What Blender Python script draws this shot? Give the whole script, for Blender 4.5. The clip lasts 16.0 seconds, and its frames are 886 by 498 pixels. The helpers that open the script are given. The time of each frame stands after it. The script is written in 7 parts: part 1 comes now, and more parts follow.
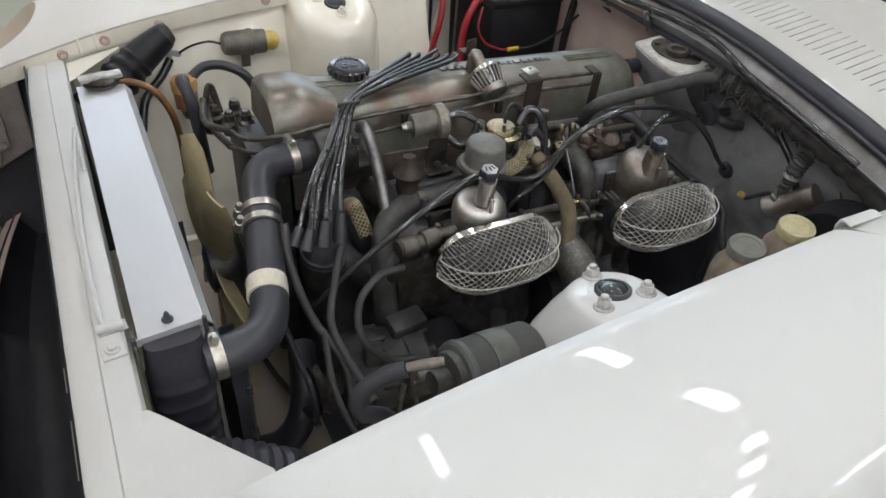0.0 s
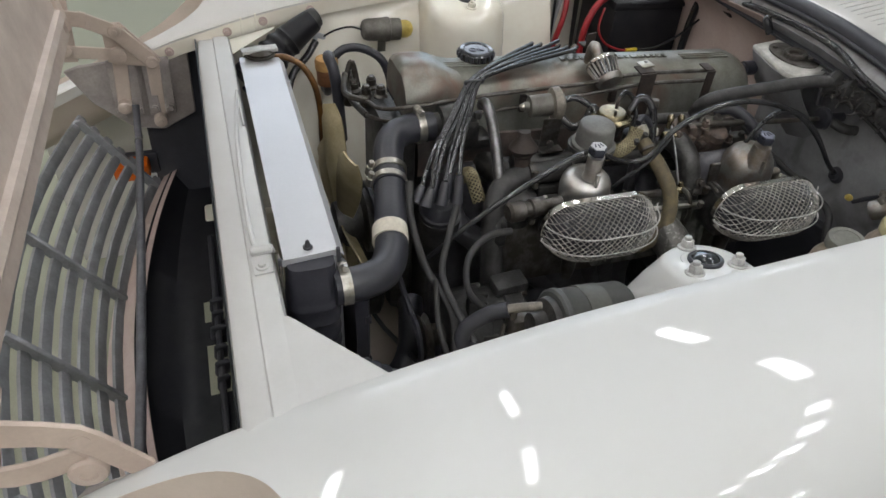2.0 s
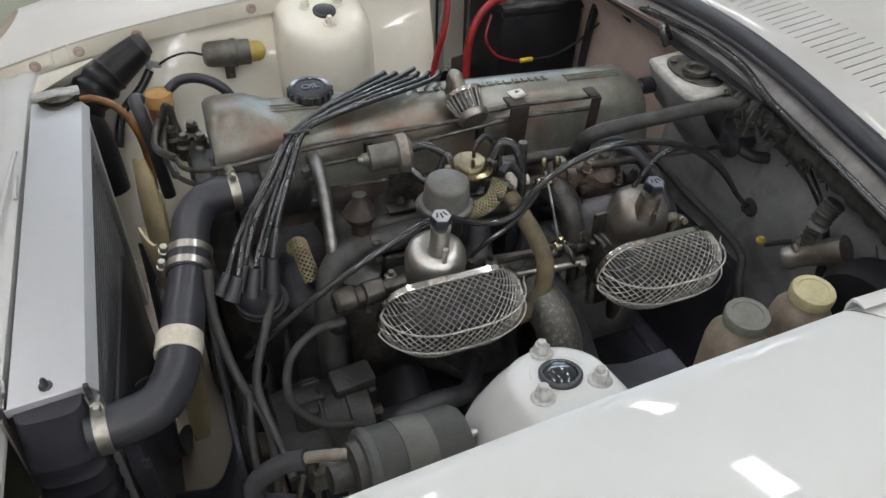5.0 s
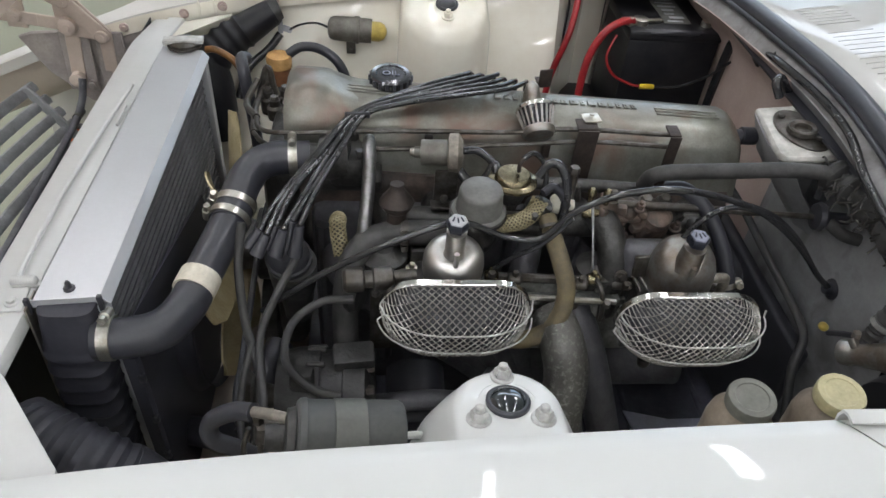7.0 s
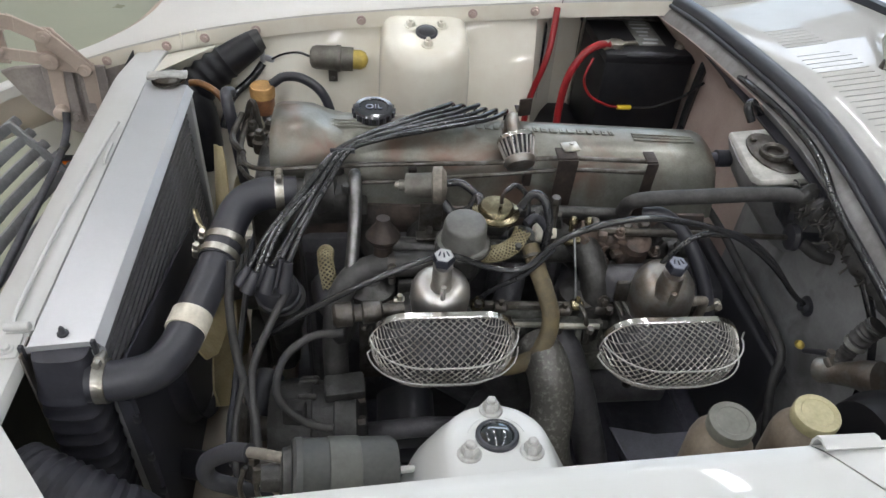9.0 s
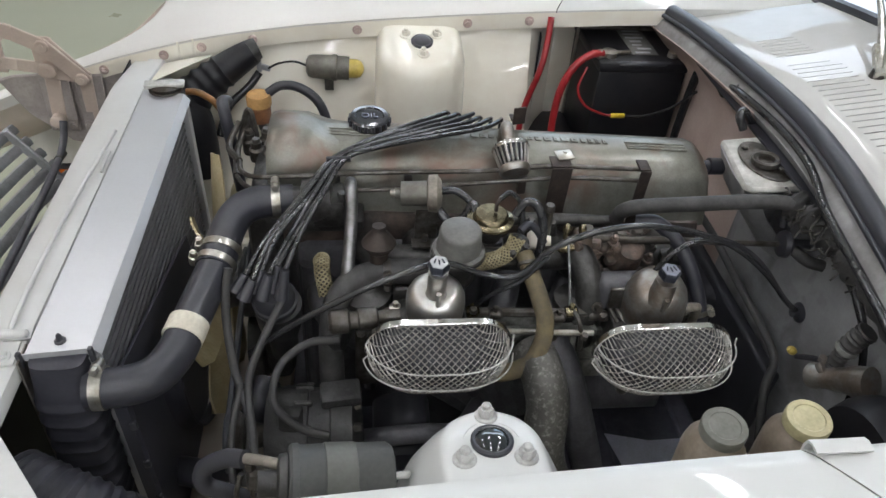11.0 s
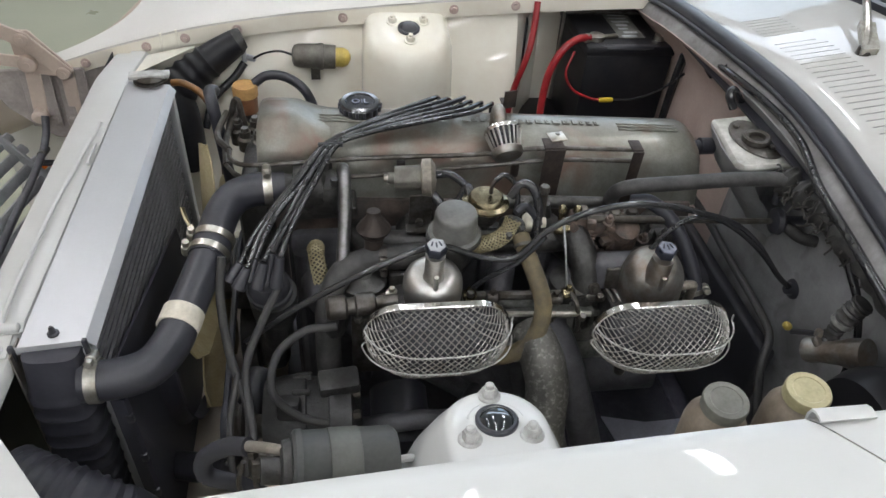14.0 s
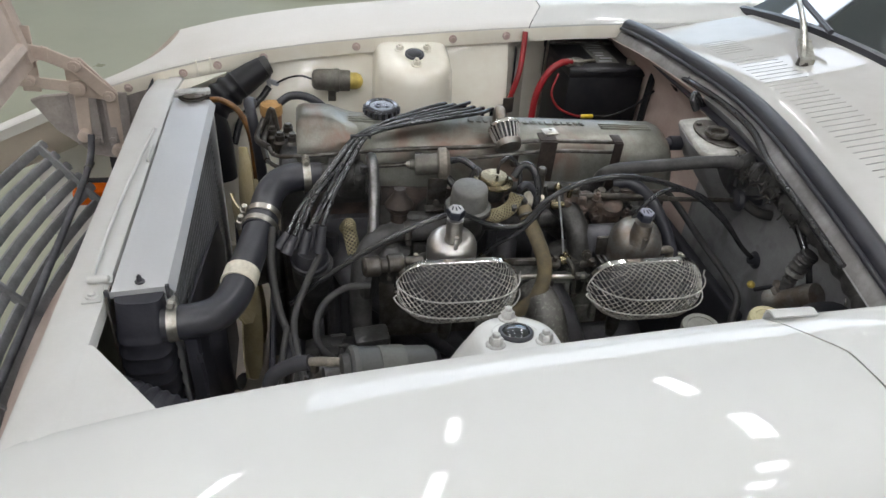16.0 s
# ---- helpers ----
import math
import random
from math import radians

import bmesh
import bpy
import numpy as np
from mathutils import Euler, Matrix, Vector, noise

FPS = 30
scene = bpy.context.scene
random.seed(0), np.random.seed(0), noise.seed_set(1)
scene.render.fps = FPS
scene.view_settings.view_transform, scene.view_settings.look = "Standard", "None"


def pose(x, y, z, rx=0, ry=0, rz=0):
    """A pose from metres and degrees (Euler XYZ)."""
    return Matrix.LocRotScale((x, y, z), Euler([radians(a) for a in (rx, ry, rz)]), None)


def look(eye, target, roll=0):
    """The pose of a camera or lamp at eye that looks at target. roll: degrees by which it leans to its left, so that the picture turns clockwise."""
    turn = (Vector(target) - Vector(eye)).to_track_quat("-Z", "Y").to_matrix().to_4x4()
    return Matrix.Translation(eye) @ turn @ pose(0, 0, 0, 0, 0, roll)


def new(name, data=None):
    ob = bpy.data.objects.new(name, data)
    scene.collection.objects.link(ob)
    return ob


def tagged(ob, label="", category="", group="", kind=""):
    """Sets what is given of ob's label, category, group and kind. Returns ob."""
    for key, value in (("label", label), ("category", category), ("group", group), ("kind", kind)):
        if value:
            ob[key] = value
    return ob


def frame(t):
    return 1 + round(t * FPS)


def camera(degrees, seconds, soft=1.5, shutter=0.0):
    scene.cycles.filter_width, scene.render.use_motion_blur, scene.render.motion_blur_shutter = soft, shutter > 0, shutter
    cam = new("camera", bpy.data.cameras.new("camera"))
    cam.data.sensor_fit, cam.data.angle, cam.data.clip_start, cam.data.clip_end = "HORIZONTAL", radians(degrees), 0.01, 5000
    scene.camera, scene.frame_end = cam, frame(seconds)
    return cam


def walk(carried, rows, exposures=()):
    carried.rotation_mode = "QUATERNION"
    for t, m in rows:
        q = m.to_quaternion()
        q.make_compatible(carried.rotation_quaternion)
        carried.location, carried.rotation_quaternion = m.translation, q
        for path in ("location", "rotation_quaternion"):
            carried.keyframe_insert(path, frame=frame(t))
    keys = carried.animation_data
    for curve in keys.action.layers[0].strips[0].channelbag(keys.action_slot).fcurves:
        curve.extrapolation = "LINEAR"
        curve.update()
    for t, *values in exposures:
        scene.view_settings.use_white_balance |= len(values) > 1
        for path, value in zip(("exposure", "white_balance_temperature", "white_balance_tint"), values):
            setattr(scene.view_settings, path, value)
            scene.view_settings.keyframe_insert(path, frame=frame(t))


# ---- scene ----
cam = camera(64.2, 16.0)
PATH = [
    (0, (-0.473, -0.862, 1.365), (0.31, 0.475, 0.101), 5.2),
    (0.5, (-0.493, -0.931, 1.377), (0.199, 0.48, 0.14), 4.3),
    (1, (-0.509, -0.956, 1.379), (0.161, 0.483, 0.161), 4.4),
    (1.5, (-0.507, -0.965, 1.373), (0.113, 0.472, 0.127), 5.1),
    (2, (-0.532, -0.968, 1.371), (0.0, 0.495, 0.116), 3.8),
    (2.5, (-0.588, -1.001, 1.367), (0.053, 0.395, 0.086), 3.8),
    (3, (-0.602, -0.993, 1.374), (0.06, 0.4, 0.101), 3.9),
    (3.5, (-0.512, -0.939, 1.369), (0.11, 0.478, 0.103), 4.4),
    (4, (-0.435, -0.852, 1.362), (0.284, 0.529, 0.107), 4.0),
    (4.5, (-0.359, -0.793, 1.358), (0.333, 0.583, 0.083), 3.3),
    (6.8, (-0.108, -0.832, 1.369), (0.072, 0.648, 0.036), 5.6),
    (7, (-0.119, -0.835, 1.379), (0.063, 0.651, 0.054), 5.3),
    (7.5, (-0.13, -0.838, 1.397), (0.039, 0.661, 0.084), 4.4),
    (8, (-0.127, -0.835, 1.406), (0.058, 0.662, 0.092), 4.3),
    (8.5, (-0.123, -0.828, 1.414), (0.092, 0.665, 0.101), 4.6),
    (11, (-0.123, -0.835, 1.423), (0.114, 0.673, 0.13), 5.0),
    (11.5, (-0.123, -0.83, 1.414), (0.117, 0.653, 0.094), 4.7),
    (12, (-0.119, -0.828, 1.419), (0.127, 0.679, 0.128), 4.4),
    (12.5, (-0.118, -0.825, 1.416), (0.13, 0.671, 0.112), 4.3),
    (13, (-0.116, -0.824, 1.409), (0.131, 0.659, 0.09), 4.1),
    (13.5, (-0.121, -0.828, 1.405), (0.144, 0.658, 0.094), 4.5),
    (14, (-0.138, -0.839, 1.406), (0.143, 0.656, 0.107), 4.7),
    (14.5, (-0.157, -0.851, 1.408), (0.163, 0.655, 0.131), 4.5),
    (15, (-0.184, -0.874, 1.408), (0.193, 0.639, 0.155), 4.8),
    (15.5, (-0.202, -0.93, 1.403), (0.164, 0.623, 0.197), 4.8),
    (16, (-0.224, -1.041, 1.402), (0.122, 0.55, 0.241), 4.5),
]
EXPOSURES = [(0, -0.12, 6500, 10), (0.5, -0.07, 6500, 10), (1.0, -0.12, 6500, 10), (1.5, -0.17, 6500, 10), (2.0, -0.27, 6550, 10), (2.5, -0.39, 6700, 11), (3.0, -0.67, 6650, 10), (3.5, -0.87, 6550, 10), (4.0, -0.67, 6500, 10), (4.5, -0.39, 6500, 10), (5.5, -0.17, 6500, 10), (7, -0.05, 6400, 10), (14, -0.03, 6400, 10), (15, -0.05, 6450, 10), (16, -0.13, 6500, 10)]
walk(cam, [(t, look(eye, target, roll)) for t, eye, target, roll in PATH], EXPOSURES)

# ---- world, exposure, lamps ----
world = bpy.data.worlds.new("world")
scene.world = world
world.use_nodes = True
world.node_tree.nodes["Background"].inputs[0].default_value = (0.9, 0.95, 1.0, 1)
world.node_tree.nodes["Background"].inputs[1].default_value = 0.02
TUBE = 40.0      # radiance of the ceiling tubes


# ---- materials ----
def mat(name, col, rough=0.5, metal=0.0, coat=0.0, dirt=None, amount=0.5, scale=14.0, bump=0.15, fine=220.0, spec=0.5, soft=0.25, grainy=1.0):
    """Painted, cast or moulded surface: a base colour, blotches of dirt at a large scale and grain at a fine one."""
    m = bpy.data.materials.new(name)
    m.use_nodes = True
    t = m.node_tree
    n, link = t.nodes, t.links.new
    b = n["Principled BSDF"]
    b.inputs["Metallic"].default_value = metal
    b.inputs["Coat Weight"].default_value = coat
    b.inputs["Coat Roughness"].default_value = 0.03
    b.inputs["Specular IOR Level"].default_value = spec
    co = n.new("ShaderNodeTexCoord")
    big = n.new("ShaderNodeTexNoise")
    big.inputs["Scale"].default_value, big.inputs["Detail"].default_value, big.inputs["Roughness"].default_value = scale, 7, 0.65
    small = n.new("ShaderNodeTexNoise")
    small.inputs["Scale"].default_value, small.inputs["Detail"].default_value = fine, 3
    for x in (big, small):
        link(co.outputs["Object"], x.inputs["Vector"])
    ramp = n.new("ShaderNodeMapRange")
    ramp.inputs["From Min"].default_value, ramp.inputs["From Max"].default_value = 0.62 - amount * 0.35 - soft / 2, 0.62 - amount * 0.35 + soft / 2
    link(big.outputs["Fac"], ramp.inputs["Value"])
    mix = n.new("ShaderNodeMix")
    mix.data_type = "RGBA"
    d = dirt if dirt else tuple(c * 0.75 for c in col)
    mix.inputs[6].default_value, mix.inputs[7].default_value = (*col, 1), (*d, 1)
    link(ramp.outputs[0], mix.inputs[0])
    grain = n.new("ShaderNodeMapRange")
    grain.inputs["To Min"].default_value, grain.inputs["To Max"].default_value = 0.8, 1.15
    link(small.outputs["Fac"], grain.inputs["Value"])
    mul = n.new("ShaderNodeMix")
    mul.data_type, mul.blend_type = "RGBA", "MULTIPLY"
    mul.inputs[0].default_value = 0.0 if coat else grainy
    link(mix.outputs[2], mul.inputs[6])
    link(grain.outputs[0], mul.inputs[7])
    link(mul.outputs[2], b.inputs["Base Color"])
    r = n.new("ShaderNodeMapRange")
    r.inputs["To Min"].default_value, r.inputs["To Max"].default_value = max(0.03, rough * 0.75), min(1, rough * 1.25)
    link(big.outputs["Fac"], r.inputs["Value"])
    link(r.outputs[0], b.inputs["Roughness"])
    if bump:
        bp = n.new("ShaderNodeBump")
        bp.inputs["Strength"].default_value, bp.inputs["Distance"].default_value = bump, 0.002
        link(small.outputs["Fac"], bp.inputs["Height"])
        link(bp.outputs[0], b.inputs["Normal"])
    return m


def stained(m, col, scale, low, high):
    """A second, broader tone laid over a material in patches."""
    n, link = m.node_tree.nodes, m.node_tree.links.new
    b = n["Principled BSDF"]
    src = b.inputs["Base Color"].links[0].from_socket
    co, no, mr, mx = n.new("ShaderNodeTexCoord"), n.new("ShaderNodeTexNoise"), n.new("ShaderNodeMapRange"), n.new("ShaderNodeMix")
    no.inputs["Scale"].default_value, no.inputs["Detail"].default_value, no.inputs["Distortion"].default_value = scale, 5, 0.6
    mr.inputs["From Min"].default_value, mr.inputs["From Max"].default_value = low, high
    mx.data_type = "RGBA"
    link(co.outputs["Object"], no.inputs["Vector"])
    link(no.outputs["Fac"], mr.inputs["Value"])
    link(mr.outputs[0], mx.inputs[0])
    link(src, mx.inputs[6])
    mx.inputs[7].default_value = (*col, 1)
    link(mx.outputs[2], b.inputs["Base Color"])
    return m


def glow(name, col, power):
    m = bpy.data.materials.new(name)
    m.use_nodes = True
    b = m.node_tree.nodes["Principled BSDF"]
    b.inputs["Base Color"].default_value = (*col, 1)
    b.inputs["Emission Color"].default_value = (*col, 1)
    b.inputs["Emission Strength"].default_value = power
    return m


WHITE = mat("white_gloss_paint", (0.655, 0.66, 0.645), 0.5, coat=0.6, dirt=(0.635, 0.638, 0.62), amount=0.4, scale=3, bump=0.0, spec=0.0)
# the same white, darkened to imitate weaker light on the cowl
COWLWHITE = mat("darkened_cowl_white", (0.545, 0.54, 0.52), 0.5, coat=0.5, dirt=(0.49, 0.48, 0.455), amount=0.4, scale=4, bump=0.0, spec=0.0)
SATIN = mat("white_satin_paint", (0.64, 0.64, 0.625), 0.4, dirt=(0.57, 0.565, 0.545), amount=0.4, scale=7, bump=0.01, soft=0.5, grainy=0.15)
CREAM = mat("aged_cream_paint", (0.88, 0.86, 0.76), 0.32, coat=0.5, dirt=(0.74, 0.67, 0.55), amount=0.22, scale=6, bump=0.03, soft=0.45, grainy=0.25)
PINK = mat("aged_pinkish_primer", (0.56, 0.46, 0.415), 0.5, dirt=(0.46, 0.35, 0.31), amount=0.45, scale=10, bump=0.08, soft=0.35, grainy=0.5)
DUSTY = mat("dusty_grey_paint", (0.40, 0.405, 0.415), 0.5, dirt=(0.20, 0.198, 0.20), amount=0.5, scale=6, bump=0.08, soft=0.45, grainy=0.5)
stained(DUSTY, (0.13, 0.125, 0.125), 13, 0.50, 0.70)
SILVER = mat("brushed_aluminium_sheet", (0.58, 0.586, 0.60), 0.36, metal=0.4, dirt=(0.54, 0.546, 0.562), amount=0.5, scale=5, bump=0.01, soft=0.5, grainy=0.2)
CAST = mat("oily_cast_aluminium", (0.275, 0.28, 0.25), 0.34, metal=0.6, dirt=(0.175, 0.165, 0.138), amount=0.40, scale=16, bump=0.09, soft=0.3, fine=320)
stained(CAST, (0.185, 0.128, 0.100), 11, 0.50, 0.66)
CASTDARK = mat("grimy_casting", (0.115, 0.113, 0.108), 0.42, metal=0.5, dirt=(0.042, 0.04, 0.038), amount=0.5, scale=22, bump=0.4)
IRON = mat("oily_black_iron", (0.130, 0.129, 0.140), 0.46, metal=0.1, dirt=(0.080, 0.078, 0.086), amount=0.5, scale=25, bump=0.4)
COPPER = mat("heat_stained_casting", (0.20, 0.145, 0.118), 0.42, metal=0.4, dirt=(0.070, 0.060, 0.055), amount=0.5, scale=14, bump=0.25)
RUST = mat("rusty_brown_steel", (0.062, 0.045, 0.036), 0.6, metal=0.3, dirt=(0.032, 0.025, 0.022), amount=0.5, scale=40, bump=0.3)
POLISH = mat("polished_aluminium", (0.64, 0.635, 0.62), 0.36, metal=0.9, dirt=(0.50, 0.46, 0.41), amount=0.3, scale=22, bump=0.02, grainy=0.4)
TARNISH = mat("tarnished_aluminium", (0.40, 0.395, 0.375), 0.38, metal=0.85, dirt=(0.27, 0.225, 0.19), amount=0.4, scale=30, bump=0.12)
CHROME = mat("chrome", (0.72, 0.71, 0.70), 0.16, metal=1.0, dirt=(0.6, 0.57, 0.53), amount=0.3, scale=30, bump=0.0)
ZINCMESH = mat("zinc_mesh", (0.42, 0.41, 0.39), 0.28, metal=0.5, dirt=(0.28, 0.26, 0.23), amount=0.35, scale=40, bump=0.0)
STEEL = mat("zinc_plated_steel", (0.58, 0.57, 0.53), 0.3, metal=0.9, dirt=(0.38, 0.35, 0.29), amount=0.4, scale=60, bump=0.1)
WORNSTEEL = mat("worn_dark_steel", (0.16, 0.155, 0.145), 0.4, metal=0.7, dirt=(0.07, 0.06, 0.05), amount=0.5, scale=40, bump=0.2)
GOLD = mat("yellow_zinc_plating", (0.34, 0.295, 0.19), 0.24, metal=0.92, dirt=(0.17, 0.14, 0.085), amount=0.45, scale=40, bump=0.1)
RUBBER = mat("black_rubber", (0.028, 0.029, 0.037), 0.36, dirt=(0.040, 0.040, 0.047), amount=0.4, scale=18, bump=0.05)
DRYRUBBER = mat("dry_grey_rubber", (0.075, 0.072, 0.070), 0.6, dirt=(0.035, 0.034, 0.033), amount=0.5, scale=30, bump=0.25)
CABLE = mat("black_cable_sheath", (0.022, 0.022, 0.025), 0.16, dirt=(0.035, 0.035, 0.036), amount=0.3, scale=30, bump=0.0, spec=0.8)
CANSHELL = mat("dull_grey_black_can", (0.062, 0.065, 0.064), 0.48, dirt=(0.085, 0.085, 0.08), amount=0.4, scale=14, bump=0.05, spec=0.35)
CANBAND = mat("olive_grey_band", (0.115, 0.118, 0.106), 0.5, dirt=(0.085, 0.085, 0.075), amount=0.4, scale=30, bump=0.05)
FRAY = mat("frayed_dark_wrap", (0.038, 0.036, 0.034), 0.7, dirt=(0.075, 0.07, 0.064), amount=0.4, scale=60, bump=0.2, spec=0.3)
LOWCABLE = mat("dusty_cable_sheath", (0.040, 0.040, 0.043), 0.5, dirt=(0.06, 0.058, 0.055), amount=0.4, scale=30, bump=0.03, spec=0.3)
GRIME = mat("greasy_dark_casting", (0.075, 0.075, 0.073), 0.5, metal=0.2, dirt=(0.028, 0.027, 0.027), amount=0.5, scale=28, bump=0.5)
LEAD = mat("grey_silicone_lead", (0.034, 0.034, 0.037), 0.15, dirt=(0.020, 0.020, 0.022), amount=0.4, scale=20, bump=0.0, spec=0.9)
BRIGHTPIPE = mat("bare_steel_pipe", (0.34, 0.34, 0.35), 0.3, metal=0.85, dirt=(0.15, 0.145, 0.14), amount=0.4, scale=30, bump=0.1)
FLANGE = mat("stained_beige_casting", (0.36, 0.325, 0.27), 0.5, metal=0.2, dirt=(0.17, 0.15, 0.125), amount=0.5, scale=45, bump=0.2)
GLOSSBLACK = mat("gloss_black_plastic", (0.020, 0.021, 0.028), 0.13, dirt=(0.03, 0.03, 0.036), amount=0.35, scale=20, bump=0.0, spec=1.0)
PLATEGREY = mat("greenish_grey_casting", (0.33, 0.335, 0.31), 0.45, metal=0.3, dirt=(0.11, 0.11, 0.10), amount=0.45, scale=35, bump=0.3)
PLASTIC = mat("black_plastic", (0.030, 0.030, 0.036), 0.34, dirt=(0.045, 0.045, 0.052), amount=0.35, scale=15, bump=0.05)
CAPGREY = mat("grey_moulded_cap", (0.165, 0.165, 0.152), 0.45, dirt=(0.11, 0.108, 0.10), amount=0.4, scale=30, bump=0.05)
FANBEIGE = mat("yellowed_plastic", (0.50, 0.43, 0.27), 0.5, dirt=(0.38, 0.31, 0.17), amount=0.45, scale=14, bump=0.05)
OCHRE = mat("yellowed_bottle_cap", (0.60, 0.36, 0.14), 0.45, dirt=(0.42, 0.24, 0.09), amount=0.4, scale=30, bump=0.05)
FLUID = mat("brown_fluid_bottle", (0.33, 0.15, 0.07), 0.4, dirt=(0.20, 0.09, 0.05), amount=0.4, scale=30, bump=0.05)
BOTTLE = mat("milky_reservoir", (0.33, 0.275, 0.22), 0.4, dirt=(0.22, 0.18, 0.14), amount=0.45, scale=22, bump=0.05)
LIDYELLOW = mat("pale_yellow_lid", (0.55, 0.50, 0.30), 0.45, dirt=(0.42, 0.38, 0.22), amount=0.4, scale=30, bump=0.05)
LIDGREY = mat("grey_green_lid", (0.19, 0.19, 0.165), 0.5, dirt=(0.13, 0.13, 0.11), amount=0.4, scale=30, bump=0.05)
REDCABLE = mat("red_battery_cable", (0.34, 0.018, 0.024), 0.35, dirt=(0.24, 0.012, 0.015), amount=0.4, scale=25, bump=0.04)
YELLOW = mat("yellow_connector", (0.75, 0.55, 0.03), 0.4, bump=0.0)
ORANGE = mat("orange_lens", (0.85, 0.16, 0.01), 0.25, bump=0.0)
BULB = mat("yellow_translucent_cap", (0.60, 0.47, 0.12), 0.3, dirt=(0.45, 0.34, 0.08), amount=0.4, scale=40, bump=0.0)
MOTORGREY = mat("grey_motor_housing", (0.19, 0.185, 0.16), 0.5, metal=0.3, dirt=(0.11, 0.10, 0.085), amount=0.5, scale=25, bump=0.2)
AMBERHOSE = mat("amber_hose", (0.30, 0.13, 0.025), 0.35, dirt=(0.10, 0.045, 0.012), amount=0.5, scale=25, bump=0.05)
TANHOSE = mat("tan_fabric_hose", (0.23, 0.175, 0.08), 0.75, dirt=(0.075, 0.066, 0.052), amount=0.55, scale=16, bump=0.4, fine=600, soft=0.4)
TAPE = mat("white_tape", (0.70, 0.66, 0.56), 0.55, dirt=(0.6, 0.55, 0.45), amount=0.3, scale=30, bump=0.05)
FLAKED = mat("flaked_grey_pipe", (0.27, 0.265, 0.245), 0.42, metal=0.4, dirt=(0.115, 0.11, 0.10), amount=0.62, scale=150, bump=0.4, soft=0.16)
GRILLE = mat("satin_grey_grille", (0.30, 0.305, 0.315), 0.4, metal=0.2, dirt=(0.21, 0.21, 0.215), amount=0.4, scale=20, bump=0.05)
BLUEMARK = mat("dark_blue_enamel", (0.05, 0.055, 0.075), 0.28, metal=0.5, bump=0.0)
PALE = mat("worn_pale_print", (0.50, 0.51, 0.53), 0.4, bump=0.0)
CAPPRINT = mat("faded_blue_grey_print", (0.24, 0.255, 0.32), 0.4, bump=0.0)
FLOOR = mat("olive_floor_coating", (0.36, 0.36, 0.27), 0.3, dirt=(0.33, 0.33, 0.245), amount=0.5, scale=2.2, bump=0.03, soft=0.5)
PLASTER = mat("painted_plaster", (0.74, 0.74, 0.72), 0.7, dirt=(0.68, 0.68, 0.66), amount=0.5, scale=1.2, bump=0.05)
CEIL = mat("ceiling_paint", (0.80, 0.80, 0.79), 0.8, dirt=(0.76, 0.76, 0.75), amount=0.5, scale=1.0, bump=0.05)
GLASS = mat("dark_tinted_glass", (0.02, 0.025, 0.03), 0.05, coat=1.0, bump=0.0)
LIT = glow("lit_diffuser", (0.95, 0.957, 1.0), TUBE)
DAY = glow("daylight", (0.62, 0.80, 1.0), 2.2)
ROOFDAY = glow("roof_daylight", (0.76, 0.85, 1.0), 6.0)
CHANNEL = mat("grey_channel_paint", (0.36, 0.355, 0.35), 0.5, dirt=(0.19, 0.18, 0.175), amount=0.5, scale=12, bump=0.08, grainy=0.5)
NOSE = mat("pale_pinkish_nose_paint", (0.50, 0.445, 0.415), 0.5, dirt=(0.25, 0.22, 0.205), amount=0.5, scale=9, bump=0.1, soft=0.4)
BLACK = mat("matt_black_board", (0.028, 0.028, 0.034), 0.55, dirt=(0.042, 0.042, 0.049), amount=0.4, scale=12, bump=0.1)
CORE = mat("dull_radiator_fins", (0.30, 0.30, 0.315), 0.45, metal=0.5, dirt=(0.17, 0.165, 0.165), amount=0.5, scale=9, bump=0.1, soft=0.4)
VIOLET = mat("pale_violet_patch", (0.66, 0.67, 0.80), 0.4, dirt=(0.50, 0.50, 0.60), amount=0.4, scale=10, bump=0.03)
TAN = mat("tan_wall_board", (0.42, 0.33, 0.25), 0.6, dirt=(0.33, 0.25, 0.19), amount=0.5, scale=1.3, bump=0.05, soft=0.5)
NUTWHITE = mat("painted_nut", (0.55, 0.55, 0.53), 0.35, dirt=(0.36, 0.35, 0.33), amount=0.4, scale=60, bump=0.05)
MATTBLACK = mat("dusty_black_plastic", (0.034, 0.034, 0.044), 0.45, dirt=(0.050, 0.050, 0.060), amount=0.4, scale=14, bump=0.1, spec=0.35)
AGEDWHITE = mat("flat_aged_white", (0.72, 0.705, 0.675), 0.5, dirt=(0.66, 0.635, 0.60), amount=0.4, scale=4, bump=0.02, soft=0.5, grainy=0.2)
TRAY = mat("bluish_void_tray", (0.13, 0.13, 0.165), 0.5, dirt=(0.06, 0.06, 0.078), amount=0.45, scale=9, bump=0.1)
SCOOP = mat("thin_primer_white", (0.63, 0.56, 0.49), 0.45, dirt=(0.57, 0.49, 0.42), amount=0.4, scale=5, bump=0.02, soft=0.5, grainy=0.3)
HINGE = mat("tan_primer", (0.66, 0.555, 0.475), 0.5, dirt=(0.50, 0.40, 0.335), amount=0.4, scale=12, bump=0.06, soft=0.4, grainy=0.4)
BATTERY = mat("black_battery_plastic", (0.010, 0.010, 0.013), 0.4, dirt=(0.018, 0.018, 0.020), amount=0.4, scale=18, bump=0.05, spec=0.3)
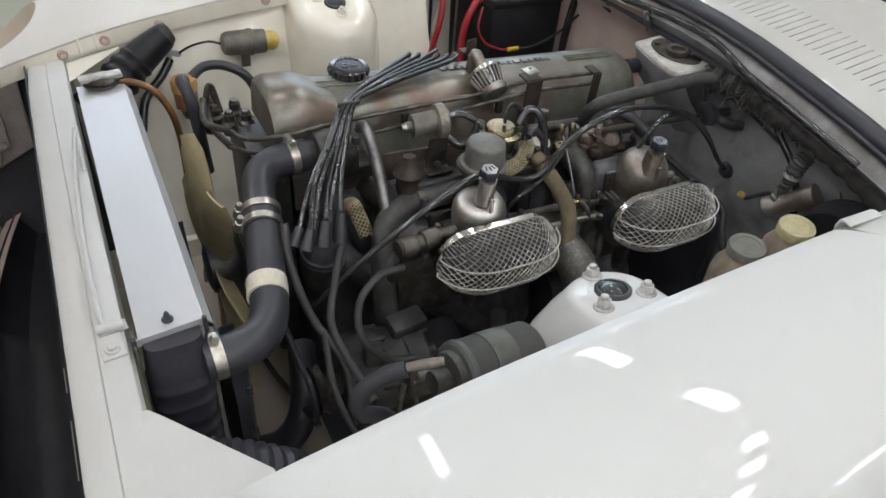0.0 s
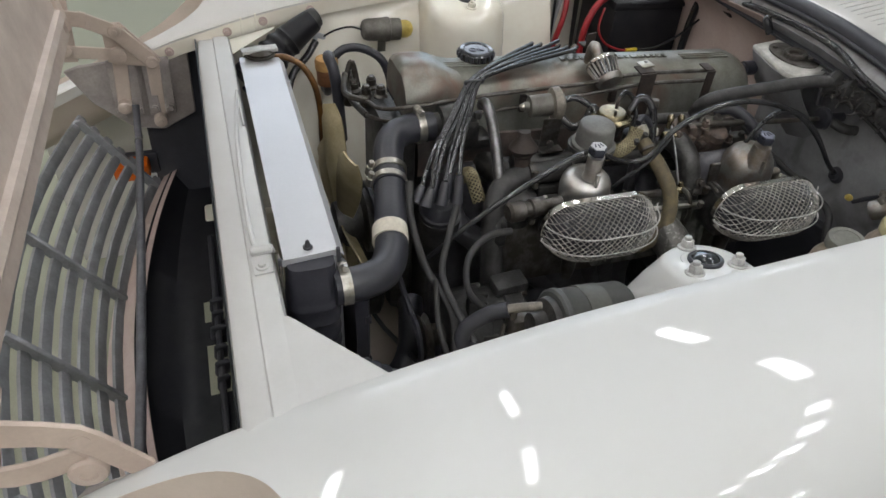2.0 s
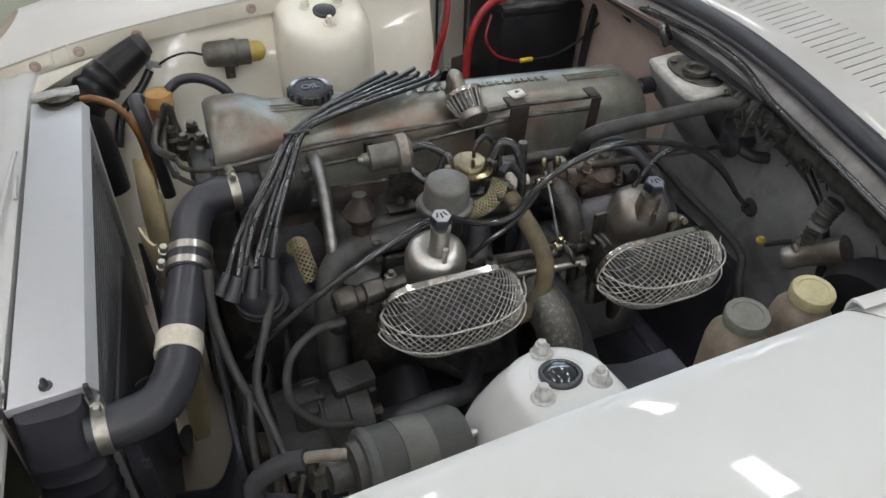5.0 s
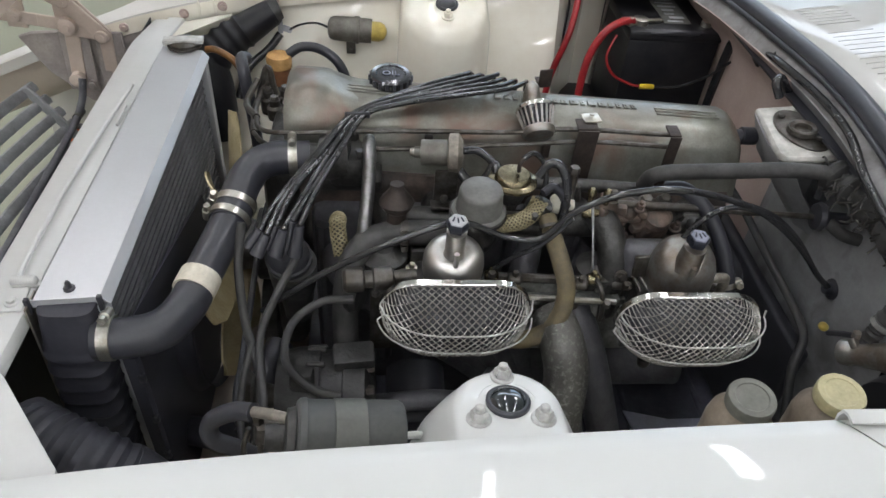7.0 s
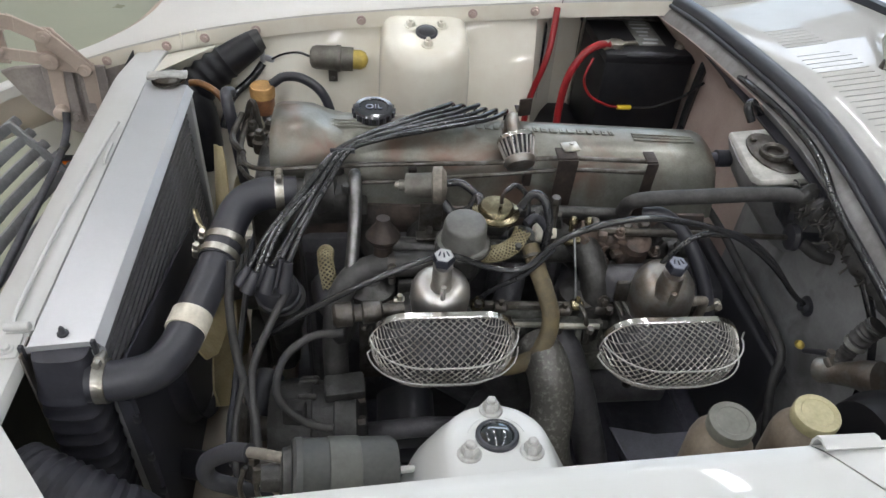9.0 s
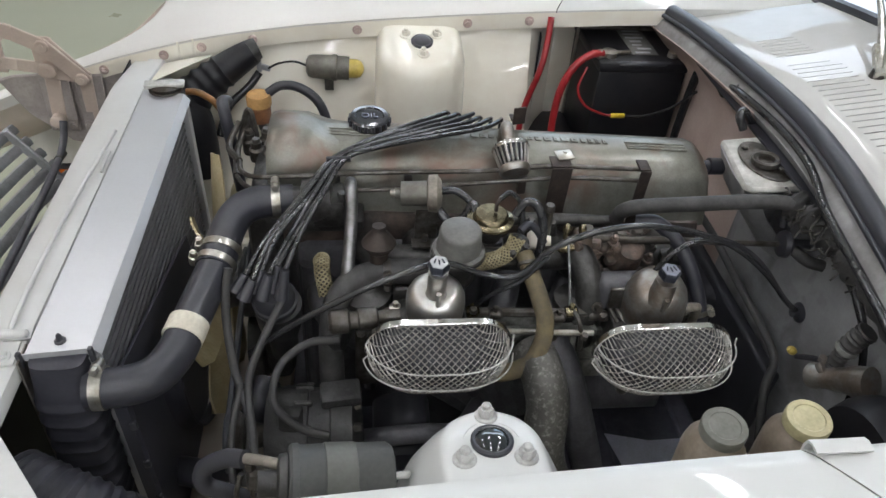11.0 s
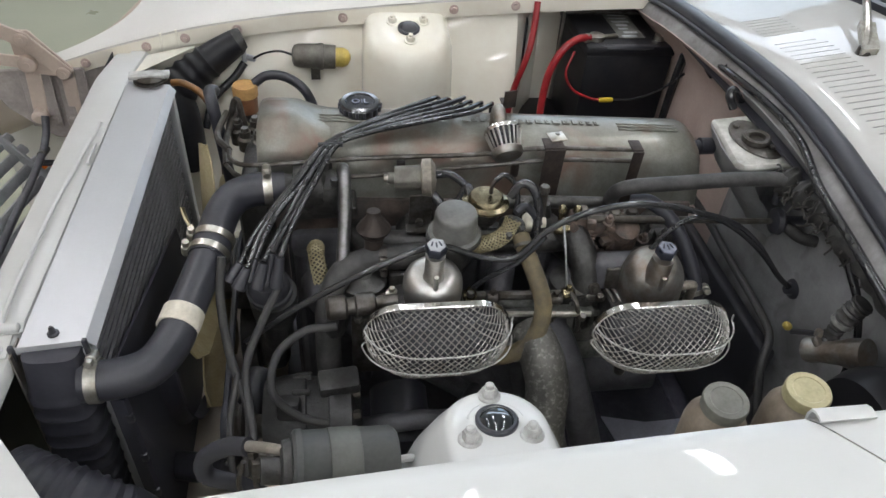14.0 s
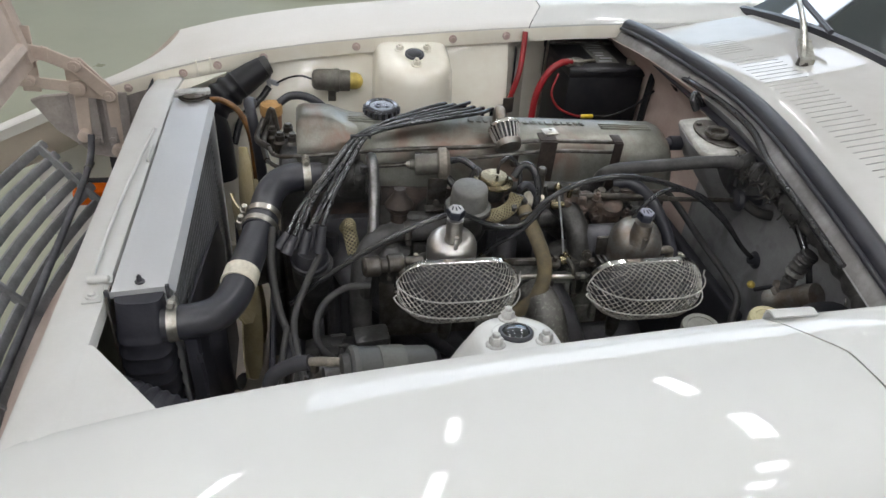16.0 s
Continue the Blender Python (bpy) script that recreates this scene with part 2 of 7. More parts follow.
LOCKWHITE = mat("worn_white_lock_paint", (0.66, 0.65, 0.61), 0.45, dirt=(0.33, 0.32, 0.29), amount=0.42, scale=30, bump=0.06, soft=0.35, grainy=0.5)
LUMP = mat("rusty_crusted_casting", (0.165, 0.115, 0.088), 0.6, metal=0.2, dirt=(0.060, 0.048, 0.042), amount=0.5, scale=55, bump=0.7, soft=0.3)
SLEEVE = mat("woven_sleeve_strand", (0.37, 0.325, 0.20), 0.7, dirt=(0.20, 0.165, 0.09), amount=0.45, scale=50, bump=0.1)
DARKCORE = mat("dark_sleeve_core", (0.05, 0.042, 0.03), 0.7, bump=0.1)


# ---- mesh tools ----
def V(*a):
    return Vector(a)


def spline(pts, n=8):
    """Catmull-Rom through the points."""
    p = [Vector(q) for q in pts]
    if len(p) < 3:
        return p
    p = [p[0] * 2 - p[1]] + p + [p[-1] * 2 - p[-2]]
    out = []
    for i in range(1, len(p) - 2):
        for k in range(n):
            t = k / n
            a, b, c, d = p[i - 1:i + 3]
            out.append(0.5 * ((2 * b) + (c - a) * t + (2 * a - 5 * b + 4 * c - d) * t * t + (3 * b - a - 3 * c + d) * t ** 3))
    return out + [p[-2]]


def tube(bm, pts, r, seg=10, n=8, smooth=True):
    """A hose or rod along the points; r is one radius or a function of 0..1."""
    path = spline(pts, n) if smooth else [Vector(q) for q in pts]
    u, rings, last = None, [], len(path) - 1
    for i, p in enumerate(path):
        d = (path[min(i + 1, last)] - path[max(i - 1, 0)]).normalized()
        if u is None:
            u = d.orthogonal().normalized()
        u = (u - d * u.dot(d)).normalized()
        w = d.cross(u)
        rad = r(i / last) if callable(r) else r
        rings.append([bm.verts.new(p + (u * math.cos(2 * math.pi * k / seg) + w * math.sin(2 * math.pi * k / seg)) * rad) for k in range(seg)])
    for a, b in zip(rings, rings[1:]):
        for k in range(seg):
            bm.faces.new((a[k], a[(k + 1) % seg], b[(k + 1) % seg], b[k]))
    bm.faces.new(rings[0][::-1])
    bm.faces.new(rings[-1])
    return bm


def lathe(bm, base, axis, prof, seg=24):
    """A turned body: prof is (height along the axis, radius) from the base up."""
    d = Vector(axis).normalized()
    u = d.orthogonal().normalized()
    w = d.cross(u)
    base = Vector(base)
    rings = []
    for h, r in prof:
        rings.append([bm.verts.new(base + d * h + (u * math.cos(2 * math.pi * k / seg) + w * math.sin(2 * math.pi * k / seg)) * max(r, 1e-5)) for k in range(seg)])
    for a, b in zip(rings, rings[1:]):
        for k in range(seg):
            bm.faces.new((a[k], a[(k + 1) % seg], b[(k + 1) % seg], b[k]))
    bm.faces.new(rings[0][::-1])
    bm.faces.new(rings[-1])
    return bm


def merge(bm, other):
    me = bpy.data.meshes.new("temp")
    other.to_mesh(me)
    other.free()
    bm.from_mesh(me)
    bpy.data.meshes.remove(me)
    return bm


def box(bm, c, s, rot=(0, 0, 0), bevel=0.002, seg=2):
    """A box of size s round c, turned by degrees, with rounded edges."""
    b = bmesh.new()
    bmesh.ops.create_cube(b, size=1)
    bmesh.ops.scale(b, vec=s, verts=b.verts)
    if bevel:
        bmesh.ops.bevel(b, geom=b.edges[:], offset=min(bevel, min(s) * 0.45), segments=seg, profile=0.5, affect="EDGES")
    bmesh.ops.transform(b, matrix=pose(*c, *rot), verts=b.verts)
    return merge(bm, b)


def slab(bm, outline, h, direction=(0, 0, 1), bevel=0.0015):
    """A plate: a flat outline given thickness along a direction."""
    b = bmesh.new()
    f = b.faces.new([b.verts.new(p) for p in outline])
    r = bmesh.ops.extrude_face_region(b, geom=[f])
    bmesh.ops.translate(b, vec=Vector(direction).normalized() * h, verts=[v for v in r["geom"] if isinstance(v, bmesh.types.BMVert)])
    if bevel:
        bmesh.ops.bevel(b, geom=b.edges[:], offset=bevel, segments=1, affect="EDGES")
    bmesh.ops.recalc_face_normals(b, faces=b.faces)
    return merge(bm, b)


def sheet(bm, rows, thick=0.0, skip=None, closed=False):
    """A skin through rows of points, with thickness."""
    b = bmesh.new()
    g = [[b.verts.new(p) for p in row] for row in rows]
    m = len(g[0])
    for i in range(len(g) - 1):
        for j in range(m if closed else m - 1):
            if skip and skip(i, j):
                continue
            b.faces.new((g[i][j], g[i][(j + 1) % m], g[i + 1][(j + 1) % m], g[i + 1][j]))
    bmesh.ops.recalc_face_normals(b, faces=b.faces)
    if thick:
        bmesh.ops.solidify(b, geom=b.faces[:], thickness=thick)
    loose = [v for v in b.verts if not v.link_faces]
    bmesh.ops.delete(b, geom=loose, context="VERTS")
    return merge(bm, b)


def bolt(bm, p, axis=(0, 0, 1), r=0.006, h=0.006, washer=0.0, stud=0.0):
    """A hexagon head, with a washer below and a stud end above if asked."""
    a = Vector(axis).normalized()
    if washer:
        lathe(bm, p, a, [(0, washer), (0.0015, washer), (0.0025, washer * 0.9)], 16)
    lathe(bm, Vector(p) + a * 0.002, a, [(0, r), (h * 0.8, r), (h, r * 0.82)], 6)
    if stud:
        lathe(bm, Vector(p) + a * h, a, [(0, r * 0.55), (stud, r * 0.55), (stud + 0.001, r * 0.4)], 10)
    return bm


def strands(pts, r, count, turns):
    """Flat strands wound round a hose, all one way."""
    path = spline(pts, 12)
    u, last, frames, made = None, len(path) - 1, [], []
    for i, p in enumerate(path):
        d = (path[min(i + 1, last)] - path[max(i - 1, 0)]).normalized()
        u = d.orthogonal().normalized() if u is None else (u - d * u.dot(d)).normalized()
        frames.append((p, u, d.cross(u)))
    for k in range(count):
        line = []
        for i, (p, a, b) in enumerate(frames):
            t = 2 * math.pi * (k / count + turns * i / last)
            line.append(p + (a * math.cos(t) + b * math.sin(t)) * r)
        made.append(tube(bmesh.new(), line, 0.0011, 5, smooth=False))
    return made


ORIGIN = {}


def finish(bm, material, name, shift, sharp=38):
    bmesh.ops.translate(bm, vec=-Vector(shift), verts=bm.verts)
    me = bpy.data.meshes.new(name)
    bm.to_mesh(me)
    bm.free()
    me.polygons.foreach_set("use_smooth", [True] * len(me.polygons))
    me.set_sharp_from_angle(angle=radians(sharp))
    me.materials.append(material)
    return me


def thing(name, base, label, category, group="", kind=""):
    """An empty at the thing's base, to hold its parts."""
    ob = tagged(new(name), label, category, group, kind)
    ob.location = base
    ob.empty_display_size = 0.02
    ORIGIN[ob] = Vector(base)
    return ob


def part(name, bm, material, parent, label="", sharp=38):
    """One mesh under a thing or under one of its parts."""
    ob = new(name, finish(bm, material, name, ORIGIN[parent], sharp))
    ob.parent = parent
    ORIGIN[ob] = ORIGIN[parent]
    if label:
        tagged(ob, label)
    return ob


def solo(name, bm, material, label, category, group="", kind="", sharp=38):
    """A thing of one mesh, with its origin at the middle of its base."""
    lo = [min(v.co[i] for v in bm.verts) for i in range(3)]
    hi = [max(v.co[i] for v in bm.verts) for i in range(3)]
    base = V((lo[0] + hi[0]) / 2, (lo[1] + hi[1]) / 2, lo[2])
    ob = new(name, finish(bm, material, name, base, sharp))
    ob.location = base
    ORIGIN[ob] = base
    return tagged(ob, label, category, group, kind)


def B():
    return bmesh.new()


def ramp(x, table):
    """Straight lines between the rows of a table."""
    return float(np.interp(x, [a for a, _ in table], [b for _, b in table]))


def hose(name, pts, r, material, label, category="hose", seg=12, n=8, group=""):
    return solo(name, tube(B(), pts, r, seg, n), material, label, category, group)


def clamp(name, p, axis, r, screw, label="bright worm-drive clamp round a hose", width=0.010, material=None, group="hose clamps"):
    """A band round a hose with its screw housing; screw is the side on which that sits."""
    a = Vector(axis).normalized()
    p = Vector(p)
    t = thing(name, p, label, "hose clamp", group)
    part("band", lathe(B(), p - a * width / 2, a, [(0, r - 0.001), (0, r + 0.0012), (width, r + 0.0012), (width, r - 0.001)], 28), material or STEEL, t)
    s = Vector(screw)
    s = (s - a * s.dot(a)).normalized()
    c = p + s * (r + 0.004)
    w = a.cross(s)
    part("screw", bolt(lathe(B(), c - w * 0.012, w, [(0, 0.0045), (0.002, 0.0062), (0.017, 0.0062), (0.018, 0.004)], 10), c + w * 0.006, w, 0.0052, 0.008), material or STEEL, t)
    return t

# ---- the room ----
CY = 0.015       # the car's middle line
bm = box(B(), (0, -4, -0.05), (16, 24, 0.1), bevel=0)
tagged(solo("floor", bm, FLOOR, "smooth olive-beige coated workshop floor", "floor", kind="structure"))
for nm, c, s in (("wall_north", (0, 8.05, 1.7), (16, 0.1, 3.4)), ("wall_south", (0, -16.05, 1.7), (16, 0.1, 3.4)),
                 ("wall_east", (8.05, -4, 1.7), (0.1, 24.2, 3.4)), ("wall_west", (-8.05, -4, 1.7), (0.1, 24.2, 3.4))):
    solo(nm, box(B(), c, s, bevel=0), TAN if nm == "wall_south" else PLASTER, "plain tan workshop wall" if nm == "wall_south" else "plain pale workshop wall", "wall", kind="structure")
solo("ceiling", box(B(), (0, -4, 3.45), (16, 24, 0.1), bevel=0), CEIL, "white workshop ceiling", "ceiling", kind="structure")


def ceiling_light(x, y, length=0.125, width=0.80, turn=-6.5):
    t = thing("ceiling_light", (x, y, 3.4), "lit white fluorescent batten on the ceiling", "lamp", "ceiling lights")
    part("housing", box(B(), (x, y, 3.385), (length + 0.04, width + 0.04, 0.03), (0, 0, turn), 0.004), SATIN, t)
    part("diffuser", box(B(), (x, y, 3.355), (length, width, 0.03), (0, 0, turn), 0.008), LIT, t)


for lx, first, count in ((-5.2, 2.4, 3), (-3.5, 2.2, 4), (-1.84, 1.8, 8), (-0.17, 2.2, 8), (1.50, 2.6, 9), (3.3, -3.4, 6)):
    close = lx in (-0.17, 1.50)
    for k in range(count):
        y = first - 2.0 * k
        if close and 1 < k < 5:
            for j in range(4):
                ceiling_light(lx + 0.115 * (y - 0.5 * j + 0.15), y - 0.5 * j + 0.75, width=0.22)
        else:
            ceiling_light(lx + 0.115 * (y - 0.6), y, length=0.07 if lx == -0.17 else 0.125)

win = thing("window_1", (4.2, 7.98, 1.3), "bright daylit window high in the workshop wall", "window", kind="structure")
part("pane", box(B(), (4.2, 7.985, 2.35), (4.0, 0.02, 1.6), bevel=0), DAY, win)
for z in (1.53, 3.17):
    part("frame", box(B(), (4.2, 7.955, z), (4.06, 0.05, 0.06), bevel=0.004), SATIN, win)

sky = thing("skylight_1", (1.85, 5.1, 3.4), "long daylit roof light near the far workshop wall", "skylight", kind="structure")
part("pane", box(B(), (1.85, 5.1, 3.385), (6.3, 1.5, 0.02), bevel=0), ROOFDAY, sky)
for y in (4.32, 5.88):
    part("frame", box(B(), (1.85, y, 3.375), (6.42, 0.06, 0.05), bevel=0.004), SATIN, sky)
for x in (-1.33, 5.03):
    part("frame", box(B(), (x, 5.1, 3.375), (0.06, 1.5, 0.05), bevel=0.004), SATIN, sky)

# ---- outer body ----
EDGE = [(-1.0, 0.60), (-0.85, 0.665), (-0.72, 0.722), (-0.65, 0.748), (-0.565, 0.775), (-0.41, 0.813), (-0.25, 0.839), (-0.12, 0.853), (0.05, 0.868), (0.28, 0.883), (0.52, 0.893), (0.95, 0.90)]
CROWN = [(0, 0), (0.012, 0.006), (0.05, 0.014), (0.10, 0.022), (0.15, 0.025), (0.20, 0.018), (0.24, 0.0), (0.272, -0.035), (0.294, -0.09), (0.305, -0.17), (0.308, -0.28), (0.300, -0.50)]
HALF = 0.512


EDGE_S = [(p.x, p.y) for p in spline([V(a, h, 0) for a, h in EDGE], 12)]


def edge_z(x):
    return ramp(x, EDGE_S)


def fender_point(s, x, d):
    """s: -1 the near side, 1 the far one; d: how far outward of the bonnet's edge."""
    return V(x, CY + s * (HALF + d), edge_z(x) + ramp(d, SMOOTH))


SMOOTH = []
for a in spline([V(d, h, 0) for d, h in CROWN], 6):
    SMOOTH.append((a.x, a.y))


def scoop(x):
    """Half width of the headlamp scoop's mouth, as a share of its widest."""
    u = (x + 0.95) / 0.425
    return 0.0 if u >= 1 else (1 - max(u, 0) ** 7) ** 0.5


def slant(x, d):
    """The rear edge runs backward as it goes outward."""
    k = min(max((x + 0.5) / 0.78, 0), 1)
    return x + 0.045 * min(d / 0.08, 1.0) * k


def fender(s, label):
    t = thing("front_fender", (-0.3, CY + s * 0.7, 0.35), label, "car fender", "front fenders")
    front = list(np.linspace(-0.98, -0.56, 30)) + list(-0.525 - 0.035 * np.linspace(1, 0, 16)[1:] ** 2)
    full = front + list(np.linspace(-0.525, 0.279, 44))[1:]
    bm = sheet(B(), [[fender_point(s, slant(x, k / 16 * 0.165), k / 16 * (0.165 - 0.14 * scoop(x))) for k in range(17)] for x in full])
    sheet(bm, [[fender_point(s, slant(x, 0.165), 0.165 + 0.125 * scoop(x) + k / 18 * (0.306 - 0.165 - 0.125 * scoop(x))) - V(0, 0, 0.25 * max(0, k - 15) / 3) for k in range(19)] for x in full])
    sheet(bm, [[fender_point(s, x, 0) + V(0, s * 0.0015 * k, -0.012 * k) for k in range(3)] for x in full])
    bmesh.ops.remove_doubles(bm, verts=bm.verts, dist=0.0006)
    bmesh.ops.recalc_face_normals(bm, faces=bm.faces)
    part("panel", bm, WHITE if s < 0 else AGEDWHITE, t, sharp=50)
    rows = []
    for x in front:
        w = scoop(x)
        row = []
        for k in range(17):
            a = math.pi * k / 16
            d = 0.165 - (0.14 if k < 8 else 0.125) * w * math.cos(a)
            lip = edge_z(x) + ramp(min(max(d, 0.02), 0.29), SMOOTH)
            row.append(V(x + 0.02 * math.sin(a) * w, CY + s * (HALF + d), lip - 0.17 * w * math.sin(a) ** 0.7))
        rows.append(row)
    part("headlamp_scoop", sheet(B(), rows), SCOOP, t, "pinkish thinly painted inside of the headlamp scoop", sharp=60)
    return t


fender(-1, "glossy white front fender with a round headlamp scoop")
fender(1, "white front fender across the engine bay")


def cowl_side(s):
    bm = B()
    d_all = [p[0] for p in SMOOTH]
    sheet(bm, [[fender_point(s, x + 0.045 * min(d / 0.08, 1.0) , d) for d in d_all] for x in np.linspace(0.2808, 0.9, 24)])
    sheet(bm, [[fender_point(s, x, 0) + V(0, s * 0.002 * k, -0.014 * k) for k in range(3)] for x in np.linspace(0.2808, 0.9, 24)])
    bmesh.ops.remove_doubles(bm, verts=bm.verts, dist=0.0006)
    bmesh.ops.recalc_face_normals(bm, faces=bm.faces)
    return bm


cowl = thing("windscreen_cowl", (0.68, CY, 0.86), "white cowl with rows of air slots below the windscreen", "car panel")
part("side_panel", cowl_side(-1), WHITE, cowl, sharp=50)
part("side_panel", cowl_side(1), WHITE, cowl, sharp=50)


def cowl_z(x, y):
    return 0.912 + (x - 0.51) * 0.15 - 0.045 * ((y - CY) / 0.5) ** 2


seal = [(0.512, 0.515, 0.890), (0.520, 0.40, 0.904), (0.529, 0.25, 0.914), (0.538, 0.10, 0.920), (0.538, 0.0, 0.921), (0.531, -0.08, 0.920), (0.524, -0.14, 0.918), (0.509, -0.25, 0.911), (0.494, -0.36, 0.902), (0.478, -0.49, 0.886)]
SEAL_X = sorted((p.y, p.x) for p in spline([V(*q) for q in seal], 6))
xc = [0.0, 0.008, 0.020, 0.035, 0.050, 0.606, 0.612, 0.64, 0.678, 0.690, 0.71, 0.75, 0.82, 0.88]
yc, gap = [-0.497], []
slots = [(0.335 - 0.0135 * k) for k in range(7)] + [(0.215 - 0.0165 * k) for k in range(34)]
for y in sorted(slots):
    yc += [y - 0.0011, y + 0.0011]
    gap.append(len(yc) - 2)
yc.append(0.527)
taper = {g: y for g, y in zip(gap, sorted(slots))}


def slot_skip(i, j):
    if i not in taper:
        return False
    y = taper[i]
    return 5 <= j <= (8 if y < 0.2 else 7)


rows = []
for y in yc:
    front = ramp(y, SEAL_X) + 0.006
    rows.append([V(x, y, cowl_z(x, y) + 0.003) for x in xc])
    for k in range(5):
        x = front + xc[k]
        rows[-1][k] = V(x, y, cowl_z(x, y) + 0.003 - 0.030 * (1 - xc[k] / 0.055) ** 2.2)
part("top_panel", sheet(B(), rows, 0.0012, slot_skip), COWLWHITE, cowl)
# unseen black plate, added so that the slots read dark
part("slot_backing", box(B(), (0.66, CY, 0.865), (0.3, 1.0, 0.004), bevel=0), PLASTIC, cowl, "added dark backing that makes the air slots read dark")

ws = [[V(0.85 + k * 0.16, y, 0.962 - 0.045 * ((y - CY) / 0.5) ** 2 + k * 0.09) for k in range(5)] for y in np.linspace(-0.56, 0.59, 14)]
wsc = thing("windscreen", (0.9, CY, 0.95), "dark raked windscreen glass with a black rubber surround", "windscreen")
part("glass", sheet(B(), ws, 0.005), GLASS, wsc)
part("rubber_seal", tube(B(), [(0.848, y, 0.966 - 0.045 * ((y - CY) / 0.5) ** 2) for y in np.linspace(-0.56, 0.59, 12)], 0.013, 8, 3), RUBBER, wsc)

wip = thing("wiper_arm", (0.713, 0.139, 0.935), "bright wiper arm on the cowl with a black blade", "wiper")
part("spindle", lathe(B(), (0.713, 0.139, 0.930), (0.1, 0, 1), [(0, 0.019), (0.004, 0.019), (0.006, 0.013), (0.022, 0.012), (0.026, 0.008)], 16), WORNSTEEL, wip)
part("arm", sheet(tube(B(), [(0.713, 0.139, 0.952), (0.735, 0.18, 0.968), (0.79, 0.29, 0.992), (0.85, 0.42, 1.008)], lambda u: 0.0085 - 0.004 * u, 8), [[V(0.70, 0.128, 0.955), V(0.726, 0.123, 0.958)], [V(0.728, 0.195, 0.975), V(0.75, 0.185, 0.976)]], 0.012), STEEL, wip)
part("blade", tube(B(), [(0.80, 0.20, 0.985), (0.85, 0.42, 1.003), (0.89, 0.6, 1.012)], 0.006, 6), RUBBER, wip)

# rubber along the cowl's front edge
bse = thing("cowl_seal", (0.50, CY, 0.88), "black rubber seal along the cowl's front edge", "rubber seal")
part("seal_bulb", tube(B(), [(x + 0.005, y, z) for x, y, z in seal], 0.0160, 14), RUBBER, bse)
part("seal_lip", tube(B(), [(x - 0.011, y, z - 0.006) for x, y, z in seal], 0.0045, 10), RUBBER, bse)

# ---- firewall, wings, towers ----
fw = thing("firewall", (0.55, CY, 0.30), "dusty grey firewall with pinkish paint towards one side", "firewall")
SEAL_Z = sorted((p.y, p.z) for p in spline([V(*q) for q in seal], 6))


def firewall_x(y, z, base):
    """The firewall bends forward at its top, to meet the ledge."""
    top = ramp(y, SEAL_X) - 0.021
    return base + (top - base) * max(0.0, (z - 0.80) / 0.08) ** 1.3


rows = []
for y in np.linspace(-0.50, 0.12, 16):
    zt = ramp(y, SEAL_Z) - 0.034
    rows.append([V(firewall_x(y, 0.88 - (zt - z) if z > 0.8 else z, 0.556 + 0.012 * math.sin(3 * y)), y, z) for z in [0.30 + 0.0385 * k for k in range(14)] + [zt - 0.04, zt - 0.02, zt]])
part("driver_panel", sheet(B(), rows, 0.002), DUSTY, fw)
rows = []
for y in np.linspace(0.12, 0.70, 14):
    zt = ramp(y, SEAL_Z) - 0.034
    rows.append([V(firewall_x(y, 0.88 - (zt - z) if z > 0.8 else z, 0.562 + 0.004 * math.sin(9 * y)), y, z) for z in [0.30 + 0.0385 * k for k in range(14)] + [zt - 0.04, zt - 0.02, zt]])
part("passenger_panel", sheet(B(), rows, 0.002), PINK, fw, "firewall panel with worn pinkish paint")
bm = sheet(B(), [[V(ramp(y, SEAL_X) - 0.021, y, ramp(y, SEAL_Z) - 0.036), V(ramp(y, SEAL_X) - 0.018, y, ramp(y, SEAL_Z) - 0.030), V(ramp(y, SEAL_X) - 0.010, y, ramp(y, SEAL_Z) - 0.017), V(ramp(y, SEAL_X), y, ramp(y, SEAL_Z) - 0.013), V(ramp(y, SEAL_X) + 0.02, y, ramp(y, SEAL_Z) - 0.013)] for y in np.linspace(-0.5, 0.53, 24)], 0.0015)
part("top_channel", bm, CHANNEL, fw, "pale grey channel under the bonnet seal")

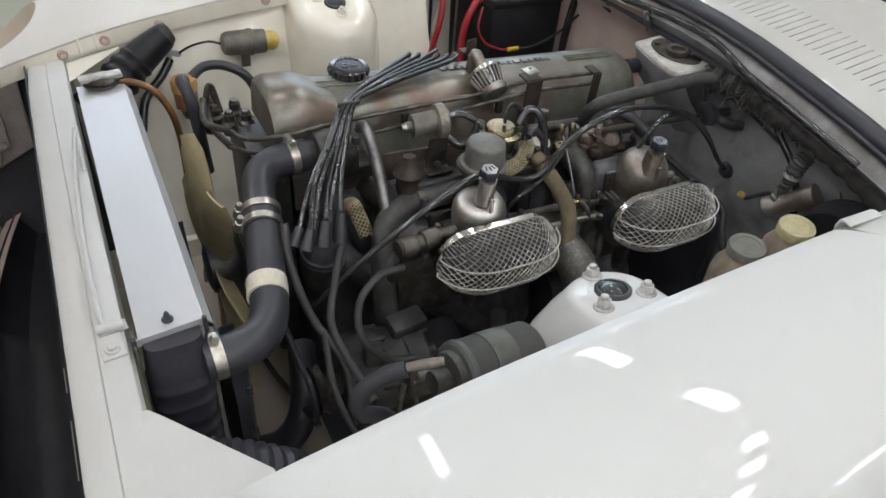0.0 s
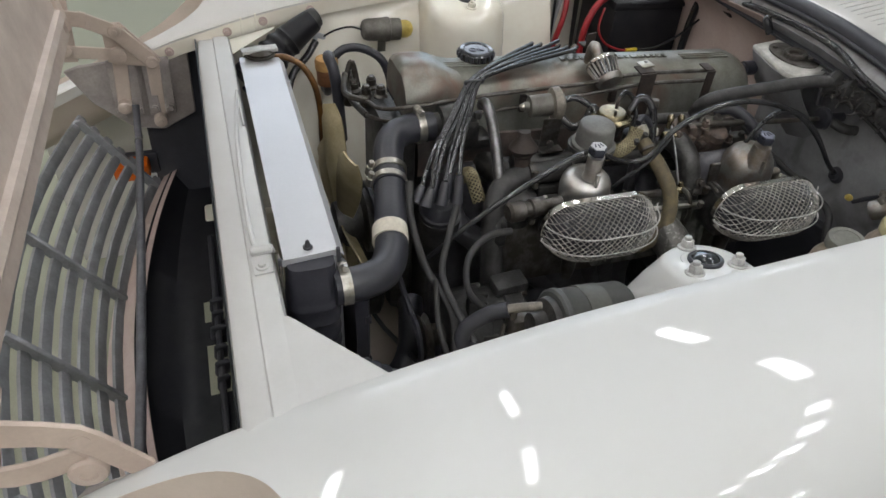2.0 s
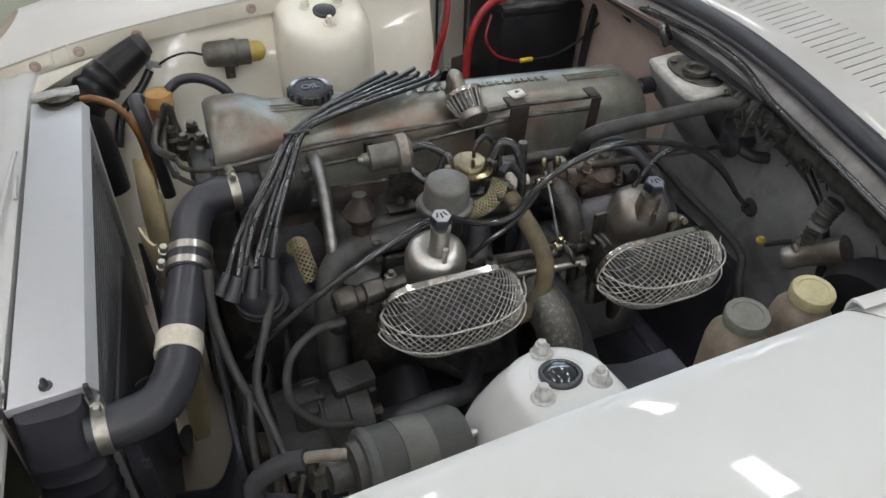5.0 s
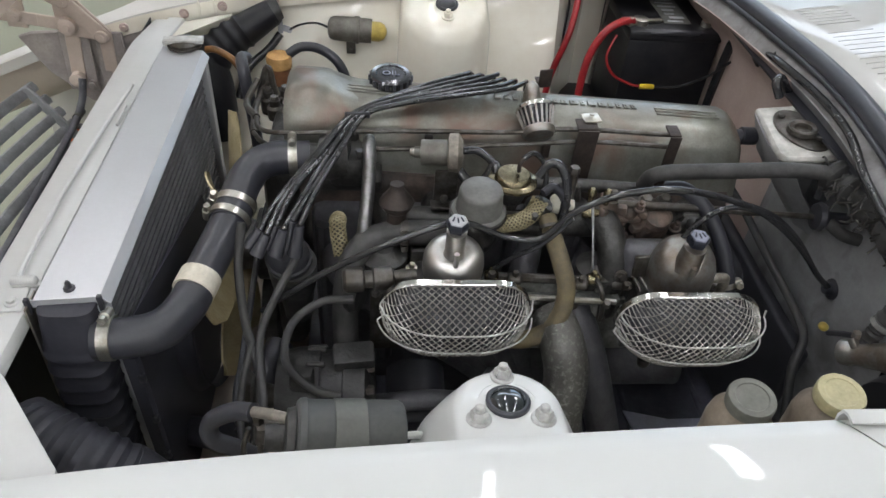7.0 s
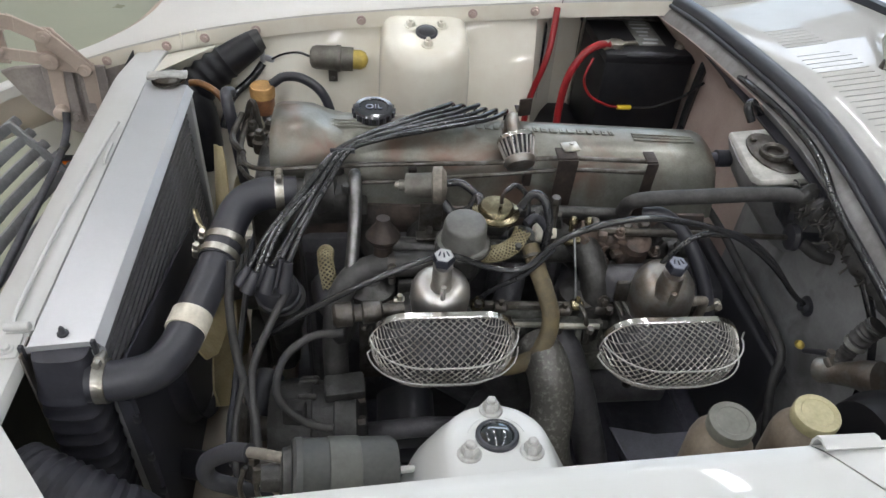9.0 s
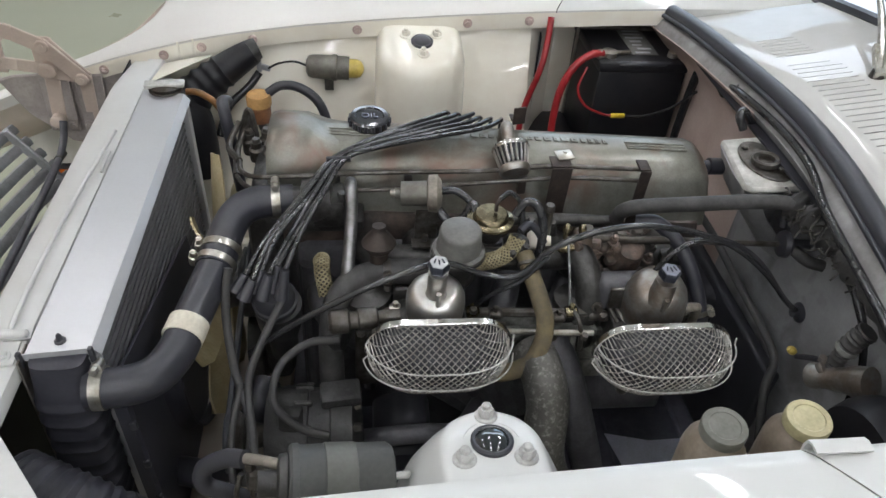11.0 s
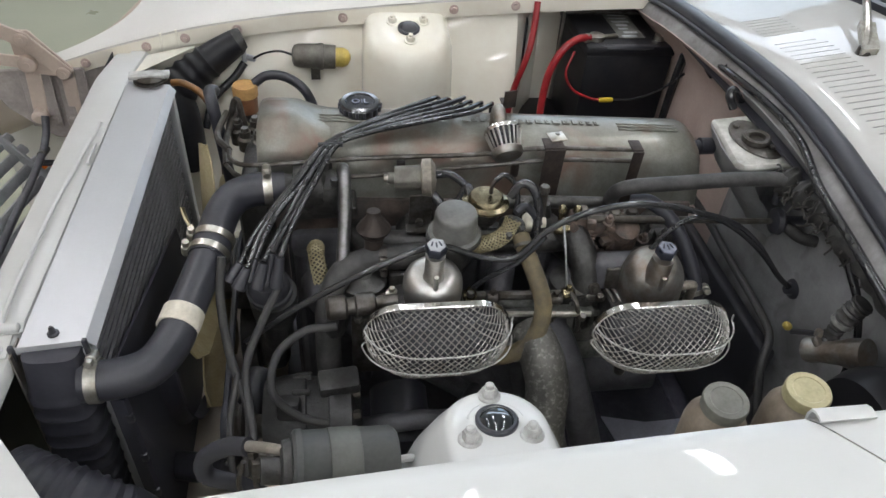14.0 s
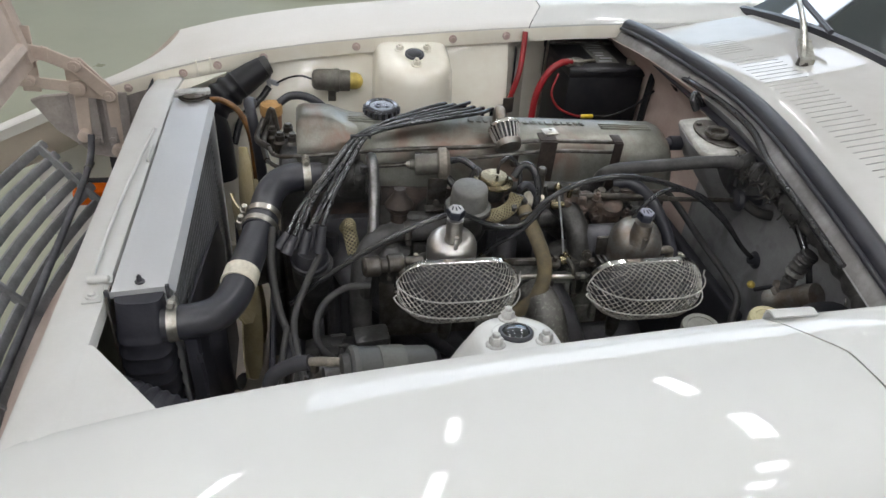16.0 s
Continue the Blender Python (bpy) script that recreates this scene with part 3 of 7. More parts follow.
for s, nm in ((-1, "near"), (1, "far")):
    t = thing("inner_wing", (-0.05, CY + s * 0.53, 0.30), "aged cream inner wing panel of the engine bay" if s > 0 else "cream inner wing panel below the front fender", "inner wing", "inner wings")
    rows = []
    for x in np.linspace(-0.495, 0.56, 40):
        out = 0.0 if x < 0.245 else min(1, (x - 0.245) / 0.06) ** 1.5 * 0.11
        top = edge_z(x) - 0.024
        rows.append([V(x, CY + s * (HALF + 0.003 + (out if k > 1 else 0) + 0.012 * (k > 0) - (0.18 if out == 0 else 0.04) * (0, 0, 0.06, 0.3, 0.6, 1)[k]), top - (top - 0.30) * (0, 0.02, 0.06, 0.3, 0.6, 1)[k]) for k in range(6)])
    part("panel", sheet(B(), rows, 0.0015), CREAM, t)
    if s > 0:
        part("flange", sheet(B(), [[V(x, CY + s * (HALF - 0.004), edge_z(x) - 0.002), V(x, CY + s * (HALF - 0.006), edge_z(x) - 0.016), V(x, CY + s * (HALF - 0.006), edge_z(x) - 0.030), V(x, CY + s * (HALF + 0.012), edge_z(x) - 0.032)] for x in np.linspace(-0.66, 0.55, 36)], 0.0015), CREAM, t, "folded bonnet gutter with bolt heads")
    for x in ((-0.62, -0.50, -0.425, -0.325, -0.12, 0.10, 0.225) if s > 0 else ()):
        part("bolt", bolt(B(), (x, CY + s * (HALF - 0.0065), edge_z(x) - 0.016), (0, -s, 0), 0.0062, 0.006, 0.0095), PINK, t)
    for x in ((-0.47, -0.44) if s > 0 else ()):
        part("gutter_joint", box(B(), (x, CY + s * (HALF - 0.008), edge_z(x) - 0.012), (0.004, 0.004, 0.034), bevel=0.001), CREAM, t)


def strut_tower(s, label, paint, capmat):
    """Pressed tower: a rounded top that leans inward and flares down to the wing."""
    c = V(0.005, CY + s * 0.453, 0.826 if s < 0 else 0.833)
    t = thing("strut_tower", (c.x, c.y, 0.40), label, "strut tower", "strut towers")
    rows = []
    for h, r, sh in (((0.004, 0.0, 0), (0.0045, 0.024, 0), (0.004, 0.040, 0), (0.0015, 0.0470, 0), (-0.004, 0.0510, 0), (-0.015, 0.0560, 0), (-0.04, 0.067, 0), (-0.08, 0.084, 0.0), (-0.16, 0.104, 0.0), (-0.26, 0.12, 0), (-0.42, 0.13, 0)) if s < 0 else ((0.004, 0.0, 0), (0.0045, 0.024, 0), (0.004, 0.05, 0), (0.001, 0.066, 0), (-0.004, 0.073, 0), (-0.013, 0.079, 0), (-0.03, 0.083, 0), (-0.08, 0.086, 0.0), (-0.16, 0.088, 0.0), (-0.26, 0.09, 0), (-0.42, 0.095, 0))):
        row = []
        for k in range(33):
            a = math.pi * k / 32
            y = -s * math.sin(a) * r
            x = math.cos(a) * r * 1.04
            row.append(V(c.x + x, c.y + y, c.z + h - 0.22 * s * -y * (1 if h > -0.02 else 0.6)))
        for k in range(1, 12):
            row.append(V(c.x - r * 1.04 , c.y + s * 0.1 * k / 11, c.z + h + 0.022 * k / 11 * (1 if h > -0.02 else 0.6)))
        for k in range(12):
            row.insert(0, V(c.x + r * 1.04, c.y + s * 0.1 * (k + 1) / 12, c.z + h + 0.022 * (k + 1) / 12 * (1 if h > -0.02 else 0.6)))
        rows.append(row)
    part("tower", sheet(B(), rows), paint, t, sharp=60)
    up = V(0, -s * 0.21, 1).normalized()
    top = c + V(0, 0, 0.004)
    part("dust_cap", lathe(B(), top, up, [(0, 0.0175), (0.005, 0.0172), (0.008, 0.0145), (0.0100, 0.009), (0.0106, 0.0)], 28), capmat, t, "domed black cap over the strut top")
    part("cap_ring", lathe(B(), top, up, [(0, 0.0215), (0.004, 0.0215), (0.0055, 0.0195), (0.005, 0.017)], 28), RUBBER, t)
    for a in (90, 215, 325):
        p = top + V(0.037 * math.cos(radians(a)), -s * 0.037 * math.sin(radians(a)), s * -0.0 + 0.0)
        p.z += 0.21 * s * (p.y - c.y)
        part("nut", bolt(B(), p, up, 0.0086, 0.0095, 0.0122, 0.006), NUTWHITE if s < 0 else CREAM, t)
    for first, last in ((0.2, 1.15), (2.0, 2.9)):
        ring = [top + V(0.0285 * math.cos(a), 0.0285 * math.sin(a), 0.21 * s * 0.0285 * math.sin(a)) for a in np.linspace(first, last, 8)]
        part("seam", tube(B(), [p + V(0, 0, 0.0002) for p in ring], 0.0008, 6, 2), paint, t)
    return t


strut_tower(-1, "glossy white strut tower with three nuts and a black cap", WHITE, GLASS)
strut_tower(1, "cream strut tower with three studs round an open cap", CREAM, PLASTIC)

# ---- front: radiator support, nose ----
sup = thing("radiator_support", (-0.53, CY, 0.40), "white painted radiator support panel with a lengthways crease", "car panel")
bm = B()
far = 0.52
top = [[V(-0.565, y, 0.762), V(-0.562, y, 0.780), V(-0.556, y, 0.784), V(-0.532, y, 0.785), V(-0.530, y, 0.789), V(-0.512, y, 0.790), V(-0.502, y, 0.788), V(-0.498, y, 0.782), V(-0.4985, y, 0.771)] for y in np.linspace(-0.51, far, 34)]
for row in top:
    drop = 0.022 * max(0, (row[0].y - 0.38) / 0.14)
    for p in row:
        p.z -= drop
sheet(bm, top, 0.0015)
part("top_rail", bm, SATIN, sup)
bm = B()
slab(bm, [V(-0.505, -0.362, 0.7865), V(-0.4975, -0.362, 0.7865), V(-0.488, -0.372, 0.786), V(-0.405, -0.475, 0.785), V(-0.40, -0.51, 0.785), V(-0.505, -0.51, 0.7865)], 0.0018, (0, 0, 1), 0.0004)
slab(bm, [V(-0.4975, -0.362, 0.784), V(-0.488, -0.372, 0.784), V(-0.405, -0.475, 0.784), V(-0.405, -0.475, 0.76), V(-0.488, -0.372, 0.76), V(-0.4975, -0.362, 0.70)], 0.0015, (-0.8, -0.6, 0), 0)
part("gusset", bm, SATIN, sup)
part("gusset", slab(B(), [V(-0.4985, 0.385, 0.7840), V(-0.405, 0.498, 0.7850), V(-0.405, 0.506, 0.7840), V(-0.4985, 0.506, 0.7640)], 0.002, (0, 0, 1), 0.0005), CREAM, sup, "cream corner gusset at the far wing")
for y in (-0.40, 0.43):
    part("side_post", box(B(), (-0.531, y, 0.55), (0.062, 0.05, 0.38), bevel=0.004), BLACK, sup)
hook = B()
tube(hook, [(-0.505, 0.09, 0.7915), (-0.505, 0.10, 0.7945), (-0.505, 0.14, 0.7950)], 0.0024, 6)
part("clip", hook, SATIN, sup)

rod = thing("bonnet_prop_rod", (-0.515, -0.03, 0.79), "white bonnet prop rod lying along the radiator support", "prop rod")
part("rod", tube(B(), [(-0.517, -0.243, 0.797), (-0.522, -0.225, 0.797), (-0.5235, -0.15, 0.798), (-0.522, -0.05, 0.7985), (-0.518, 0.05, 0.799), (-0.512, 0.13, 0.801), (-0.507, 0.175, 0.804), (-0.505, 0.185, 0.806)], 0.0033, 8), SATIN, rod)
bm = box(B(), (-0.512, -0.240, 0.7915), (0.030, 0.016, 0.003), (0, 0, 8), 0.001)
lathe(bm, (-0.527, -0.243, 0.797), (1, 0, 0), [(0, 0.0055), (0.026, 0.0055), (0.028, 0.003)], 12)
box(bm, (-0.516, -0.268, 0.7915), (0.024, 0.036, 0.003), (0, 0, 5), 0.001)
bolt(bm, (-0.516, -0.274, 0.793), (0, 0, 1), 0.005, 0.004, 0.008)
part("bracket", bm, SATIN, rod)


def grille_bar(y, z=0.0):
    """The bowed nose: slats lie further forward in the middle."""
    return -0.075 * (1 - ((y - CY) / 0.5) ** 2)


gr = thing("front_grille", (-0.80, CY, 0.42), "grey slatted front grille with flat cross bars", "grille")
for k in range(7):
    u = k / 6
    x0, z0 = -0.690 - 0.115 * u, 0.465 + 0.165 * u
    pts = [(x0 + grille_bar(y), y, z0) for y in np.linspace(-0.46, 0.49, 12)]
    rows = [[V(x - 0.007, y, z + 0.004), V(x - 0.0025, y, z + 0.0045), V(x + 0.005, y, z - 0.004), V(x + 0.0065, y, z - 0.013)] for x, y, z in pts]
    part("slat", sheet(B(), rows, 0.0015), GRILLE, gr)
for y in (0.46, 0.095, -0.145, -0.42):
    g = grille_bar(y)
    part("cross_bar", slab(B(), [V(-0.676 + g, y - 0.004, 0.462), V(-0.795 + g, y - 0.004, 0.640), V(-0.812 + g, y - 0.004, 0.634), V(-0.692 + g, y - 0.004, 0.452)], 0.009, (0, 1, 0)), GRILLE, gr)

bm = B()
sheet(bm, [[V(-0.66 + 0.85 * grille_bar(y), y, 0.455), V(-0.69 + 0.85 * grille_bar(y), y, 0.44), V(-0.72 + grille_bar(y), y, 0.40), V(-0.70 + grille_bar(y), y, 0.30)] for y in np.linspace(-0.55, 0.58, 20)], 0.002)
solo("front_valance", bm, PINK, "pinkish lower front valance below the grille", "car panel")

for y in (0.50, -0.47):
    t = thing("indicator_lamp", (-0.745, y, 0.45), "orange front indicator lamp below the grille", "indicator lamp", "indicator lamps")
    part("lens", box(B(), (-0.745, y, 0.487), (0.075, 0.05, 0.04), bevel=0.010), ORANGE, t)
    part("body", box(B(), (-0.735, y * 1.07, 0.48), (0.09, 0.02, 0.055), bevel=0.006), PLASTIC, t)

tr = thing("bonnet_torsion_rod", (-0.70, CY, 0.55), "thin dark bonnet torsion rod across the nose", "torsion rod")
part("rod", tube(B(), [(-0.702, 0.462, 0.660), (-0.705, 0.44, 0.625), (-0.704, 0.36, 0.607), (-0.700, 0.1, 0.60), (-0.698, -0.2, 0.592), (-0.700, -0.42, 0.585), (-0.70, -0.47, 0.60)], 0.0072, 10), IRON, tr)
part("buckle", lathe(B(), (-0.705, 0.395, 0.612), (0, 1, -0.1), [(0, 0.008), (0.03, 0.008), (0.034, 0.005)], 10), WORNSTEEL, tr)

# dark splash shield between grille and radiator, with gaps low down
ys = np.linspace(-0.54, 0.57, 38)
bm = sheet(B(), [[V(-0.567, y, 0.765), V(-0.575, y, 0.60), V(-0.585, y, 0.44), V(-0.588, y, 0.420), V(-0.590, y, 0.402), V(-0.626, y, 0.40), V(-0.64 + 0.5 * grille_bar(y), y, 0.402), V(-0.672 + 0.9 * grille_bar(y), y, 0.452)] for y in ys], 0.002,
           lambda i, j: j == 4 and (0.035 < ys[i] < 0.11 or -0.05 < ys[i] < -0.015 or -0.135 < ys[i] < -0.06))
solo("splash_shield", bm, BATTERY, "black splash shield ahead of the radiator", "splash shield")
hb = thing("horn_bracket", (-0.60, -0.05, 0.40), "black brackets with a pipe before the radiator", "bracket")
for y, h in ((-0.105, 0.012), (-0.07, 0.02), (-0.03, 0.016), (0.02, 0.03), (0.06, 0.012), (0.095, 0.018)):
    part("bracket", box(B(), (-0.602, y, 0.41), (0.016 + h * 0.5, 0.012, 0.03), (0, 8, 20), 0.004), BLACK, hb)
part("pipe", tube(B(), [(-0.600, -0.36, 0.42), (-0.604, -0.2, 0.418), (-0.602, 0.05, 0.415), (-0.600, 0.3, 0.42)], 0.006, 8), BLACK, hb)

# ---- bonnet and its hinges ----
bon = thing("bonnet", (-0.90, CY, 0.72), "pinkish-white bonnet tipped open ahead of the nose", "bonnet")
rows = []
for y in np.linspace(-0.50, 0.53, 12):
    b = grille_bar(y) * 0.5
    rows.append([V(-0.795 - 0.16 * u - 0.06 * u * u, y, 0.80 + 1.02 * u) for u in np.linspace(0, 1, 9)])
part("skin", sheet(B(), rows, 0.003), HINGE, bon)
bm = B()
for y in (-0.46, 0.49):
    tube(bm, [(-0.799 - 0.16 * u - 0.06 * u * u, y, 0.812 + 1.0 * u) for u in np.linspace(0, 1, 7)], 0.016, 8)
for u in (0.03, 0.5, 0.97):
    tube(bm, [(-0.801 - 0.16 * u - 0.06 * u * u, y, 0.812 + 1.0 * u) for y in np.linspace(-0.45, 0.48, 7)], 0.018, 8)
part("inner_frame", bm, HINGE, bon, "pinkish inner frame of the bonnet")


def hinge(s):
    y = CY + s * 0.487
    bm = B()
    slab(bm, [V(px, y + s * 0.020, pz) for px, pz in (((-0.83, 0.715), (-0.80, 0.725), (-0.585, 0.742), (-0.590, 0.60), (-0.66, 0.565), (-0.72, 0.575), (-0.79, 0.64)) if s > 0 else ((-0.74, 0.70), (-0.72, 0.72), (-0.62, 0.735), (-0.615, 0.635), (-0.72, 0.63)))], 0.008, (0, 1, 0), 0.003)
    t = part("hinge", bm, NOSE, bon, "pinkish painted multi-link hinge with round pivots")

    def link(pts, w, off, th=0.005):
        bm = B()
        for i, (a, b) in enumerate(zip(pts, pts[1:])):
            a, b = Vector((a[0], a[1])), Vector((b[0], b[1]))
            d = (b - a).normalized() * w * 0.3
            n = Vector((-d.y, d.x)).normalized() * w / 2
            slab(bm, [V(q.x, y + off + 0.0007 * i, q.y) for q in (a - d + n, b + d + n, b + d - n, a - d - n)], th, (0, 1, 0), 0.0015)
        return bm

    if s < 0:
        arm = [(-0.784, 0.853), (-0.758, 0.850), (-0.728, 0.838), (-0.700, 0.824), (-0.684, 0.806), (-0.668, 0.780), (-0.650, 0.754), (-0.648, 0.735), (-0.672, 0.735), (-0.693, 0.764), (-0.701, 0.777), (-0.717, 0.796), (-0.741, 0.808), (-0.767, 0.816), (-0.800, 0.822), (-0.84, 0.83), (-0.84, 0.862)]
        part("arm", slab(B(), [V(px, -0.4975, pz) for px, pz in arm], 0.006, (0, 1, 0), 0.0022), HINGE, t, "broad curved hinge arm")
        low = [(-0.84, 0.795), (-0.805, 0.786), (-0.778, 0.779), (-0.754, 0.779), (-0.733, 0.783), (-0.716, 0.786), (-0.706, 0.770), (-0.716, 0.758), (-0.732, 0.752), (-0.751, 0.748), (-0.777, 0.748), (-0.813, 0.759), (-0.84, 0.766)]
        part("arm", slab(B(), [V(px, -0.4905, pz) for px, pz in low], 0.006, (0, 1, 0), 0.0022), HINGE, t)
        plate = [(-0.815, 0.905), (-0.771, 0.896), (-0.758, 0.890), (-0.751, 0.875), (-0.764, 0.837), (-0.785, 0.765), (-0.83, 0.765)]
        part("end_plate", slab(B(), [V(px, -0.481, pz) for px, pz in plate], 0.006, (0, 1, 0), 0.003), HINGE, t, "rounded end plate with two bolts")
        for px, pz in ((-0.770, 0.865), (-0.792, 0.797)):
            part("plate_bolt", bolt(B(), (px, -0.481, pz), (0, -1, 0), 0.0085, 0.008, 0.0125), HINGE, t)
        part("pivot", lathe(B(), (-0.711, -0.482, 0.750), (0, -1, 0), [(0, 0.019), (0.010, 0.019), (0.013, 0.017), (0.0135, 0.009), (0.0115, 0.008), (0.0115, 0.0)], 28), HINGE, t)
        part("arm_rivet", lathe(B(), (-0.706, -0.4970, 0.803), (0, -1, 0), [(0, 0.010), (0.0012, 0.010), (0.0022, 0.007)], 20), HINGE, t)
        return t
    part("upper_arm", link([(-0.830, 0.842), (-0.765, 0.830), (-0.712, 0.803), (-0.654, 0.735)], 0.030, -0.012), HINGE, t)
    part("lower_arm", link([(-0.830, 0.770), (-0.775, 0.762), (-0.716, 0.753)], 0.025, -0.006), HINGE, t)
    if s > 0:
        part("pivot_plate", slab(B(), [V(px, y - 0.002, pz) for px, pz in ((-0.735, 0.818), (-0.700, 0.818), (-0.640, 0.742), (-0.648, 0.720), (-0.700, 0.728), (-0.738, 0.738))], 0.004, (0, 1, 0), 0.0012), HINGE, t)
        for px in (-0.735, -0.700, -0.668, -0.636):
            part("finger", slab(B(), [V(px - 0.011, y + 0.010, 0.735), V(px + 0.011, y + 0.010, 0.735), V(px + 0.008, y + 0.004, 0.610), V(px - 0.014, y + 0.004, 0.610)], 0.006, (0, 1, 0), 0.002), NOSE, t)
            part("finger_bolt", bolt(B(), (px - 0.003, y + 0.004, 0.625), (0, -1, 0), 0.008, 0.006, 0.011), NOSE, t)
    part("rear_link", link([(-0.712, 0.805), (-0.716, 0.752), (-0.727, 0.640)], 0.028, 0.004), HINGE, t)
    part("front_link", link([(-0.656, 0.735), (-0.660, 0.66), (-0.663, 0.600)], 0.026, 0.006), HINGE, t)
    part("bonnet_plate", link([(-0.800, 0.875), (-0.808, 0.755)], 0.036, -0.003), HINGE, t)
    for px, pz, r in ((-0.712, 0.803, 0.0125), (-0.716, 0.753, 0.0165), (-0.802, 0.842, 0.0115), (-0.806, 0.770, 0.0115), (-0.727, 0.640, 0.0135), (-0.663, 0.602, 0.0135), (-0.656, 0.735, 0.0125)):
        part("pivot", lathe(B(), (px, y - 0.0165, pz), (0, 1, 0), [(0, r * 0.35), (0.0012, r * 0.4), (0.0014, r * 0.85), (0.003, r), (0.020, r), (0.022, r * 0.8)], 22), HINGE, t)
    return t


hinge(1)
hinge(-1)
# black panels added where the pale nose fades into shade
for s in (-1, 1):
    bm = B()
    sheet(bm, [[V(x, CY + s * (HALF + (0.036 if s > 0 else 0.004) - (0.006 if s > 0 else 0.010) * k), edge_z(x) - 0.03 - 0.05 * k) for k in range(9 if s > 0 else 6)] for x in np.linspace(-0.70, -0.57, 8)], 0.002)
    solo("nose_shade_panel", bm, BLACK, "black panel added to darken the nose behind the grille end", "car panel", "nose side panels")

# ---- background on the floor ----
bm = tube(B(), [(-0.2 + 0.5 * math.cos(a), 4.05 + 0.35 * math.sin(a), 0.03) for a in np.linspace(2.6, 6.0, 12)], 0.03, 8)
solo("coiled_hose", bm, LIDYELLOW, "pale yellow hose lying on the workshop floor", "hose")
t = thing("storage_cabinet", (0.9, 5.2, 0), "dark storage cabinet standing against the workshop floor", "cabinet")
part("body", box(B(), (0.9, 5.2, 0.46), (2.4, 0.6, 0.9), bevel=0.01), PLASTIC, t)
for k in range(4):
    part("door", box(B(), (0.0 + 0.6 * k, 4.89, 0.48), (0.57, 0.02, 0.8), bevel=0.004), IRON, t)

# ---- radiator ----
rad = thing("radiator", (-0.456, 0.018, 0.36), "radiator with a brushed aluminium top cover and dark fin core", "radiator")
bm = B()
slab(bm, [V(-0.4900, -0.280, 0.8015), V(-0.4215, -0.273, 0.8015), V(-0.4195, 0.306, 0.8055), V(-0.4900, 0.322, 0.8035)], 0.0016, (0, 0, 1), 0.0004)
slab(bm, [V(-0.4925, -0.2805, 0.803), V(-0.4215, -0.2735, 0.803), V(-0.4215, -0.2735, 0.792), V(-0.4925, -0.2805, 0.792)], 0.0016, (0, 1, 0), 0.0004)
slab(bm, [V(-0.4215, -0.273, 0.8030), V(-0.4195, 0.306, 0.8068), V(-0.4105, 0.306, 0.795), V(-0.4125, -0.273, 0.791)], 0.0016, (-1, 0, -0.6), 0.0004)
part("top_cover", bm, SILVER, rad)
part("cover_screw", lathe(B(), (-0.457, -0.262, 0.803), (0, 0, 1), [(0, 0.0065), (0.002, 0.0065), (0.003, 0.004), (0.010, 0.0028), (0.012, 0.0015)], 10), PLASTIC, rad)
part("core", box(B(), (-0.448, 0.018, 0.58), (0.024, 0.56, 0.41), bevel=0), MATTBLACK, rad)
fin = part("fin", box(B(), (-0.4335, 0.018, 0.775), (0.013, 0.555, 0.0022), bevel=0), CORE, rad)
for k in range(1, 58):
    f = new("fin", fin.data)
    f.parent = rad
    f.location = (0.002 if k % 2 else 0, 0, -0.0068 * k)
part("side_frame", box(B(), (-0.424, 0.312, 0.58), (0.012, 0.02, 0.42), bevel=0.002), SILVER, rad)
part("side_frame", box(B(), (-0.424, -0.268, 0.58), (0.012, 0.016, 0.42), bevel=0.002), SILVER, rad)
rows = []
for k in range(75):
    z = 0.795 - 0.0044 * k
    ridge = 0.0032 * max(0.0, math.sin(2 * math.pi * (k - 10) / 5.6)) ** 2 if k > 10 else 0.0
    wide = 0.0300 + 0.004 * min(1, k / 12)
    row = []
    for j in range(17):
        a = math.pi * j / 16
        c, d = math.cos(a), math.sin(a)
        row.append(V(-0.457 - 0.02 * (0.795 - z) + math.copysign(abs(c) ** 0.55, c) * (wide + ridge * 0.6), -0.272 - (0.025 + 0.010 * min(1, k / 12) + ridge) * d ** 0.5 - 0.03 * (0.795 - z), z - 0.010 * d * min(1, k / 8)))
    rows.append(row)
bm = sheet(B(), rows)
bm.faces.new([bm.verts.new(p) for p in rows[0]])
box(bm, (-0.457, -0.268, 0.70), (0.062, 0.02, 0.19), bevel=0.006)
part("side_tank", bm, MATTBLACK, rad, "black ribbed side tank of the radiator")
bm = lathe(B(), (-0.425, -0.293, 0.757), (1, 0.02, 0), [(0, 0.021), (0.03, 0.021)], 20)
part("outlet", bm, WORNSTEEL, rad)
part("end_plate", slab(B(), [V(-0.4955, -0.262, 0.801), V(-0.4955, -0.292, 0.800), V(-0.4955, -0.302, 0.62), V(-0.4955, -0.262, 0.60)], 0.0022, (1, 0, 0), 0.0004), TARNISH, rad, "thin metal edge plate beside the tank")
for x, y in ((-0.4945, -0.283), (-0.4210, -0.277)):
    part("corner_tab", box(B(), (x, y, 0.797), (0.005, 0.006, 0.022), bevel=0.001), PLASTIC, rad)
cap = part("filler_neck", lathe(B(), (-0.452, 0.318, 0.795), (0, 0, 1), [(0, 0.02), (0.012, 0.02), (0.014, 0.028), (0.017, 0.028)], 24), WORNSTEEL, rad)
bm = lathe(B(), (-0.452, 0.318, 0.812), (0, 0, 1), [(0, 0.024), (0.004, 0.025), (0.007, 0.022), (0.009, 0.012), (0.010, 0.010)], 28)
fc = part("filler_cap", bm, WORNSTEEL, rad, "dark pressed filler cap")
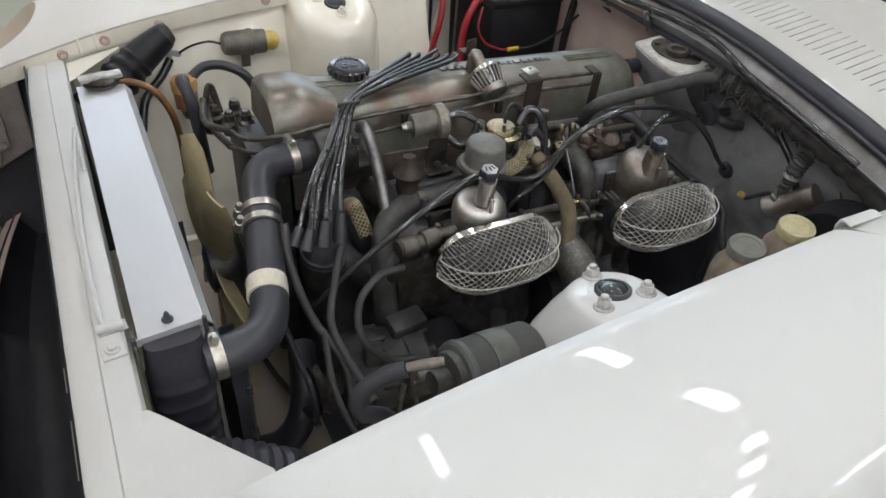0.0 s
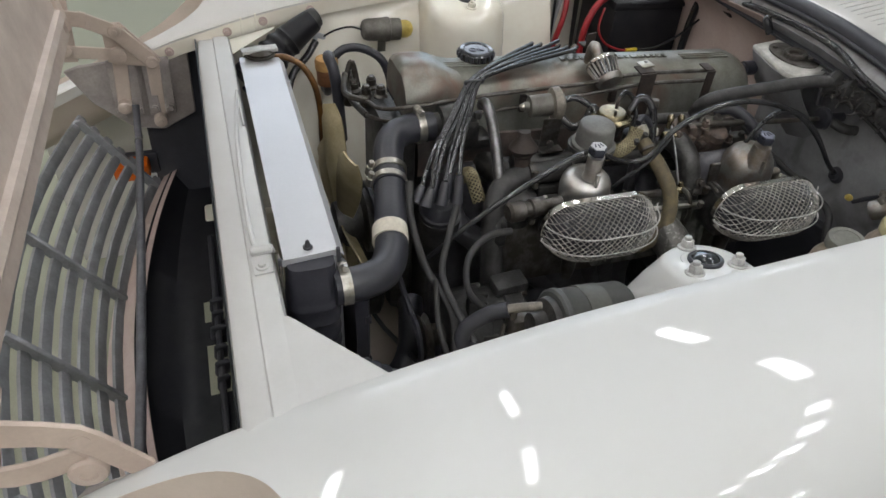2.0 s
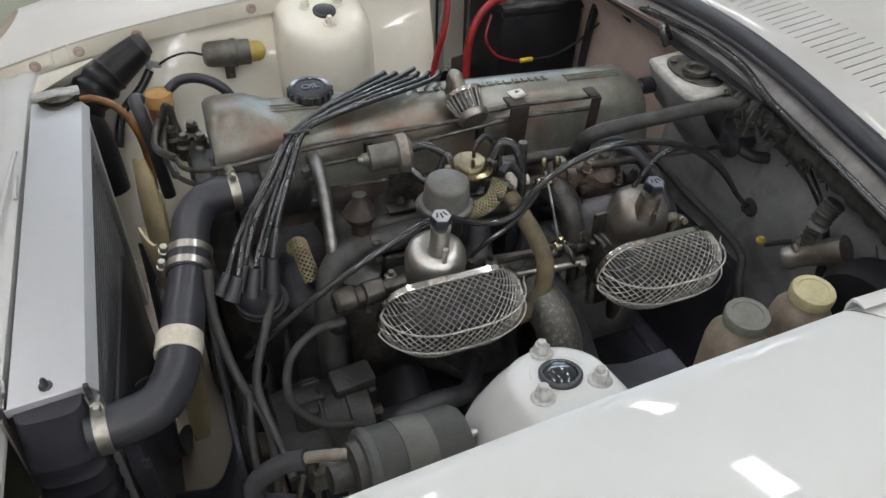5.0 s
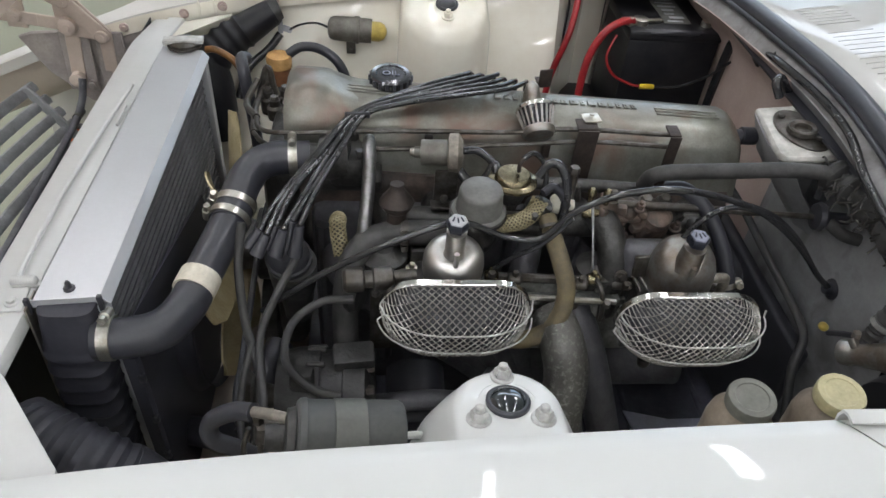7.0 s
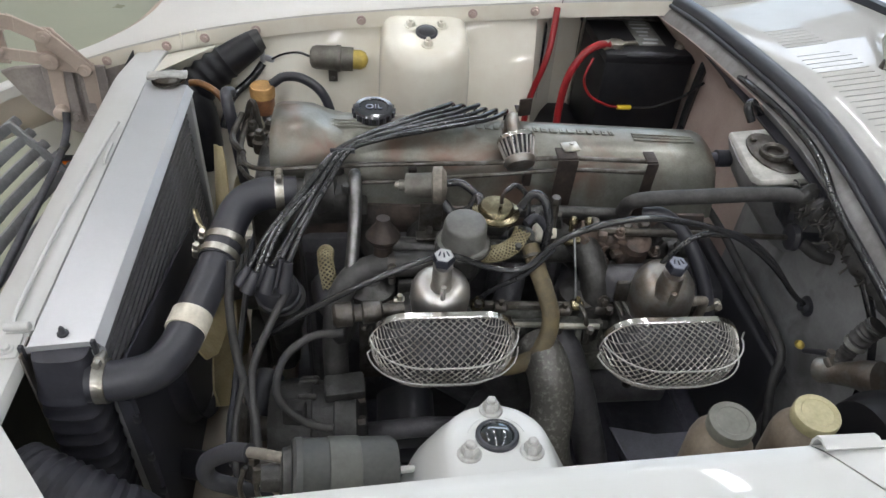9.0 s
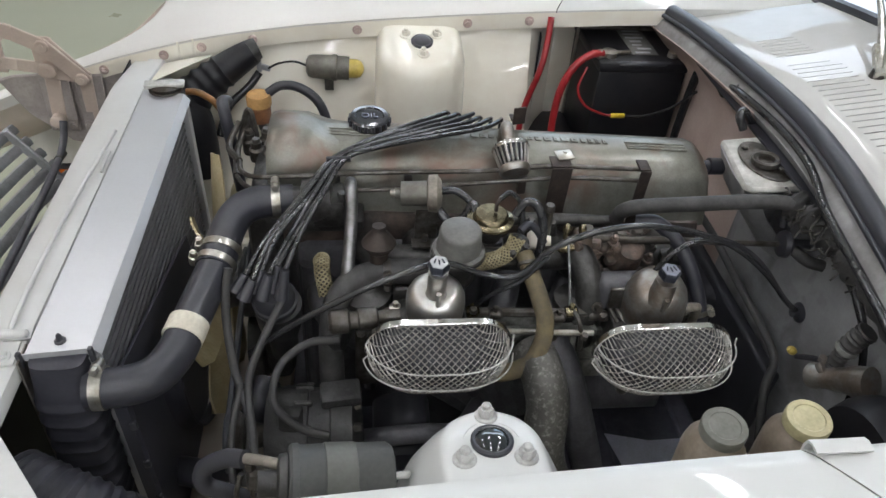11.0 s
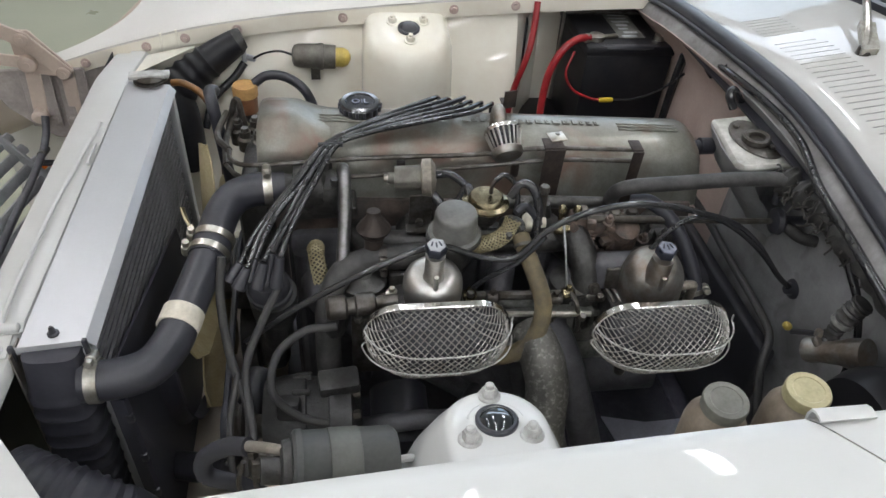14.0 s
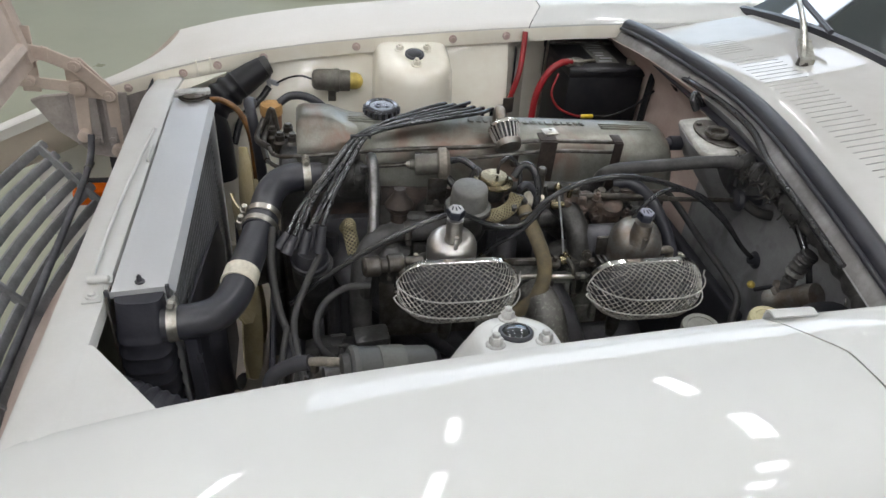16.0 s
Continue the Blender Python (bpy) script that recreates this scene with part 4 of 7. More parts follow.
part("cap_lever", box(B(), (-0.452, 0.316, 0.820), (0.066, 0.022, 0.007), (0, 0, 6), 0.002), NUTWHITE, fc, "pale flat lever on the cap")

sh = thing("fan_shroud", (-0.40, -0.1, 0.36), "smooth black lower fan shroud behind the radiator", "fan shroud")
bm = B()
sheet(bm, [[V(-0.408, y, 0.745 - 0.25 * max(0, y + 0.25)), V(-0.403, y, 0.60), V(-0.400, y, 0.36)] for y in np.linspace(-0.300, 0.10, 8)], 0.003)
part("panel", bm, MATTBLACK, sh)
bm = B()
sheet(bm, [[V(-0.406, -0.303, z), V(-0.390, -0.306, z), V(-0.387, -0.300, z)] for z in (0.36, 0.5, 0.735)], 0.003)
part("side_lip", bm, MATTBLACK, sh)
rows = []
for a in np.linspace(radians(160), radians(345), 26):
    rows.append([V(x, 0.07 + r * math.cos(a), 0.58 + r * math.sin(a)) for x, r in ((-0.404, 0.248), (-0.400, 0.240), (-0.394, 0.234), (-0.386, 0.231), (-0.378, 0.231), (-0.374, 0.234))])
part("fan_ring", sheet(B(), rows, 0.003), MATTBLACK, sh, "curved black ring round the fan's lower half")
for z in (0.70, 0.62, 0.54, 0.46):
    part("clip", box(B(), (-0.390, -0.3045, z), (0.008, 0.006, 0.014), bevel=0.0015), PLASTIC, sh)

# ---- cooling fan ----
FC = V(-0.352, 0.07, 0.58)
fan = thing("cooling_fan", FC, "yellowed plastic seven-bladed cooling fan", "fan")
part("hub", lathe(B(), FC + V(-0.02, 0, 0), (1, 0, 0), [(0, 0.03), (0.004, 0.042), (0.03, 0.045), (0.05, 0.04), (0.10, 0.03)], 28), CASTDARK, fan)
for k in range(7):
    a = radians(64 + 51.43 * k)
    rows = []
    for u in np.linspace(0, 1, 8):
        r = 0.04 + 0.178 * u
        w = 0.018 + 0.013 * math.sin(math.pi * min(u * 0.75, 1))
        tw = radians(38 - 14 * u)
        row = []
        for v in np.linspace(-1, 1, 6):
            off = v * w * (0.6 + 0.4 * min(1, (1 - u) * 9 + (1 - abs(v)) * 3))
            t_, d_ = off * math.cos(tw), off * math.sin(tw) - 0.006 * (1 - v * v)
            row.append(FC + V(d_, r * math.cos(a) - t_ * math.sin(a), r * math.sin(a) + t_ * math.cos(a)))
        rows.append(row)
    part("blade", sheet(B(), rows, 0.003), FANBEIGE, fan)

# ---- upper radiator hose ----
UH = [(-0.432, -0.294, 0.757), (-0.395, -0.291, 0.756), (-0.363, -0.277, 0.755), (-0.344, -0.245, 0.757), (-0.334, -0.205, 0.763), (-0.321, -0.150, 0.772), (-0.309, -0.100, 0.783), (-0.301, -0.058, 0.797), (-0.286, -0.026, 0.806), (-0.258, -0.011, 0.810), (-0.215, -0.007, 0.809)]
uh = thing("radiator_hose", (-0.34, -0.16, 0.73), "thick black upper radiator hose with a white tape band", "hose")
part("hose", tube(B(), UH, 0.0235, 20, 8), RUBBER, uh)
part("tape_band", tube(B(), [(-0.3395, -0.2240, 0.7600), (-0.3365, -0.2115, 0.7618), (-0.3338, -0.199, 0.7638)], 0.0254, 24, 6), TAPE, uh)
part("joint_sleeve", tube(B(), [(-0.3135, -0.118, 0.7790), (-0.3095, -0.098, 0.7833), (-0.305, -0.078, 0.7888)], 0.0250, 24, 6), RUBBER, uh)
clamp("hose_clamp", (-0.417, -0.293, 0.7568), (1, 0.03, 0), 0.0245, (0, 0.35, 1), width=0.013)
clamp("hose_clamp", (-0.3120, -0.110, 0.7805), (0.23, 0.94, 0.22), 0.0258, (-1, 0, 0.15))
clamp("hose_clamp", (-0.3068, -0.087, 0.7862), (0.2, 0.93, 0.3), 0.0258, (-1, 0, 0.15))
clamp("hose_clamp", (-0.238, -0.009, 0.810), (1, 0.08, 0), 0.0245, (0, 0.1, 1), width=0.012)


# ---- engine ----
def vz(x):
    return 0.863 - 0.050 * (x + 0.1)


eng = thing("engine", (0.09, 0.06, 0.30), "grimy straight-six engine with a ribbed cast cam cover", "engine")
SEC = [(0.012, -0.098), (0.016, -0.085), (0.024, -0.056), (0.033, -0.032), (0.042, -0.016), (0.056, -0.006), (0.075, -0.001), (0.090, 0.0), (0.110, 0.0), (0.126, -0.004), (0.138, -0.014), (0.145, -0.050), (0.152, -0.052), (0.152, -0.066)]
rows = []
for x in (-0.242, -0.238, -0.228, -0.10, 0.05, 0.20, 0.36, 0.412, 0.426, 0.433):
    e = 0.0 if -0.23 < x < 0.42 else (0.005 if -0.24 < x < 0.43 else 0.014)
    rows.append([V(x, 0.088 + (y - 0.088) * (1 - e * 4), vz(x) + (h - e * (h > -0.05))) for y, h in SEC])
bm = sheet(B(), rows)
for end in (rows[0], rows[-1]):
    bm.faces.new([bm.verts.new(p) for p in end])
bmesh.ops.remove_doubles(bm, verts=bm.verts, dist=0.0003)
cover = part("cam_cover", bm, CAST, eng, "ribbed cast aluminium cam cover with oily stains", sharp=32)
rows = []
for x, h, e in ((-0.252, 0.002, 0.0), (-0.247, 0.011, 0.1), (-0.238, 0.016, 0.1), (-0.215, 0.017, 0.1), (-0.195, 0.016, 0.1), (-0.182, 0.009, 0.06), (-0.168, 0.002, 0.02), (-0.150, -0.003, 0)):
    rows.append([V(x, y, z) for y, z in ((0.017, vz(x) - 0.062), (0.019, vz(x) - 0.03), (0.030, vz(x) - 0.012 + h * 0.5), (0.050, vz(x) + h * 0.9), (0.07, vz(x) + h), (0.105, vz(x) + h), (0.128, vz(x) + h * 0.7 - 0.003), (0.142, vz(x) - 0.02), (0.15, vz(x) - 0.062))])
bm = sheet(B(), rows)
bm.faces.new([bm.verts.new(p) for p in rows[0]])
part("front_hump", bm, CAST, cover, sharp=60)
bm = B()
for y in (0.080, 0.088, 0.096):
    tube(bm, [(-0.17, y, vz(-0.17) + 0.0005), (-0.05, y, vz(-0.05) + 0.0005)], 0.0016, 6, smooth=False)
    part("rib", tube(B(), [(0.30, y, vz(0.30) + 0.0005), (0.40, y, vz(0.40) + 0.0005)], 0.0016, 6, smooth=False), CAST, cover)
part("rib", bm, CAST, cover)
random.seed(7)
x = 0.05
while x < 0.27:
    w = random.choice((0.008, 0.010, 0.012))
    bm = box(B(), (x + w / 2, 0.094, vz(x) + 0.0012), (w, 0.012, 0.0024), (0, 3, 0), 0.0008, 1)
    if random.random() < 0.7:
        box(bm, (x + w / 2, 0.094, vz(x) + 0.0022), (w * 0.35, 0.005, 0.0024), (0, 3, 0), 0.0006, 1)
    part("raised_mark", bm, CAST, cover)
    x += w + 0.004
oc = part("oil_cap", lathe(B(), (-0.104, 0.110, vz(-0.104) - 0.004), (0, -0.05, 1), [(0, 0.022), (0.006, 0.024), (0.007, 0.029), (0.010, 0.0305), (0.019, 0.0305), (0.0220, 0.028), (0.0226, 0.022), (0.0210, 0.0205), (0.0210, 0.0)], 36), GLOSSBLACK, eng, "black oil filler cap with a knurled rim")
bm = B()
for k in range(18):
    a = 2 * math.pi * k / 18
    tube(bm, [(-0.104 + 0.0305 * math.cos(a), 0.110 + 0.0305 * math.sin(a), vz(-0.104) + 0.005), (-0.104 + 0.0305 * math.cos(a), 0.110 + 0.0305 * math.sin(a), vz(-0.104) + 0.014)], 0.0025, 6, smooth=False)
part("knurl", bm, PLASTIC, oc)
cu = bpy.data.curves.new("word", "FONT")
cu.body, cu.size, cu.extrude, cu.align_x, cu.align_y = "OIL", 0.0165, 0.0006, "CENTER", "CENTER"
word = bpy.data.objects.new("word", cu)
me = word.to_mesh().copy()
bpy.data.objects.remove(word)
me.name = "lettering"
me.materials.append(CAPPRINT)
lt = new("lettering", me)
lt.parent = oc
lt.location = V(-0.104, 0.109, vz(-0.104) + 0.0178) - ORIGIN[eng]

rows = []
for x in (-0.235, -0.1, 0.1, 0.3, 0.42):
    z = vz(x)
    rows.append([V(x, y, z + h) for y, h in ((0.16, -0.090), (0.016, -0.090), (0.010, -0.092), (0.008, -0.098), (0.003, -0.108), (0.0, -0.13), (0.0, -0.16), (0.16, -0.16))])
bm = sheet(B(), rows)
bm.faces.new([bm.verts.new(p) for p in rows[0]])
bm.faces.new([bm.verts.new(p) for p in rows[-1]])
part("cylinder_head", bm, COPPER, eng, "heat-stained cylinder head casting")
bm = box(B(), (0.09, 0.09, 0.52), (0.62, 0.21, 0.42), bevel=0.02)
part("block", bm, IRON, eng)
for k in range(7):
    part("block_rib", tube(B(), [(-0.2 + 0.095 * k, -0.02, 0.70), (-0.2 + 0.095 * k, -0.018, 0.40)], 0.012, 8, smooth=False), IRON, eng)
bm = box(B(), (-0.262, 0.09, 0.60), (0.05, 0.20, 0.38), bevel=0.02)
lathe(bm, (-0.285, 0.07, 0.58), (-1, 0, 0), [(0, 0.05), (0.01, 0.06), (0.03, 0.06), (0.034, 0.045), (0.04, 0.03)], 28)
lathe(bm, (-0.285, 0.09, 0.42), (-1, 0, 0), [(0, 0.06), (0.01, 0.075), (0.035, 0.075), (0.04, 0.05)], 28)
part("timing_cover", bm, CASTDARK, eng)
bm = lathe(B(), (-0.232, -0.006, 0.809), (1, 0, 0), [(0, 0.020), (0.028, 0.020), (0.03, 0.03), (0.05, 0.034), (0.07, 0.03), (0.075, 0.012)], 22)
box(bm, (-0.165, -0.005, 0.80), (0.05, 0.06, 0.05), bevel=0.012)
box(bm, (-0.16, 0.0, 0.775), (0.09, 0.055, 0.02), bevel=0.006)
bolt(bm, (-0.145, -0.025, 0.823), (0, 0, 1), 0.007, 0.010)
bolt(bm, (-0.155, 0.018, 0.823), (0, 0, 1), 0.007, 0.010)
part("thermostat_housing", bm, CASTDARK, eng)
bm = lathe(B(), (0.43, 0.075, vz(0.42) - 0.025), (1, 0, 0), [(0, 0.010), (0.012, 0.010), (0.013, 0.014), (0.035, 0.014)], 18)
part("rear_breather", bm, RUBBER, eng)

# fuel pipes along the cover
fp = thing("fuel_pipes", (0.08, 0.012, 0.80), "pair of thin dark fuel pipes along the cylinder head", "pipe")
part("pipe", tube(B(), [(-0.30, 0.085, 0.815), (-0.29, 0.045, 0.822), (-0.25, 0.012, 0.836), (-0.1, 0.008, 0.846), (0.06, 0.006, 0.850), (0.11, 0.006, 0.856), (0.18, 0.006, 0.858), (0.31, 0.006, 0.852)], 0.0036, 8, 5), WORNSTEEL, fp)
part("pipe", tube(B(), [(-0.305, 0.075, 0.795), (-0.285, 0.035, 0.804), (-0.25, 0.008, 0.815), (-0.1, 0.002, 0.820), (0.06, 0.002, 0.832), (0.18, 0.004, 0.839), (0.31, 0.004, 0.833)], 0.0036, 8, 5), WORNSTEEL, fp)
for x in (-0.05, 0.12):
    part("clip", box(B(), (x, 0.012, 0.822), (0.012, 0.010, 0.03), bevel=0.002), RUST, fp)


def heat_bracket(x, w, label):
    """A rusty flat strip that stands off the head, with a folded top."""
    bm = box(B(), (x, -0.004, vz(x) - 0.036), (w, 0.003, 0.10), (3, 0, 0), 0.001)
    box(bm, (x, 0.009, vz(x) + 0.0145), (w, 0.026, 0.003), (4, 0, 0), 0.001)
    return solo("fuel_line_bracket", bm, RUST, label, "bracket", "fuel line brackets")


heat_bracket(0.172, 0.030, "rusty brown bracket with a bright tab on the head")
bm = box(B(), (0.180, 0.022, vz(0.18) + 0.0185), (0.026, 0.022, 0.002), (4, 0, 10), 0.001)
bolt(bm, (0.182, 0.026, vz(0.18) + 0.0185), (0, 0, 1), 0.0035, 0.002)
solo("bracket_tab", bm, STEEL, "bright bolted tab on a rusty bracket", "bracket")
heat_bracket(0.300, 0.017, "narrow rusty bracket holding the fuel pipes")
bm = box(B(), (0.135, 0.142, vz(0.135) + 0.012), (0.022, 0.003, 0.03), (0, 0, 15), 0.001)
box(bm, (0.135, 0.158, vz(0.135) + 0.0), (0.022, 0.02, 0.003), bevel=0.001)
solo("lead_bracket", bm, RUST, "small rusty bracket behind the cam cover", "bracket")

# breather filter
bf = thing("breather_filter", (0.105, 0.0, 0.83), "small chrome cone breather filter with dark pleats", "air filter")
axis = (V(0.107, -0.022, 0.838) - V(0.098, 0.062, 0.890)).normalized()
p0 = V(0.098, 0.062, 0.886)
part("neck", tube(B(), [p0 + V(0.0, 0.012, -0.030), p0 + V(0, 0.004, 0.002), p0 + axis * 0.016, p0 + axis * 0.030], 0.0098, 14, 5), TARNISH, bf)
part("rim", lathe(B(), p0 + axis * 0.026, axis, [(0, 0.012), (0.0015, 0.027), (0.005, 0.0282), (0.008, 0.0272)], 30), CHROME, bf, "chrome rim of the cone")
part("element", lathe(B(), p0 + axis * 0.033, axis, [(0, 0.0255), (0.028, 0.0185), (0.029, 0.016)], 28), GLOSSBLACK, bf)
u = axis.orthogonal().normalized()
w = axis.cross(u)
for k in range(20):
    a = 2 * math.pi * k / 20
    q = u * math.cos(a) + w * math.sin(a)
    part("pleat", tube(B(), [p0 + axis * 0.033 + q * 0.0262, p0 + axis * 0.062 + q * 0.0195], 0.0016, 6, smooth=False), TARNISH, bf)
part("end_cap", lathe(B(), p0 + axis * 0.060, axis, [(0, 0.0210), (0.002, 0.0232), (0.007, 0.0232), (0.012, 0.0205), (0.015, 0.013), (0.016, 0.0)], 28), TARNISH, bf, "domed metal end cap")

# ---- ignition ----
for k in range(6):
    o = (k - 2.5)
    pts = [(-0.243 + 0.0105 * o, -0.138 - 0.014 * (k % 2), 0.796 + 0.004 * o), (-0.222 + 0.0095 * o, -0.105, 0.815 + 0.006 * (k % 3)), (-0.184 + 0.006 * o, -0.052, 0.850 + 0.004 * (k % 2)), (-0.150 + 0.004 * o, -0.008, 0.877 + 0.002 * (k % 2)),
           (-0.105 + 0.003 * o, 0.022 - 0.004 * o, 0.882 + 0.003 * (k % 2)), (-0.03 + 0.006 * o, 0.065 - 0.007 * o, 0.881), (0.035 + 0.012 * o, 0.105 - 0.008 * o, 0.874), (0.060 + 0.016 * o, 0.140 - 0.005 * o, 0.862), (0.068 + 0.017 * o, 0.162, 0.842), (0.070 + 0.017 * o, 0.170, 0.80)]
    solo("ignition_lead", tube(B(), pts, 0.0037, 10, 8), LEAD, "grey ignition lead running over the cam cover", "ignition lead", "ignition leads")
bm = B()
box(bm, (-0.149, -0.007, 0.879), (0.034, 0.004, 0.010), (25, 0, 0), 0.0015)
solo("lead_separator", bm, PLASTIC, "black comb holding the ignition leads together", "lead separator", "lead separators")
bm = B()
box(bm, (0.03, 0.104, 0.879), (0.066, 0.005, 0.006), (0, 0, 32), 0.0015)
solo("lead_separator", bm, PLASTIC, "black comb holding the ignition leads above the cam cover", "lead separator", "lead separators")
dist = thing("distributor", (-0.215, -0.145, 0.66), "black distributor with rubber-booted leads", "distributor")
part("cap", lathe(B(), (-0.238, -0.126, 0.722), (0, -0.35, 1), [(0, 0.030), (0.012, 0.031), (0.014, 0.028), (0.030, 0.026), (0.036, 0.02)], 28), BLACK, dist)
part("body", lathe(B(), (-0.235, -0.105, 0.60), (0, -0.18, 1), [(0, 0.02), (0.05, 0.022), (0.08, 0.031), (0.122, 0.033)], 24), GRIME, dist)
for k in range(6):
    o = k - 2.5
    a = V(-0.243 + 0.0105 * o, -0.138 - 0.014 * (k % 2), 0.796 + 0.004 * o)
    b = V(-0.254 + 0.012 * o, -0.152 - 0.014 * (k % 2), 0.768)
    part("boot", tube(B(), [b, (a + b) / 2, a], lambda u: 0.0095 - 0.0035 * u, 10, 4), PLASTIC, dist)
part("vacuum_advance", lathe(B(), (-0.175, -0.155, 0.705), (1, -0.4, 0), [(0, 0.008), (0.02, 0.01), (0.022, 0.028), (0.03, 0.03), (0.038, 0.026), (0.04, 0.01)], 24), GRIME, dist)

# ---- carburettors ----
def mesh_filter(t, cx, cy, top):
    """Deep oval basket of expanded metal: a folded rim at the carburettor, a bulging front and two wires round it."""
    W, H, D = 0.0915, 0.0440, 0.061
    cz = top - H
    flat = W - H

    def norm(u, v):
        u, v = abs(u), abs(v)
        if u * H <= flat * v:
            return v / H
        q = H * H - flat * flat
        return (math.sqrt(flat * flat * u * u + q * (u * u + v * v)) - flat * u) / q

    def front(u, v):
        return cy - D * max(0.0, 1 - min(1.0, norm(u, v)) ** 2.7) ** 0.5

    def even(reach, share):
        """How far out a knot lies when knots are spaced evenly along the bulge."""
        ks = np.sin(np.linspace(0, math.pi / 2, 60))
        way = np.hypot(np.diff(ks) * reach, np.diff(D * np.sqrt(np.maximum(0, 1 - ks ** 2.7))))
        run = np.concatenate(([0.0], np.cumsum(way)))
        return float(np.interp(share * run[-1], run, ks))

    def oval(a, grow=0.0):
        u, v = math.cos(a) * W, math.sin(a) * H
        k = (1 + grow / H) / norm(u, v)
        return u * k, v * k

    b = B()
    cols, rows = 20, 18
    grid = {}

    def vert(i, j):
        if (i, j) not in grid:
            u, v = (i / cols - 1) * W, j / rows - 1
            v = math.copysign(H * even(H, abs(v)), v)
            r = norm(u, v)
            if r > 1.05:
                return None
            if r > 1.0:
                u, v = u / r, v / r
            grid[(i, j)] = b.verts.new(V(cx + u, front(u, v), cz + v))
        return grid[(i, j)]

    for i in range(0, 2 * cols):
        for j in range(0, 2 * rows):
            if (i + j) % 2:
                continue
            c = [vert(i + 1, j), vert(i + 2, j + 1), vert(i + 1, j + 2), vert(i, j + 1)]
            if all(c) and len(set(c)) == 4:
                b.faces.new(c)
    bmesh.ops.remove_doubles(b, verts=b.verts, dist=0.0006)
    bmesh.ops.wireframe(b, faces=b.faces[:], thickness=0.0022, use_replace=True, use_even_offset=False, use_boundary=True)
    part("mesh", b, ZINCMESH, t, "bright expanded-metal mesh")
    # unseen black shell added behind the mesh, to keep its holes dark
    shell = []
    for k in np.linspace(0.04, 1.0, 10):
        ring = [oval(a) for a in np.linspace(0, 2 * math.pi, 41)]
        shell.append([V(cx + u * k * 0.955, cy - (D - 0.005) * max(0.0, 1 - k ** 2.7) ** 0.5, cz + v * k * 0.935) for u, v in ring])
    part("element", sheet(B(), shell), BLACK, t, "added black inner shell that makes the mesh holes read dark")
    rim = [oval(a, 0.0012) for a in np.linspace(-0.12, math.pi + 0.12, 36)]
    rows_ = [[V(cx + u, cy + 0.004, cz + v), V(cx + u, cy - 0.0040, cz + v), V(cx + u * 0.985, cy - 0.0050, cz + v * 0.97)] for u, v in rim]
    part("rim", sheet(B(), rows_, 0.0014), CHROME, t, "polished folded rim")
    for v in (0.018, -0.009):
        pts = []
        reach = flat + math.sqrt(H * H - v * v)
        for a in np.linspace(0, math.pi, 21):
            co_ = math.cos(math.pi - a)
            u = math.copysign(min(abs(co_) ** 0.8, 1.0), co_) * reach
            pts.append((cx + u * 1.05, front(u * 0.995, v) - 0.004, cz + v))
        hook = 0.004 if v > 0 else 0.0
        pts = [(pts[0][0] + 0.004, cy - 0.006, cz + v + hook)] + pts + [(pts[-1][0] + 0.001, cy - 0.008, cz + v + hook * 2)]
        part("wire", tube(B(), pts, 0.0011, 6, 3), NUTWHITE, t, "thin bright retaining wire")
    bm = B()
    out = [oval(a, -0.003) for a in np.linspace(0, 2 * math.pi, 37)[:-1]]
    slab(bm, [V(cx + u, cy + 0.004, cz + v) for u, v in out], 0.004, (0, 1, 0), 0)
    part("back_plate", bm, WORNSTEEL, t)


